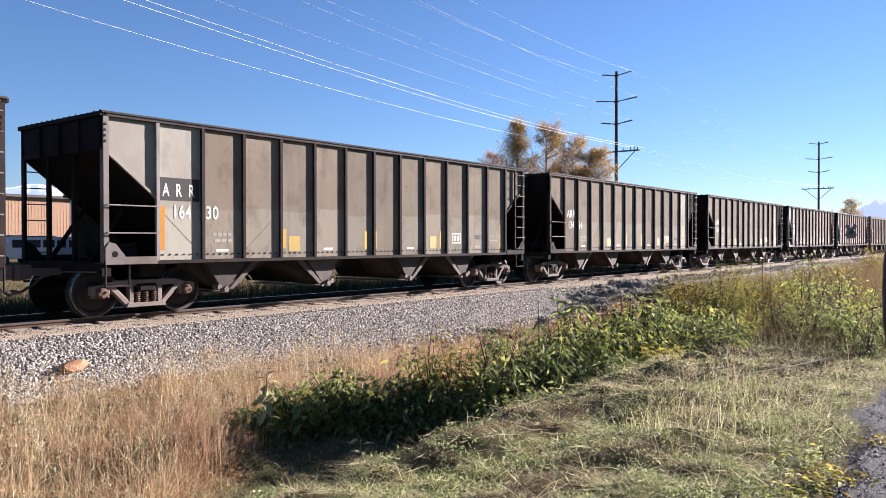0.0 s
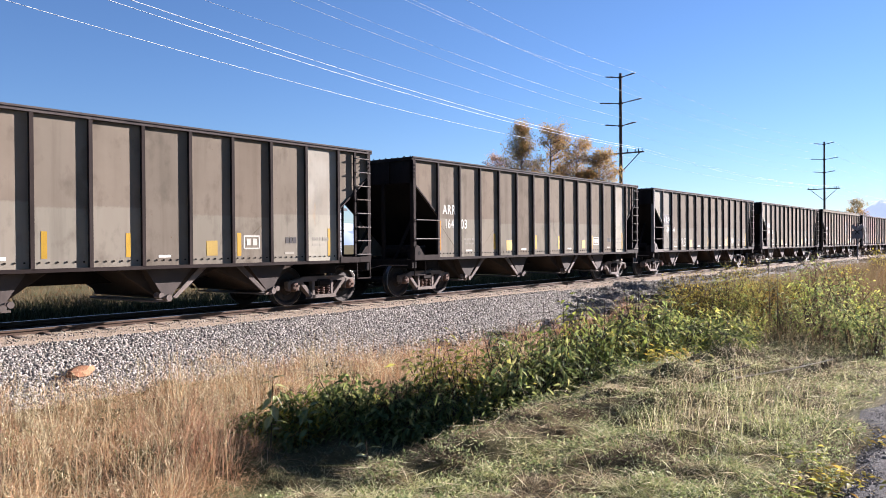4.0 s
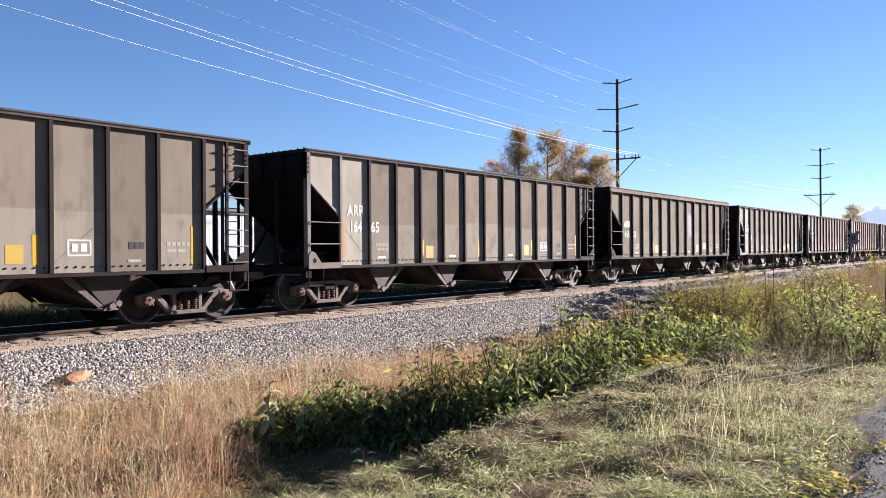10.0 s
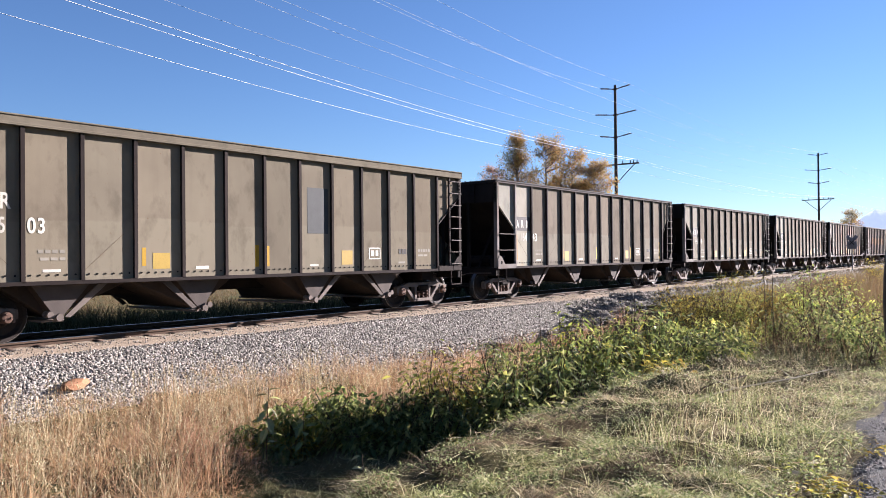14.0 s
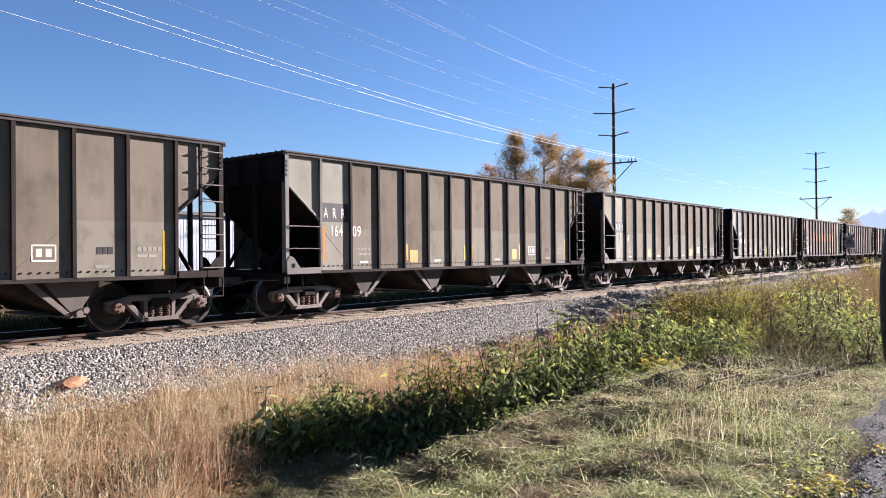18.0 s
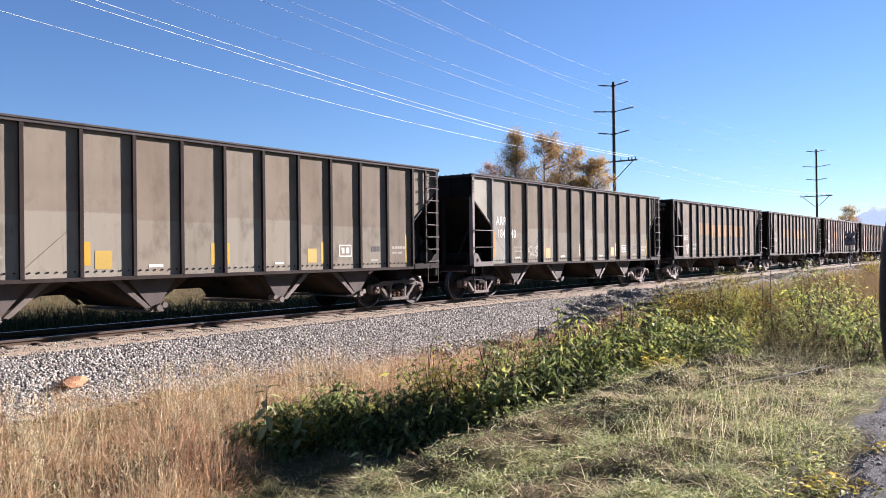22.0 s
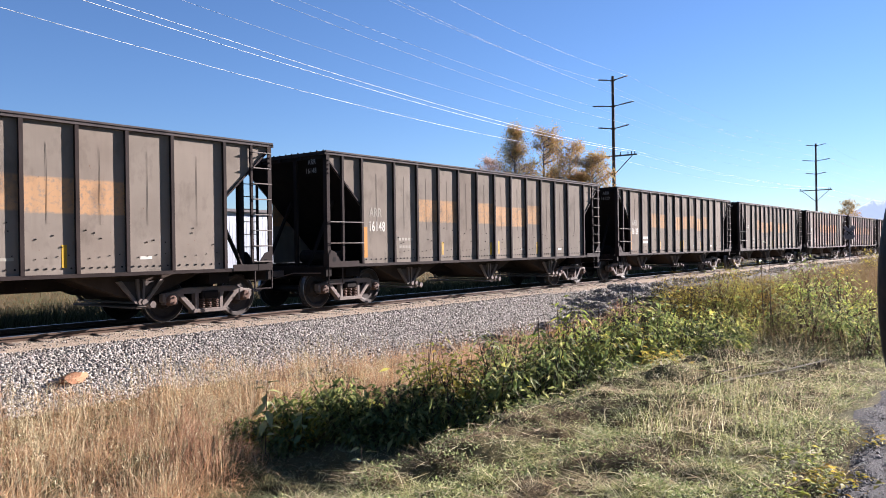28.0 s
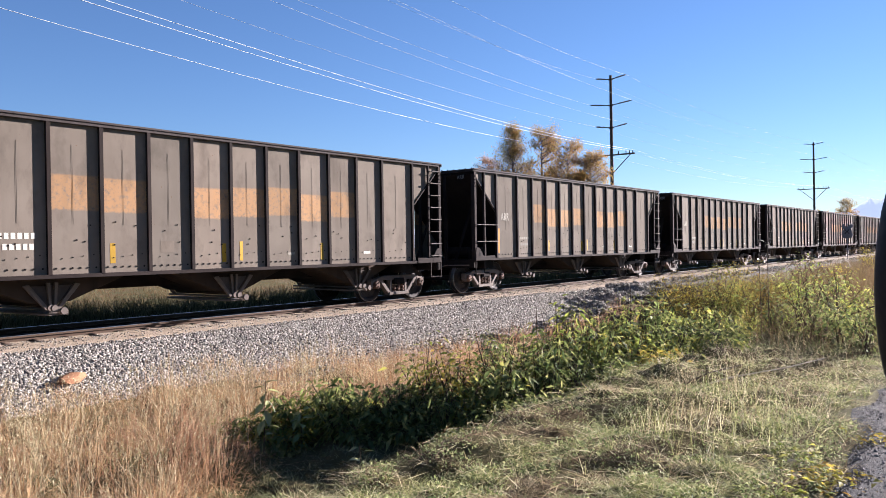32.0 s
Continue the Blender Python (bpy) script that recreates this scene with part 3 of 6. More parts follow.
def scribble_mesh(seed, x, z, w, h):
    """A sprayed mark: looped uneven strokes that spell nothing."""
    def build(bm):
        rnd = random.Random(seed)
        for stroke in STROKES:
            p = [(x + w * (a + rnd.uniform(-0.03, 0.03)), z + h * (b + rnd.uniform(-0.05, 0.05))) for a, b in stroke]
            p = [p[0]] + p + [p[-1]]
            line = []
            for a, b, c, d in zip(p, p[1:], p[2:], p[3:]):
                for k in range(6):
                    u = k / 6
                    line.append(tuple(0.5 * (2 * b[m] + (c[m] - a[m]) * u + (2 * a[m] - 5 * b[m] + 4 * c[m] - d[m]) * u * u + (3 * b[m] - a[m] - 3 * c[m] + d[m]) * u ** 3) for m in (0, 1)))
            line.append(p[-1])
            for q, r in zip(line, line[1:]):
                dx, dz = r[0] - q[0], r[1] - q[1]
                n = math.hypot(dx, dz) or 1
                ox, oz = -dz / n * 0.011, dx / n * 0.011
                prism(bm, [(q[0] + ox, q[1] + oz), (q[0] - ox, q[1] - oz), (r[0] - ox, r[1] - oz), (r[0] + ox, r[1] + oz)], -SHEET - 0.004, -SHEET + 0.002)
    return mesh_of("scribble_%d" % seed, build, WHITE)


MIRROR = Matrix.Translation((L_CAR, 0, 0)) @ Matrix.Diagonal((-1, 1, 1, 1))
TURN = Matrix.Translation((L_CAR, 0, 0)) @ Matrix.Rotation(math.pi, 4, "Z")
FLIP_Y = Matrix.Diagonal((1, -1, 1, 1))


def truck(car, x, wheelsets):
    frame_ob = part("truck", bolster_mesh(), car, "dusty cast steel truck with coil springs", pose(x, 0, 0))
    for turned in (0, 1):
        m = pose(0, 0, 0, 0, 0, 180 * turned)
        part("side_frame", side_frame_mesh(), frame_ob, at=m)
        for dx in (-0.17, 0.0, 0.17):
            part("spring", spring_mesh(), frame_ob, at=m @ pose(dx, -1.05, 0.235))
        for dx in (-0.889, 0.889):
            part("bearing_adapter", adapter_mesh(), frame_ob, at=m @ pose(dx, 0, 0))
    for dx in (-0.889, 0.889):
        ws = part("wheelset", axle_mesh(), car, at=pose(x + dx, 0, WHEEL_R))
        for turned in (0, 1):
            m = pose(0, 0, 0, 0, 0, 180 * turned)
            part("wheel", wheel_mesh(), ws, at=m)
            part("tread", rim_mesh(), ws, "bright worn wheel tread", at=m)
            part("bearing_cap", cap_mesh(), ws, "rusty bearing end cap", at=m)
        wheelsets.append((ws, x + dx))


def hopper_car(kind, spec, label):
    """One open-top hopper car. The leading end lies at x = 0, the rails' top at z = 0."""
    car = new("hopper_car")
    tagged(car, label, "railway hopper car", "hopper cars of the train")
    b = kind == "B"
    ribs = RIBS_B if b else RIBS_A
    body = spec["body"]
    z_in, run = (3.58, 2.75) if b else (3.06, 2.55)
    tall = spec.get("tall", False)
    # sides
    for i, (x0, x1) in enumerate(zip(ribs, ribs[1:])):
        mat = spec["panels"].get(i, body)
        part("side_panel", panel_mesh(x1 - x0, mat, b), car, at=pose(x0, 0, 0))
    for i, x in enumerate(ribs):
        part("rib", rib_mesh(LIGHT_FRAME if i == 0 and spec.get("pale_rib") else FRAME), car, at=pose(x, 0, 0))
        part("rib", rib_mesh(FRAME), car, at=pose(x, 0, 0) @ FLIP_Y)
    part("side_wall", far_side_mesh(ribs, body), car)
    tagged(part("bolting", bolts_mesh(ribs, b), car), kind="stuff")
    part("side_sill", side_sill_mesh(), car)
    part("side_sill", side_sill_mesh(), car, at=FLIP_Y)
    part("top_chord", top_chord_mesh(tall), car)
    part("top_chord", top_chord_mesh(tall), car, at=FLIP_Y)
    part("centre_sill", centre_sill_mesh(), car)
    part("hopper_floor", interior_mesh(), car)
    first = ribs[0]
    for e, m in enumerate((Matrix.Identity(4), MIRROR)):
        mat = spec["ends"][e]
        part("end_side_sheet", end_triangle_mesh(mat, z_in, run, first, -SHEET, -SHEET + 0.02), car, at=m)
        part("end_side_sheet", end_triangle_mesh(body, z_in, run, first, SHEET - 0.02, SHEET), car, at=m)
        part("slope_sheet", slope_mesh(z_in, run), car, at=m)
        part("slope_edge", slope_edge_mesh(z_in, run, first, mat if mat is PALE else FRAME), car, at=m)
        part("end_wall", end_wall_mesh(z_in), car, at=m)
        part("top_end_chord", top_end_mesh(tall), car, at=m)
        part("corner_post", post_mesh(LIGHT_FRAME if spec.get("pale_rib") and e == 0 else FRAME), car, at=m)
        part("corner_post", post_mesh(FRAME), car, at=m @ FLIP_Y)
        part("gusset", gusset_mesh(LIGHT_FRAME if spec.get("pale_rib") and e == 0 else FRAME), car, at=m)
        part("poling_hole", hole_mesh(), car, at=m)
        part("gusset", gusset_mesh(FRAME), car, at=m @ FLIP_Y)
        part("step", stirrup_mesh(), car, at=m)
        part("step", stirrup_mesh(), car, at=m @ FLIP_Y)
        part("end_frame", end_frame_mesh(), car, at=m)
        for y in (-0.78, 0.78):
            part("end_brace", end_brace_mesh(z_in, run), car, at=m @ pose(0, y, 0))
        for y in (-0.5, 0.5):
            part("end_post", end_post_mesh(z_in), car, at=m @ pose(0, y, 0))
        part("coupler", coupler_mesh(), car, at=Matrix.Identity(4) if e == 0 else TURN)
    # grab irons at the leading corner, a ladder at the trailing one, and the same crosswise on the far side
    for z in (2.06, 1.56):
        part("grab_iron", rung_mesh(0.05, first - 0.03), car, at=pose(0, 0, z))
        part("grab_iron", rung_mesh(0.05, first - 0.03), car, at=TURN @ pose(0, 0, z))
    for k in range(8):
        z = 1.18 + 0.33 * k
        part("ladder_rung", rung_mesh(L_CAR - 0.52, L_CAR - 0.06), car, at=pose(0, 0, z))
        part("ladder_rung", rung_mesh(L_CAR - 0.52, L_CAR - 0.06), car, at=TURN @ pose(0, 0, z))
    stile = mesh_of("stile", lambda bm: box(bm, L_CAR - 0.56, L_CAR - 0.50, -HALF + 0.0, -HALF + 0.05, Z_SILL, Z_TOP - 0.08), FRAME, 0.003)
    part("ladder_stile", stile, car)
    part("ladder_stile", stile, car, at=TURN)
    if b:
        second = mesh_of("second_post", lambda bm: box(bm, 0.50, 0.57, -HALF + 0.005, -SHEET, Z_SILL, Z_TOP - 0.08), FRAME, 0.003)
        part("corner_post", second, car)
    part("brake_gear", brake_gear_mesh(), car, at=TURN)
    part("air_valve", air_tank_mesh(), car)
    # hoppers
    for i, x in enumerate((2.72, 5.66, 8.62, 11.2) if not b else (3.62, 7.48, 11.3)):
        h = part("hopper", hopper_mesh(kind), car, at=pose(x, 0, 0) @ Matrix.Diagonal((-1 if i % 2 and not b else 1, 1, 1, 1)))
        part("outlet_plate", outlet_plate(kind), h)
        part("brace", hopper_brace(kind), h)
        part("brace", hopper_brace(kind), h, at=FLIP_Y)
        part("gate_shaft", gate_mesh(), h)
    wheelsets = []
    c = 1.25 if b else 1.12
    truck(car, c, wheelsets)
    truck(car, L_CAR - c, wheelsets)
    # weld seams of the slope sheets show through the lower panels
    if not b:
        for i, up in ((0, 0), (2, 1), (9, 1)):
            part("weld_seam", seam_mesh(up), car, at=pose(ribs[i], 0, 0))
    # markings
    for x0, x1, z0, z1, mat, name in spec.get("marks", ()):
        part(name, plate(x0, x1, z0, z1, mat), car)
    for text, x, z, size, mat, wide in spec.get("letters", ()):
        part("lettering", lettering(text, size, mat, wide), car, at=pose(x, -SHEET - 0.0062, z))
    if b:  # the same mark, small, on the leading end wall
        for k, (text, *_) in enumerate(spec.get("letters", ())):
            part("end_lettering", lettering(text, 0.17, FADED, 0.8), car, "small pale lettering on the end wall", at=pose(-0.004, -0.98 if k == 0 else -0.90, 3.44 - 0.21 * k, 0, 0, -90))
    for widths, x, z, h, gap, mat in spec.get("bars", ()):
        part("small_writing", bars(widths, x, z, h, gap, mat), car)
    for s in spec.get("scribbles", ()):
        part("sprayed_mark", scribble_mesh(*s), car)
    return car, wheelsets


Y_MARKS = [(1.13, 1.24, 1.24, 2.08, ORANGE, "orange_stripe"), (4.12, 4.23, 1.26, 1.68, YELLOW, "yellow_stripe"), (4.31, 4.63, 1.19, 1.52, CREAM, "yellow_sticker"),
           (6.72, 6.80, 1.22, 1.66, YELLOW, "yellow_stripe"), (7.09, 7.17, 1.22, 1.66, YELLOW, "yellow_stripe"), (9.30, 9.58, 1.22, 1.54, CREAM, "yellow_sticker"),
           (9.72, 9.82, 1.20, 1.70, YELLOW, "yellow_stripe"), (12.72, 12.80, 1.15, 1.90, YELLOW, "yellow_stripe")]
PAIRED_MARKS = [(1.13, 1.24, 1.24, 2.08, ORANGE, "orange_stripe"), (3.80, 3.90, 1.24, 1.72, YELLOW, "yellow_stripe"), (4.50, 4.82, 1.20, 1.52, CREAM, "yellow_sticker"),
                (6.20, 6.30, 1.22, 1.68, YELLOW, "yellow_stripe"), (7.70, 7.79, 1.22, 1.66, YELLOW, "yellow_stripe"), (9.40, 9.66, 1.22, 1.52, CREAM, "yellow_sticker"),
                (10.14, 10.24, 1.20, 1.68, YELLOW, "yellow_stripe"), (12.68, 12.76, 1.15, 1.80, YELLOW, "yellow_stripe")]
OLIVE_MARKS = [(1.13, 1.24, 1.24, 2.08, ORANGE, "orange_stripe"), (4.20, 4.28, 1.28, 1.62, YELLOW, "yellow_stripe"), (4.42, 4.78, 1.22, 1.52, CREAM, "yellow_sticker"),
               (6.80, 6.90, 1.22, 1.68, YELLOW, "yellow_stripe"), (7.10, 7.18, 1.22, 1.66, YELLOW, "yellow_stripe"), (9.36, 9.72, 1.22, 1.56, CREAM, "yellow_sticker")]
B_MARKS = [(1.30, 1.42, 1.20, 1.96, ORANGE, "orange_stripe"), (4.42, 4.52, 1.22, 1.58, YELLOW, "yellow_stripe"), (6.82, 6.92, 1.18, 1.56, YELLOW, "yellow_stripe"),
           (7.26, 7.34, 1.20, 1.60, YELLOW, "yellow_stripe"), (9.55, 9.64, 1.16, 1.56, YELLOW, "yellow_stripe"), (5.42, 5.72, 1.40, 1.62, DUSKY, "hatch")]
OUTLINE = [(10.30, 10.72, 1.60, 1.63, WHITE, "stencil_frame"), (10.30, 10.72, 1.34, 1.37, WHITE, "stencil_frame"), (10.30, 10.33, 1.34, 1.63, WHITE, "stencil_frame"),
           (10.69, 10.72, 1.34, 1.63, WHITE, "stencil_frame"), (10.38, 10.48, 1.42, 1.56, WHITE, "stencil_frame"), (10.54, 10.64, 1.42, 1.56, WHITE, "stencil_frame")]
NOTES_A = [((0.09, 0.09, 0.09, 0.09), 2.32, 1.52, 0.06, 0.03, FADED), ((0.14, 0.12, 0.10), 2.36, 1.40, 0.05, 0.03, FADED), ((0.30,), 2.40, 1.20, 0.05, 0.03, WHITE),
           ((0.30,), 5.35, 1.20, 0.06, 0.03, WHITE), ((0.26,), 8.35, 1.20, 0.05, 0.03, WHITE), ((0.08, 0.08, 0.08, 0.08, 0.08), 12.2, 1.52, 0.07, 0.025, FADED),
           ((0.2, 0.16), 12.2, 1.40, 0.05, 0.03, FADED), ((0.10, 0.07, 0.10), 11.42, 1.46, 0.13, 0.02, SIGNBLACK), ((0.26,), 11.4, 1.22, 0.05, 0.03, FADED)]
NOTES_B = [((0.09, 0.09, 0.09, 0.09, 0.09), 2.60, 1.62, 0.07, 0.03, FADED), ((0.09, 0.09, 0.09, 0.09), 2.62, 1.42, 0.07, 0.03, FADED), ((0.22,), 8.55, 1.30, 0.05, 0.03, FADED),
           ((0.24,), 11.0, 1.28, 0.06, 0.03, WHITE)]


def spec_a(first, digits, pale_first=True, pale_last=False, field=False, scribble=0, letters=WHITE, body=BROWN, arr_x=1.38):
    panels, letters_list, marks = {}, [], list(Y_MARKS) + OUTLINE
    if pale_first:
        panels[0] = PALE
    if pale_last:
        panels[11] = PALE
    if field:
        marks.append((1.13, 2.01, 2.19, 2.63, SIGNBLACK, "dark_field"))
        for k, c in enumerate("ARR"):
            letters_list.append((c, 1.20 + 0.28 * k, 2.28, 0.34, letters, 0.62))
    else:
        letters_list.append(("ARR", arr_x - 0.06, 2.25, 0.37, letters, 0.78))
    letters_list.append((first, 1.40, 1.86, 0.36, letters, 0.72))
    letters_list.append((digits, 2.15, 1.86, 0.36, letters, 0.80))
    out = {"body": body, "panels": panels, "ends": [PALE if pale_first else body, body], "marks": marks, "letters": letters_list, "bars": NOTES_A, "pale_rib": pale_first}
    if scribble:
        out["scribbles"] = [(scribble, 3.14, 1.24, 0.68, 0.36)]
    return out


def spec_b(number, scrawl=0):
    out = {"body": STRIPED, "panels": {0: DUSKY, 1: DUSKY, 10: DUSKY, 11: DUSKY}, "ends": [DUSKY, DUSKY], "marks": B_MARKS, "bars": NOTES_B,
           "letters": [("ARR", 1.50, 2.22, 0.32, FADED, 0.70), (number, 1.46, 1.86, 0.34, WHITE, 0.66)]}
    if scrawl:
        out["scribbles"] = [(scrawl, 1.7, 1.2, 0.4, 0.5)]
    return out


PALE_LABEL = "brown hopper car with a faded white leading panel"
BROWN_LABEL = "dusty brown steel hopper car with four bays"
STRIPE_LABEL = "dark brown hopper car with a faded orange stripe"

second, third = spec_a("134", "54", False, True), spec_a("164", "03", False, True)
for each in (second, third):
    each["marks"] = PAIRED_MARKS + OUTLINE
olive = spec_a("165", "03", False, body=OLIVE)
olive["tall"] = True
olive["marks"] = OLIVE_MARKS + OUTLINE + [(8.28, 8.92, 1.95, 3.0, TEAL, "repainted_field")]
CARS = [(-1, "A", spec_a("164", "21", False, pale_last=False), BROWN_LABEL), (0, "A", spec_a("164", "30", field=True), PALE_LABEL),
        (1, "A", second, "brown hopper car with a pale trailing panel"), (2, "A", third, "brown hopper car with a pale trailing panel"),
        (3, "A", spec_a("164", "64", field=True, scribble=5), "brown hopper car with white panel and sprayed mark"), (4, "A", spec_a("164", "65"), PALE_LABEL),
        (5, "A", olive, "olive grey hopper car with a raised top edge"), (6, "A", spec_a("164", "43", field=True), PALE_LABEL),
        (7, "A", spec_a("164", "09", field=True), PALE_LABEL), (8, "A", spec_a("101", "57", field=True), PALE_LABEL),
        (9, "A", spec_a("184", "40", scribble=9), "brown hopper car with white panel and sprayed mark"), (10, "B", spec_b("1615", 3), STRIPE_LABEL),
        (11, "B", spec_b("16148"), STRIPE_LABEL), (12, "B", spec_b("16129"), STRIPE_LABEL)]
CARS += [(n, "B", spec_b(""), STRIPE_LABEL) for n in range(13, 21)]
WEIGHTS = [((0.07,) * 6, 2.52, 1.66, 0.10, 0.035, WHITE), ((0.07,) * 5, 2.60, 1.48, 0.10, 0.035, WHITE)]
for n, kind, spec, label in CARS:
    if n == 12:
        spec["bars"] = NOTES_B[2:] + WEIGHTS
    spec["letters"] = [t for t in spec["letters"] if t[0]]
TRAIN = [(n, *hopper_car(kind, spec, label)) for n, kind, spec, label in CARS]


def travelled(t):
    """Metres that the train has gone since the start."""
    f = lambda u: 5.9698 * (u - 15) + 0.00996 * (u - 15) ** 2 + 0.0001003 * (u - 15) ** 3
    return f(t) - f(0)


def motions():
    """The train rolls by; its wheels turn as it goes."""
    for n, car, wheelsets in TRAIN:
        slack = -0.22 if n == 5 else 0.0  # the raised-top car runs a little closer to the one before it
        walk(car, [(t, pose(7.05 + n * PITCH + slack - travelled(t), TRACK_Y, 0)) for t in range(33)])
        for ws, x in wheelsets:
            rows = []
            for k in range(321):
                t = k * 0.1
                rows.append((t, pose(x, 0, WHEEL_R, 0, -math.degrees(travelled(t) / WHEEL_R) + 31 * n + 17 * x, 0)))
            walk(ws, rows)


# ---------------------------------------------------------------- ground
def smooth(a, b, x):
    u = np.clip((x - a) / (b - a), 0, 1)
    return u * u * (3 - 2 * u)


def waves(x, y, seed, size, count=9):
    """Smooth irregular bumps of about +-1."""
    rs = np.random.RandomState(seed)
    out = 0
    for _ in range(count):
        a, k = rs.uniform(0, math.tau), rs.uniform(0.6, 1.7) * math.tau / size
        out = out + np.sin(k * (x * math.cos(a) + y * math.sin(a)) + rs.uniform(0, math.tau))
    return out / math.sqrt(count / 1.2)


def bank_y(x):
    """Where the verge breaks off into the ditch."""
    return np.interp(x, [0.0, 2.5, 3.4, 4.1, 5.2, 7.0, 8.0, 11.0, 16.0], [3.7, 3.60, 3.62, 3.60, 3.75, 3.90, 3.86, 3.70, 3.55]) + 0.07 * np.sin(x * 2.3) + 0.04 * np.sin(x * 5.1)


HUMMOCKS = ((8.4, 3.35, 0.12, 0.35), (4.7, 3.40, 0.07, 0.35), (7.0, 3.1, 0.07, 0.4), (6.5, 3.45, -0.07, 0.3), (4.3, 2.9, 0.06, 0.3), (6.6, 2.2, 0.05, 0.4))  # x, y, height, radius


def ground_z(x, y):
    """Height of the ground: a level verge, a ditch, the ballast bank, a field behind."""
    x, y = np.asarray(x, float), np.asarray(y, float)
    bank = bank_y(x)
    verge = -0.10 - 0.04 * smooth(1.2, 3.5, y) + (0.050 * waves(x, y, 3, 1.1) * (1 - 0.75 * np.exp(-((x - 5.1) ** 2 + (y - 2.5) ** 2) / 0.6)) + 0.036 * waves(x, y, 13, 0.42)) * smooth(1.3, 2.2, y)
    for hx, hy, hz, hr in HUMMOCKS:
        verge = verge + hz * np.exp(-((x - hx) ** 2 + (y - hy) ** 2) / hr ** 2)
    depth = 0.68 * (1 - smooth(16, 26, x))
    ditch = verge - depth * smooth(bank - 0.05, bank + 0.42, y) + 0.05 * waves(x, y, 4, 1.6) * smooth(bank + 0.3, bank + 1.2, y)
    fall = 0.31 - 0.05 * smooth(7.5, 12.0, x)
    ballast = np.where(y < 12.85, -0.10 - fall * (12.85 - y), -0.10 + 0.01 * np.sin(x * 5.0) * np.sin(y * 7.0))
    near = np.where(y < 12.2, np.maximum(ditch, ballast), ballast)
    far = np.where(y > 16.5, np.maximum(-0.10 - 0.20 * (y - 16.5), -0.32 + 0.03 * waves(x, y, 5, 3.0)), -0.10)
    return np.where(y < 14.7, near, far) - 0.0


def steps(lo, hi, fine_lo, fine_hi, fine, grow=1.22):
    out = list(np.arange(fine_lo, fine_hi, fine))
    d, x = fine, fine_hi
    while x < hi:
        out.append(x)
        d *= grow
        x += d
    out.append(hi)
    d, x = fine, fine_lo - fine
    while x > lo:
        out.insert(0, x)
        d *= grow
        x -= d
    out.insert(0, lo)
    return np.array(out)


def earth():
    m, tr, bs = material("earth")
    vec = coords(tr)
    a, b, c = noise_of(tr, vec, 0.7, 5), noise_of(tr, vec, 6, 6, 0.65), noise_of(tr, vec, 60, 5, 0.7)
    straw = mixed(tr, b, (0.055, 0.040, 0.020), (0.130, 0.100, 0.050))
    green = mixed(tr, b, (0.040, 0.040, 0.016), (0.100, 0.098, 0.040))
    col = mixed(tr, ramp_value(tr, a, 0.40, 0.62), straw, green)
    col = mixed(tr, calc(tr, "MULTIPLY", ramp_value(tr, c, 0.45, 0.7), 0.5), col, (0.024, 0.018, 0.012))
    sep = tr.nodes.new("ShaderNodeSeparateXYZ")
    tr.links.new(tr.nodes.new("ShaderNodeTexCoord").outputs["Object"], sep.inputs[0])
    y = calc(tr, "ADD", sep.outputs[1], calc(tr, "MULTIPLY", calc(tr, "SUBTRACT", b, 0.5), 0.5))
    low = calc(tr, "ADD", y, calc(tr, "MULTIPLY", ramp_value(tr, sep.outputs[0], 7.5, 12.0), 0.8))
    on = calc(tr, "MULTIPLY", ramp_value(tr, low, 10.75, 11.05), ramp_value(tr, y, 19.6, 19.2))
    grey = mixed(tr, c, (0.075, 0.070, 0.062), (0.190, 0.180, 0.160))
    col = mixed(tr, on, col, grey)
    dusty = calc(tr, "MULTIPLY", ramp_value(tr, y, 12.45, 12.75), ramp_value(tr, y, 14.05, 13.85))
    col = mixed(tr, dusty, col, mixed(tr, c, (0.170, 0.132, 0.095), (0.285, 0.230, 0.170)))
    # the train's shade, painted into the ballast colour from the near rail outward
    train_shade = calc(tr, "MULTIPLY", ramp_value(tr, y, 13.9, 14.1), ramp_value(tr, y, 17.6, 17.0))
    col = mixed(tr, train_shade, col, mixed(tr, c, (0.016, 0.014, 0.012), (0.050, 0.045, 0.040)))
    tr.links.new(col, bs.inputs["Base Color"])
    bs.inputs["Roughness"].default_value = 0.95
    bs.inputs["Specular IOR Level"].default_value = 0.05
    bumped(tr, bs, mixed(tr, 0.5, b, c), 0.8, 0.03)
    return m


gx, gy = steps(-3200, 3200, -4, 24, 0.10, 1.08), steps(-3200, 3200, -1.5, 20, 0.11, 1.15)
GX, GY = np.meshgrid(gx, gy, indexing="ij")
GZ = ground_z(GX, GY)
nx, ny = len(gx), len(gy)
ids = np.arange(nx * ny).reshape(nx, ny)
quads = np.stack([ids[:-1, :-1], ids[1:, :-1], ids[1:, 1:], ids[:-1, 1:]], -1).reshape(-1, 4)
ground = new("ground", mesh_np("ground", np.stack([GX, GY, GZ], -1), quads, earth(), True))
tagged(ground, "grassy verge, ditch and grey ballast bank beside the track", "ground", kind="structure")


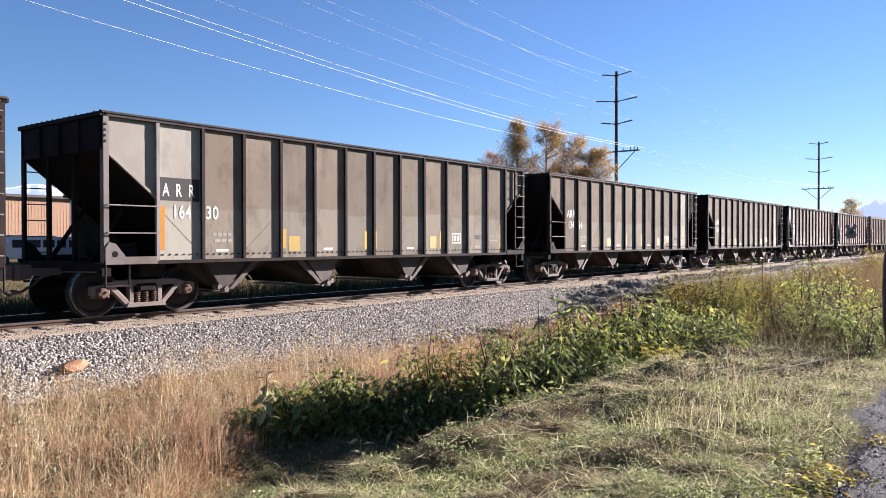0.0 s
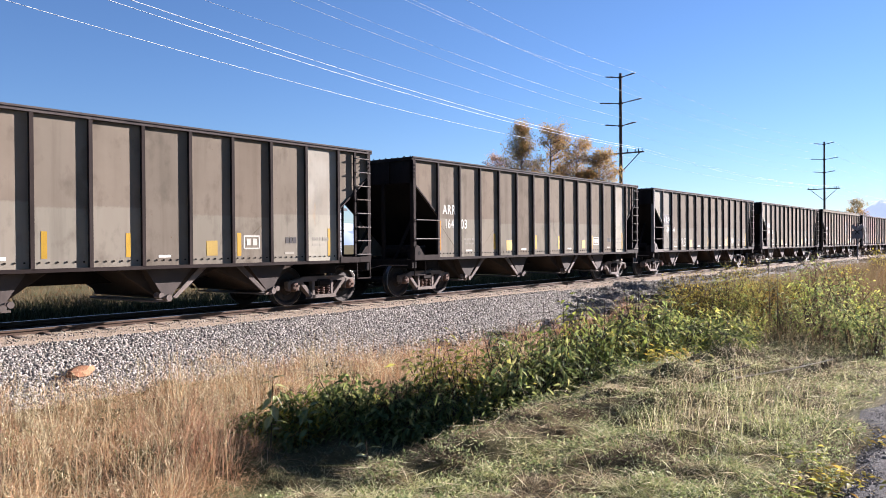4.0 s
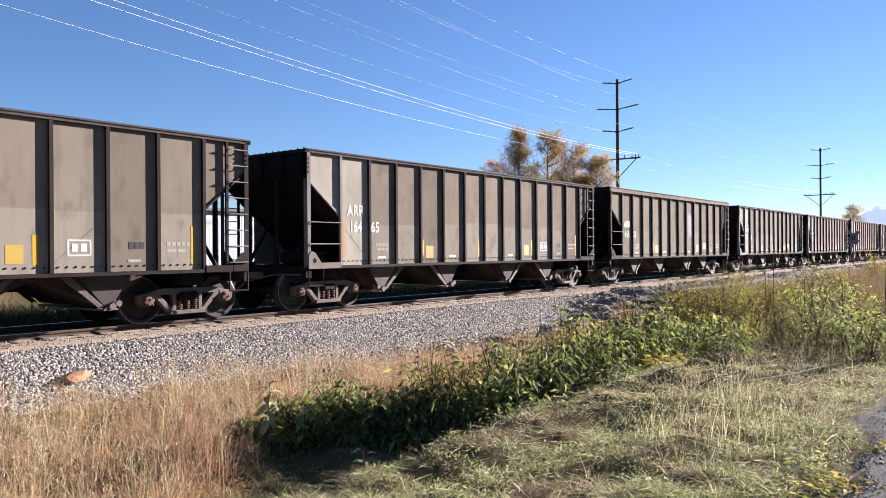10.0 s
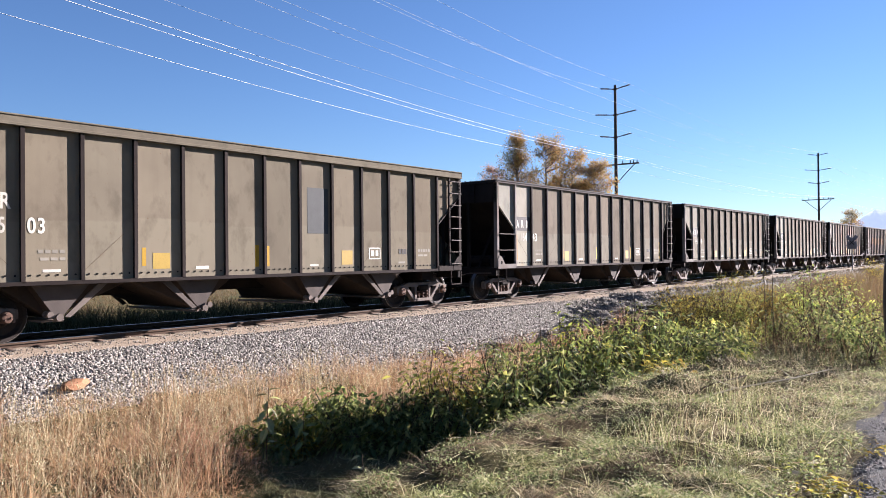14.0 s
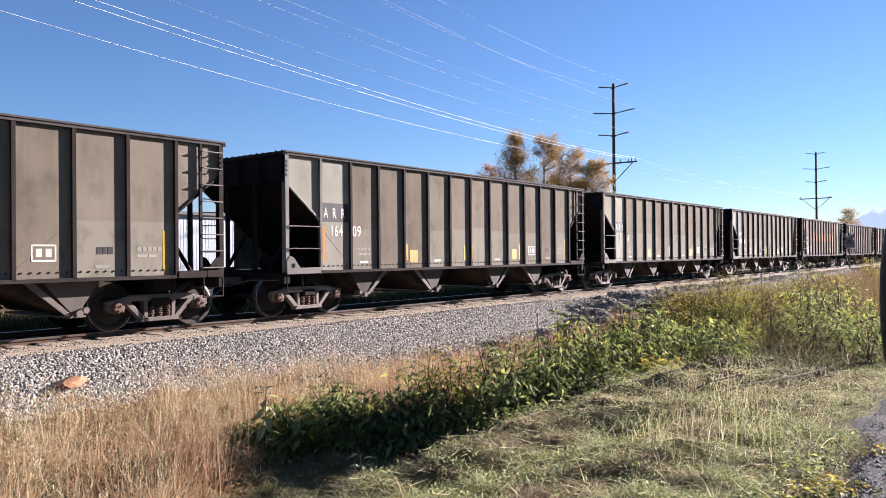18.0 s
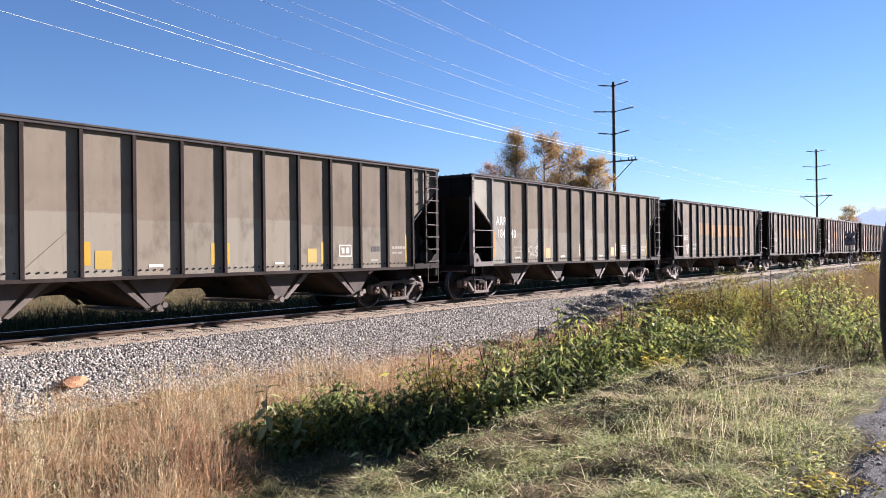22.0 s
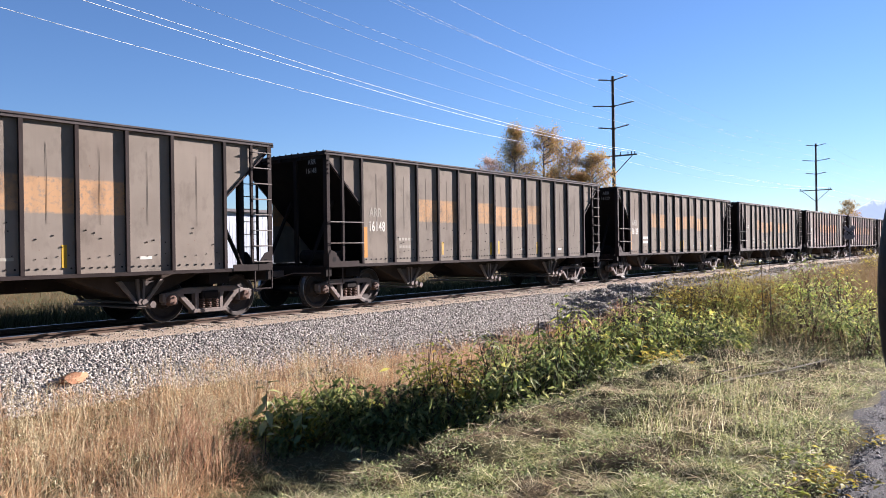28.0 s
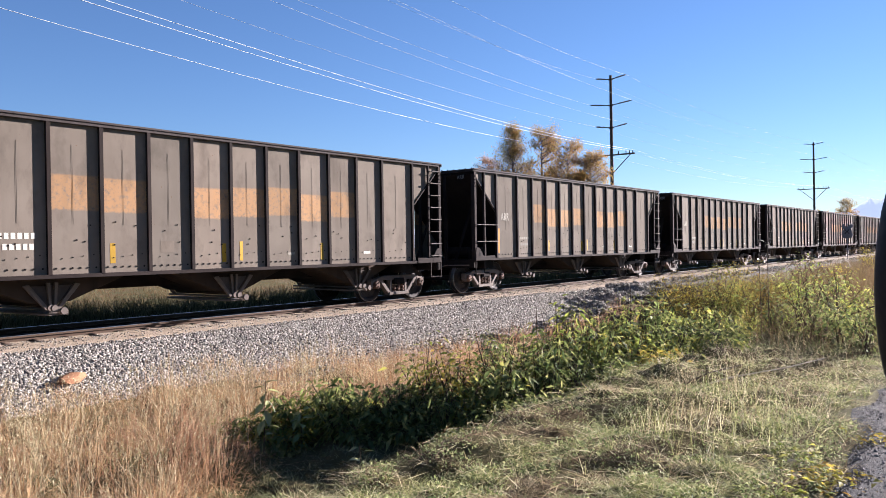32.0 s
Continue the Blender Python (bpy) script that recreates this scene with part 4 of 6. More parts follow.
def asphalt():
    m, tr, bs = material("asphalt")
    vec = coords(tr)
    a, b, c = noise_of(tr, vec, 1.1, 5), noise_of(tr, vec, 25, 5, 0.6), noise_of(tr, vec, 170, 3)
    col = mixed(tr, a, (0.012, 0.012, 0.013), (0.025, 0.025, 0.025))
    col = mixed(tr, ramp_value(tr, c, 0.52, 0.72), col, (0.055, 0.055, 0.053))
    col = mixed(tr, calc(tr, "MULTIPLY", ramp_value(tr, b, 0.55, 0.75), 0.5), col, (0.070, 0.056, 0.041))
    tr.links.new(col, bs.inputs["Base Color"])
    bs.inputs["Roughness"].default_value = 0.9
    bs.inputs["Specular IOR Level"].default_value = 0.15
    bumped(tr, bs, mixed(tr, 0.5, b, c), 1.0, 0.03)
    return m


def path_edge(x):
    return np.interp(x, [0, 4, 5.25, 6.8, 7.4, 9.0, 14.0], [0.62, 0.78, 1.0, 1.12, 1.32, 1.27, 1.2]) + 0.04 * waves(x, x * 0.0, 8, 1.1)


rx, ry = steps(-60, 140, -4, 16, 0.16, 1.3), np.concatenate([np.arange(-4.5, 0.4, 0.5), np.linspace(0.5, 1.45, 14)])
RX, RY = np.meshgrid(rx, ry, indexing="ij")
edge_y = path_edge(RX)
RY = np.where(RY > 0.5, 0.5 + (RY - 0.5) / 0.95 * (edge_y - 0.5), RY)
RZ = ground_z(RX, np.minimum(RY, 1.0)) + 0.022 - 0.03 * smooth(0.75, 1.0, (RY - 0.5) / (edge_y - 0.5)) + 0.004 * waves(RX, RY, 9, 0.7)
k_, l_ = len(rx), len(ry)
rid = np.arange(k_ * l_).reshape(k_, l_)
rq = np.stack([rid[:-1, :-1], rid[1:, :-1], rid[1:, 1:], rid[:-1, 1:]], -1).reshape(-1, 4)
road = new("road", mesh_np("road", np.stack([RX, RY, RZ], -1), rq, asphalt(), True))
tagged(road, "old grey asphalt path with a crumbling edge", "road", kind="structure")


# ---------------------------------------------------------------- track
def grit(n, rs):
    """Loose gravel on the path."""
    x, y = 3.2 + 9.0 * rs.rand(n) ** 1.3, rs.uniform(0.2, 1.2, n)
    y = np.minimum(y, path_edge(x) - 0.04 - 0.1 * rs.rand(n))
    v, f = stones_np(x, y, rs.uniform(0.004, 0.011, n) * (1 + 0.9 * (rs.rand(n) < 0.06)), rs, 0.2)
    v[:, 2] += 0.022
    return tagged(new("path_gravel", mesh_np("path_gravel", v, f, GRIT)), "fine loose gravel on the asphalt path", "gravel", kind="stuff")


def rail(y):
    r = new("rail")
    tagged(r, "rusty steel rail with a bright worn head", "rail", "rails of the track")
    prof = [(-0.07, -0.172), (0.07, -0.172), (0.07, -0.160), (0.012, -0.145), (0.010, -0.045), (0.036, -0.036), (0.036, -0.004), (-0.036, -0.004), (-0.036, -0.036), (-0.010, -0.045), (-0.012, -0.145), (-0.07, -0.160)]
    def web(bm):
        a = [bm.verts.new((-160, yy, z)) for yy, z in prof]
        b = [bm.verts.new((420, yy, z)) for yy, z in prof]
        for i in range(len(prof)):
            j = (i + 1) % len(prof)
            bm.faces.new((a[i], a[j], b[j], b[i]))
        bm.faces.new(a), bm.faces.new(b[::-1])
    part("rail_body", mesh_of("rail_body", web, RAIL_SIDE), r)
    part("rail_head", mesh_of("rail_head", lambda bm: box(bm, -160, 420, -0.033, 0.033, -0.004, 0.0), RAIL_TOP), r, "bright worn running surface")
    r.matrix_basis = pose(0, y, 0)
    return r


for s in (-1, 1):
    rail(TRACK_Y + s * 0.753)

TIE = plain("old_tie_wood", (0.062, 0.048, 0.037), 0.9, 0, 0.3, 5, 0.5, island=True)
rs = np.random.RandomState(11)
CUBE_F = np.array([[0, 1, 3, 2], [4, 6, 7, 5], [0, 4, 5, 1], [2, 3, 7, 6], [0, 2, 6, 4], [1, 5, 7, 3]])


def boxes_np(centres, halves):
    corner = np.array([(x, y, z) for x in (-1, 1) for y in (-1, 1) for z in (-1, 1)], float)
    v = centres[:, None, :] + corner[None] * halves[:, None, :]
    f = CUBE_F[None] + 8 * np.arange(len(centres))[:, None, None]
    return v.reshape(-1, 3), f.reshape(-1, 4)


tx = np.arange(-60, 240, 0.53)
tc = np.stack([tx, np.full(len(tx), TRACK_Y) + rs.uniform(-0.04, 0.04, len(tx)), np.full(len(tx), -0.187)], -1)
tv, tf = boxes_np(tc, np.tile([0.11, 1.30, 0.088], (len(tx), 1)))
tagged(new("track_ties", mesh_np("ties", tv, tf, TIE)), "weathered wooden ties sunk in dusty ballast", "railway ties", kind="stuff")
PLATE = plain("tie_plate_rust", (0.054, 0.035, 0.024), 0.8, 0.2, 0.3, 9, 0.2, island=True)
pc = np.concatenate([tc + [0, s * 0.753 + d, 0.094] for s in (-1, 1) for d in (-0.11, 0.11)])
pv, pf = boxes_np(pc, np.tile([0.075, 0.07, 0.012], (len(pc), 1)))
tagged(new("tie_plates", mesh_np("tie_plates", pv, pf, PLATE)), "small rusty tie plates and spikes along the rails", "tie plates", kind="stuff")


def stone_mat():
    m, tr, bs = material("ballast_stone")
    rnd = random_of(tr, True)
    col = ramp(tr, rnd, [(0.0, (0.050, 0.045, 0.038)), (0.3, (0.140, 0.128, 0.107)), (0.65, (0.270, 0.250, 0.212)), (0.93, (0.420, 0.394, 0.340)), (1.0, (0.140, 0.102, 0.076))])
    n = noise_of(tr, coords(tr), 40, 4)
    col = mixed(tr, calc(tr, "MULTIPLY", n, 0.4), col, (0.076, 0.067, 0.059))
    tr.links.new(col, bs.inputs["Base Color"])
    bs.inputs["Roughness"].default_value = 0.9
    bs.inputs["Specular IOR Level"].default_value = 0.25
    return m


STONE = stone_mat()
GRIT = plain("path_grit", (0.120, 0.116, 0.110), 0.9, 0, 0.45, 9, 0.1, island=True)
CORNERS = np.array([(x, y, z) for x in (-1, 1) for y in (-1, 1) for z in (-1, 1)], float)


def stones_np(x, y, size, rs, sink=0.25):
    """Broken stone: skewed cubes, each turned its own way."""
    n = len(x)
    v = CORNERS[None] * (0.62 + 0.55 * rs.rand(n, 8, 1)) + rs.uniform(-0.28, 0.28, (n, 8, 3))
    v *= (size[:, None, None] / 2 * rs.uniform(0.7, 1.15, (n, 1, 3)))
    q = rs.randn(n, 4)
    q /= np.linalg.norm(q, axis=1)[:, None]
    w, a, b, c = q.T
    R = np.stack([1 - 2 * (b * b + c * c), 2 * (a * b - w * c), 2 * (a * c + w * b), 2 * (a * b + w * c), 1 - 2 * (a * a + c * c), 2 * (b * c - w * a),
                  2 * (a * c - w * b), 2 * (b * c + w * a), 1 - 2 * (a * a + b * b)], -1).reshape(n, 3, 3)
    v = np.einsum("nij,nkj->nki", R, v)
    z = ground_z(x, y) + size * sink
    v += np.stack([x, y, z], -1)[:, None, :]
    f = CUBE_F[None] + 8 * np.arange(n)[:, None, None]
    return v.reshape(-1, 3), f.reshape(-1, 4)


def scatter(n, x0, x1, y0, y1, rs, bias=1.0):
    return x0 + (x1 - x0) * rs.rand(n) ** bias, rs.uniform(y0, y1, n)


sx1, sy1 = scatter(78000, 3.5, 22, 10.7, 12.72, rs, 1.3)
sx2, sy2 = scatter(17000, 18, 75, 10.6, 12.7, rs, 1.6)
sx3, sy3 = scatter(2600, 2, 30, 12.7, 13.85, rs, 1.3)
sx4, sy4 = scatter(12000, 8, 26, 9.7, 10.9, rs, 1.4)
sx = np.concatenate([sx1, sx2, sx3, sx4])
sy = np.concatenate([sy1, sy2, sy3, sy4])
size = np.concatenate([rs.uniform(0.018, 0.047, len(sx1)), rs.uniform(0.026, 0.058, len(sx2)), rs.uniform(0.010, 0.026, len(sx3)), rs.uniform(0.022, 0.05, len(sx4))])
keep = (np.abs(np.abs(sy - TRACK_Y) - 0.753) > 0.09) & ~((sy > 12.55) & (size > 0.034))
sv, sf = stones_np(sx[keep], sy[keep], size[keep], rs)
tagged(new("ballast_stones", mesh_np("ballast_stones", sv, sf, STONE)), "loose grey and white crushed stone of the ballast bank", "ballast", kind="stuff")


grit(7000, np.random.RandomState(12))


# ---------------------------------------------------------------- plants
def place(depth, lateral):
    """A spot at that depth and sideways distance as seen along the first view."""
    a = radians(37.9)
    return depth * math.cos(a) + lateral * math.sin(a), depth * math.sin(a) - lateral * math.cos(a)


def blades_np(x, y, height, width, lean, rs, bend=0.5, segs=3, base=None):
    """Grass blades: narrow ribbons that bend over."""
    n = len(x)
    z = ground_z(x, y) - 0.02 if base is None else base
    a = rs.uniform(0, math.tau, n)
    d = np.stack([np.cos(a), np.sin(a)], -1)
    f = rs.uniform(0, math.tau, n)
    side = np.stack([np.cos(f), np.sin(f)], -1) * width[:, None] / 2
    rows = []
    for k in range(segs + 1):
        u = k / segs
        off = d * (lean * height * (u * (1 - bend) + bend * u * u))[:, None]
        zz = z + height * (u - 0.25 * lean * u * u)
        w = side * (1 - 0.85 * u)
        for s in (-1, 1):
            rows.append(np.stack([x + off[:, 0] + s * w[:, 0], y + off[:, 1] + s * w[:, 1], zz], -1))
    v = np.stack(rows, 1)
    q = np.array([[2 * k, 2 * k + 1, 2 * k + 3, 2 * k + 2] for k in range(segs)])
    fa = q[None] + 2 * (segs + 1) * np.arange(n)[:, None, None]
    return v.reshape(-1, 3), fa.reshape(-1, 4)


def leaves_np(p, length, width, normal, rs, droop=0.3):
    """Leaves: pointed, folded along the midrib; p the stalk's end, normal where the leaf points."""
    n = len(p)
    d = normal / (np.linalg.norm(normal, axis=1)[:, None] + 1e-9)
    up = rs.randn(n, 3) * 0.45 + [0, 0, 1]
    s = np.cross(d, up)
    s /= np.linalg.norm(s, axis=1)[:, None] + 1e-9
    up = np.cross(s, d)
    L, W = length[:, None], width[:, None]
    mid1 = p + d * L * 0.45
    tip = p + d * L - np.array([0, 0, 1]) * L * droop
    fold = up * W * 0.22
    lo = np.array([0, 0, 1]) * L * droop * 0.3
    v = np.stack([p, mid1 + s * W / 2 + fold - lo, tip, mid1 - s * W / 2 + fold - lo, mid1 - lo], 1)
    q = np.array([[0, 4, 1], [4, 2, 1], [0, 3, 4], [4, 3, 2]])
    f = q[None] + 5 * np.arange(n)[:, None, None]
    return v.reshape(-1, 3), f.reshape(-1, 3)


DRY = leafy("dry_grass", [(0.0, (0.104, 0.054, 0.029)), (0.15, (0.338, 0.200, 0.098)), (0.5, (0.493, 0.336, 0.178)), (0.85, (0.659, 0.515, 0.327)), (1.0, (0.269, 0.130, 0.069))], 0.38, 0.7)
GREEN = leafy("green_grass", [(0.0, (0.085, 0.108, 0.034)), (0.35, (0.235, 0.255, 0.085)), (0.7, (0.450, 0.440, 0.200)), (1.0, (0.760, 0.710, 0.460))], 0.36, 0.6)
LEAF = leafy("shrub_leaf", [(0.0, (0.070, 0.100, 0.034)), (0.45, (0.140, 0.172, 0.056)), (0.8, (0.240, 0.260, 0.084)), (1.0, (0.380, 0.360, 0.140))], 0.52, 0.6, 0.10)
ROUGHGREEN = leafy("rough_green_grass", [(0.0, (0.050, 0.055, 0.022)), (0.5, (0.140, 0.140, 0.060)), (1.0, (0.320, 0.290, 0.150))], 0.35, 0.7)
# blade colour lowered to deepen the train's shadow behind the track
SHADEGRASS = leafy("shade_darkened_grass", [(0.0, (0.035, 0.036, 0.016)), (0.5, (0.085, 0.085, 0.036)), (1.0, (0.160, 0.145, 0.070))], 0.3, 0.7)
WEED = leafy("weed_leaf", [(0.0, (0.085, 0.112, 0.040)), (0.5, (0.200, 0.235, 0.090)), (1.0, (0.450, 0.450, 0.220))], 0.34, 0.6)
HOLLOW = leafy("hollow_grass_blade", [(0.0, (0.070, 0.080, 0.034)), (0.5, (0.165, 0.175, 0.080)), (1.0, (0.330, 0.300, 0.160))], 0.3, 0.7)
RUSSETGRASS = leafy("russet_straw", [(0.0, (0.150, 0.080, 0.042)), (0.5, (0.340, 0.200, 0.100)), (1.0, (0.500, 0.350, 0.190))], 0.35, 0.75)
THATCH = leafy("thatch", [(0.0, (0.040, 0.029, 0.016)), (0.6, (0.160, 0.115, 0.066)), (1.0, (0.400, 0.310, 0.190))], 0.2, 0.85)
YELLOWLEAF = leafy("yellow_leaf", [(0.0, (0.230, 0.215, 0.040)), (0.6, (0.323, 0.271, 0.047)), (1.0, (0.374, 0.234, 0.047))], 0.48, 0.6)
RUSSET = leafy("russet_leaf", [(0.0, (0.299, 0.145, 0.072)), (0.5, (0.405, 0.214, 0.114)), (1.0, (0.335, 0.219, 0.117))], 0.5, 0.8)
AUTUMN = leafy("autumn_leaf", [(0.0, (0.235, 0.120, 0.045)), (0.4, (0.330, 0.195, 0.066)), (0.75, (0.320, 0.235, 0.075)), (1.0, (0.185, 0.155, 0.055))], 0.5, 0.8)
BRIGHTLEAF = leafy("bright_leaf", [(0.0, (0.117, 0.152, 0.032)), (0.5, (0.218, 0.242, 0.055)), (0.85, (0.312, 0.308, 0.086)), (1.0, (0.374, 0.324, 0.062))], 0.58, 0.6, 0.10)
GOLD = leafy("golden_leaf", [(0.0, (0.187, 0.109, 0.023)), (0.5, (0.234, 0.168, 0.035)), (1.0, (0.140, 0.129, 0.030))], 0.45, 0.7)
REDDISH = leafy("reddish_grass", [(0.0, (0.250, 0.129, 0.074)), (0.6, (0.328, 0.191, 0.117)), (1.0, (0.390, 0.269, 0.156))], 0.4, 0.75)
PALEGRASS = leafy("pale_grass", [(0.0, (0.110, 0.082, 0.045)), (0.35, (0.350, 0.285, 0.155)), (0.75, (0.640, 0.570, 0.370)), (1.0, (0.230, 0.140, 0.078))], 0.32, 0.65)
ROUGH = leafy("rough_grass", [(0.0, (0.108, 0.064, 0.032)), (0.5, (0.158, 0.108, 0.054)), (0.8, (0.198, 0.150, 0.078)), (1.0, (0.088, 0.085, 0.032))], 0.35, 0.75)
LEAF1 = plain("broad_leaf", (0.108, 0.145, 0.037), 0.45, 0, 0.25, 12, 0.1)
BRIGHT1 = plain("broad_light_leaf", (0.204, 0.215, 0.065), 0.45, 0, 0.25, 12, 0.1)
STEM = plain("woody_stem", (0.059, 0.041, 0.027), 0.85, 0, 0.3, 12, 0.2)
BARK = plain("bark", (0.086, 0.070, 0.056), 0.9, 0, 0.3, 8, 0.5)


def tufts(n_tufts, per, x0, x1, y0, y1, rs, spread=0.09):
    cx, cy = rs.uniform(x0, x1, n_tufts), rs.uniform(y0, y1, n_tufts)
    k = np.repeat(np.arange(n_tufts), per)
    return cx[k] + rs.normal(0, spread, len(k)), cy[k] + rs.normal(0, spread, len(k)), k


def add_grass(name, label, x, y, h, w, lean, mat, rs, segs=3):
    v, f = blades_np(x, y, h, w, lean, rs, segs=segs)
    return tagged(new(name, mesh_np(name, v, f, mat)), label, "grass", kind="stuff")


rs = np.random.RandomState(21)


def seen_line(x, pts):
    return np.interp(x, [p[0] for p in pts], [p[1] for p in pts])


FRONT = [(5.4, 7.0), (6.0, 6.35), (6.4, 5.7), (6.9, 5.05), (7.4, 4.6), (8.0, 4.4), (8.8, 4.2), (9.6, 4.05), (10.7, 3.85), (12.1, 3.5), (14.0, 3.1)]
DRY_FRONT = [(0.0, 3.9), (1.0, 4.3), (2.5, 4.8), (3.7, 5.45), (4.4, 5.95), (5.2, 6.5), (6.2, 7.1), (7.5, 7.2), (9.0, 6.9), (14.0, 6.4)]
DRY_BACK = [(2.0, 11.1), (6.0, 11.1), (8.0, 10.9), (10.0, 10.3), (12.0, 9.5), (14.0, 8.4), (16.0, 7.5)]


def leaflets_np(p, length, width, d, rs):
    """Small flat leaflets, one diamond each, from p along d."""
    n = len(p)
    d = d / (np.linalg.norm(d, axis=1)[:, None] + 1e-9)
    s = np.cross(d, rs.randn(n, 3))
    s /= np.linalg.norm(s, axis=1)[:, None] + 1e-9
    mid = p + d * (length * rs.uniform(0.35, 0.6, n))[:, None]
    w = s * width[:, None] / 2
    v = np.stack([p, mid + w, p + d * length[:, None], mid - w], 1)
    f = np.array([[0, 1, 2, 3]])[None] + 4 * np.arange(n)[:, None, None]
    return v.reshape(-1, 3), f.reshape(-1, 4)


def add_leaflets(name, label, category, p, length, width, d, mat, rs):
    v, f = leaflets_np(p, length, width, d, rs)
    return tagged(new(name, mesh_np(name, v, f, mat)), label, category, kind="stuff")


def add_plumed(name, label, x, y, h, w, lean, mat, rs, per=9, size=0.030, drop=0.13):
    """Stalks that carry a loose seed head."""
    v, f = blades_np(x, y, h, w, lean, rs, segs=3)
    own = v.reshape(len(x), 8, 3)
    tip, below = own[:, 6:8].mean(1), own[:, 4:6].mean(1)
    k = np.repeat(np.arange(len(x)), per)
    u = rs.uniform(0, 1, len(k))[:, None]
    back = (below - tip)[k]
    back = back / (np.linalg.norm(back, axis=1)[:, None] + 1e-9)
    p = tip[k] + back * drop * u
    d = -back * 1.2 + rs.normal(0, 0.55, (len(k), 3))
    lv, lf = leaflets_np(p, size * rs.uniform(0.5, 1.3, len(k)), np.full(len(k), size * 0.22), d, rs)
    return tagged(new(name, mesh_np(name, np.concatenate([v, lv]), np.concatenate([f, lf + len(v)]), mat)), label, "grass", kind="stuff")


def dry_zone(x, y, slack=0.0):
    return (y > seen_line(x, DRY_FRONT) + slack) & (y < seen_line(x, DRY_BACK) + 0.3 * np.sin(x * 1.7) + 0.15 * np.sin(x * 4.1))


# dry grass in the ditch: clumps of upright stems, and the tangle of fallen straw below them
n_c = 1700
cx, cy = rs.uniform(0.5, 15.0, n_c), rs.uniform(4.2, 11.3, n_c)
vigour = waves(cx, cy, 77, 1.5) + 0.6 * waves(cx, cy, 78, 0.5)
have = (vigour > -0.55) & dry_zone(cx, cy)
cx, cy, vigour = cx[have], cy[have], vigour[have]
low = np.clip((seen_line(cx, DRY_BACK) - cy) / 1.6, 0.0, 1.0)
clump_h = (0.25 + 0.29 * np.clip(vigour, 0, 1.9)) * (0.62 + 0.38 * low) * rs.uniform(0.75, 1.25, len(cx))
tilt, way_ = rs.uniform(0, 0.5, len(cx)), rs.uniform(0, math.tau, len(cx))
k = np.repeat(np.arange(len(cx)), rs.randint(14, 44, len(cx)))
m = len(k)
x, y = cx[k] + rs.normal(0, 0.075, m), cy[k] + rs.normal(0, 0.075, m)
sort = waves(cx, cy, 79, 1.1) + rs.normal(0, 0.5, len(cx))
h, w, lean = clump_h[k] * rs.uniform(0.45, 1.2, m), rs.uniform(0.004, 0.011, m), rs.uniform(0.05, 1.7, m) ** 1.4
for name, label, sel, mat in (("dry_grass", "tall dry straw-coloured grass standing in clumps in the ditch", np.abs(sort) <= 0.7, DRY), ("bleached_grass", "bleached yellow grass standing in clumps in the ditch", sort > 0.7, PALEGRASS),
                              ("russet_grass", "russet brown grass standing in clumps in the ditch", sort < -0.7, RUSSETGRASS)):
    i = sel[k]
    add_grass(name, label, x[i], y[i], h[i], w[i], lean[i], mat, rs)
x, y, k = tufts(3300, 16, 0.5, 13, 4.0, 10.8, rs, 0.16)
keep = dry_zone(x, y, -0.25) & (waves(x, y, 80, 0.9) + 0.6 * waves(x, y, 81, 0.3) > -0.45)
x, y = x[keep], y[keep]
add_grass("fallen_straw", "tangled fallen straw between the dry grass", x, y, rs.uniform(0.08, 0.30, len(x)), rs.uniform(0.003, 0.007, len(x)), rs.uniform(1.0, 3.0, len(x)), DRY, rs)
n_l = 26000
x, y = rs.uniform(1.0, 12, n_l), rs.uniform(4.2, 10.6, n_l)
keep = dry_zone(x, y, -0.2)
x, y = x[keep], y[keep]
p = np.stack([x, y, ground_z(x, y) + rs.uniform(0.0, 0.26, len(x))], -1)
add_leaflets("withered_litter", "short broken straw and withered leaves in the dry grass", "litter", p, rs.uniform(0.03, 0.11, len(x)), rs.uniform(0.003, 0.009, len(x)), rs.randn(len(x), 3) * [1, 1, 0.5], RUSSETGRASS, rs)
x, y, k = tufts(80, 14, 11, 21, 8.3, 9.8, rs, 0.10)
add_grass("reddish_grass", "reddish dry grass at the foot of the ballast", x, y, rs.uniform(0.2, 0.5, len(x)), rs.uniform(0.005, 0.010, len(x)), rs.uniform(0.05, 0.6, len(x)), REDDISH, rs)
x, y, k = tufts(250, 16, 1.0, 12, 4.4, 10.4, rs, 0.07)
keep = dry_zone(x, y)
x, y, tall = x[keep], y[keep], rs.uniform(0.35, 0.75, 250)[k][keep]
add_grass("russet_stalks", "reddish brown stalks among the dry grass", x, y, tall * rs.uniform(0.6, 1.15, len(x)), rs.uniform(0.003, 0.007, len(x)), rs.uniform(0.05, 0.9, len(x)), REDDISH, rs)
x, y, k = tufts(330, 9, 1.5, 9, 4.8, 10.0, rs, 0.08)
keep = dry_zone(x, y, 0.2)
x, y, tall = x[keep], y[keep], rs.uniform(0.40, 0.90, 330)[k][keep]
add_plumed("seed_stalks", "tall pale stalks with feathery seed heads", x, y, tall * rs.uniform(0.7, 1.1, len(x)), rs.uniform(0.003, 0.005, len(x)), rs.uniform(0.02, 0.45, len(x)), PALEGRASS, rs)
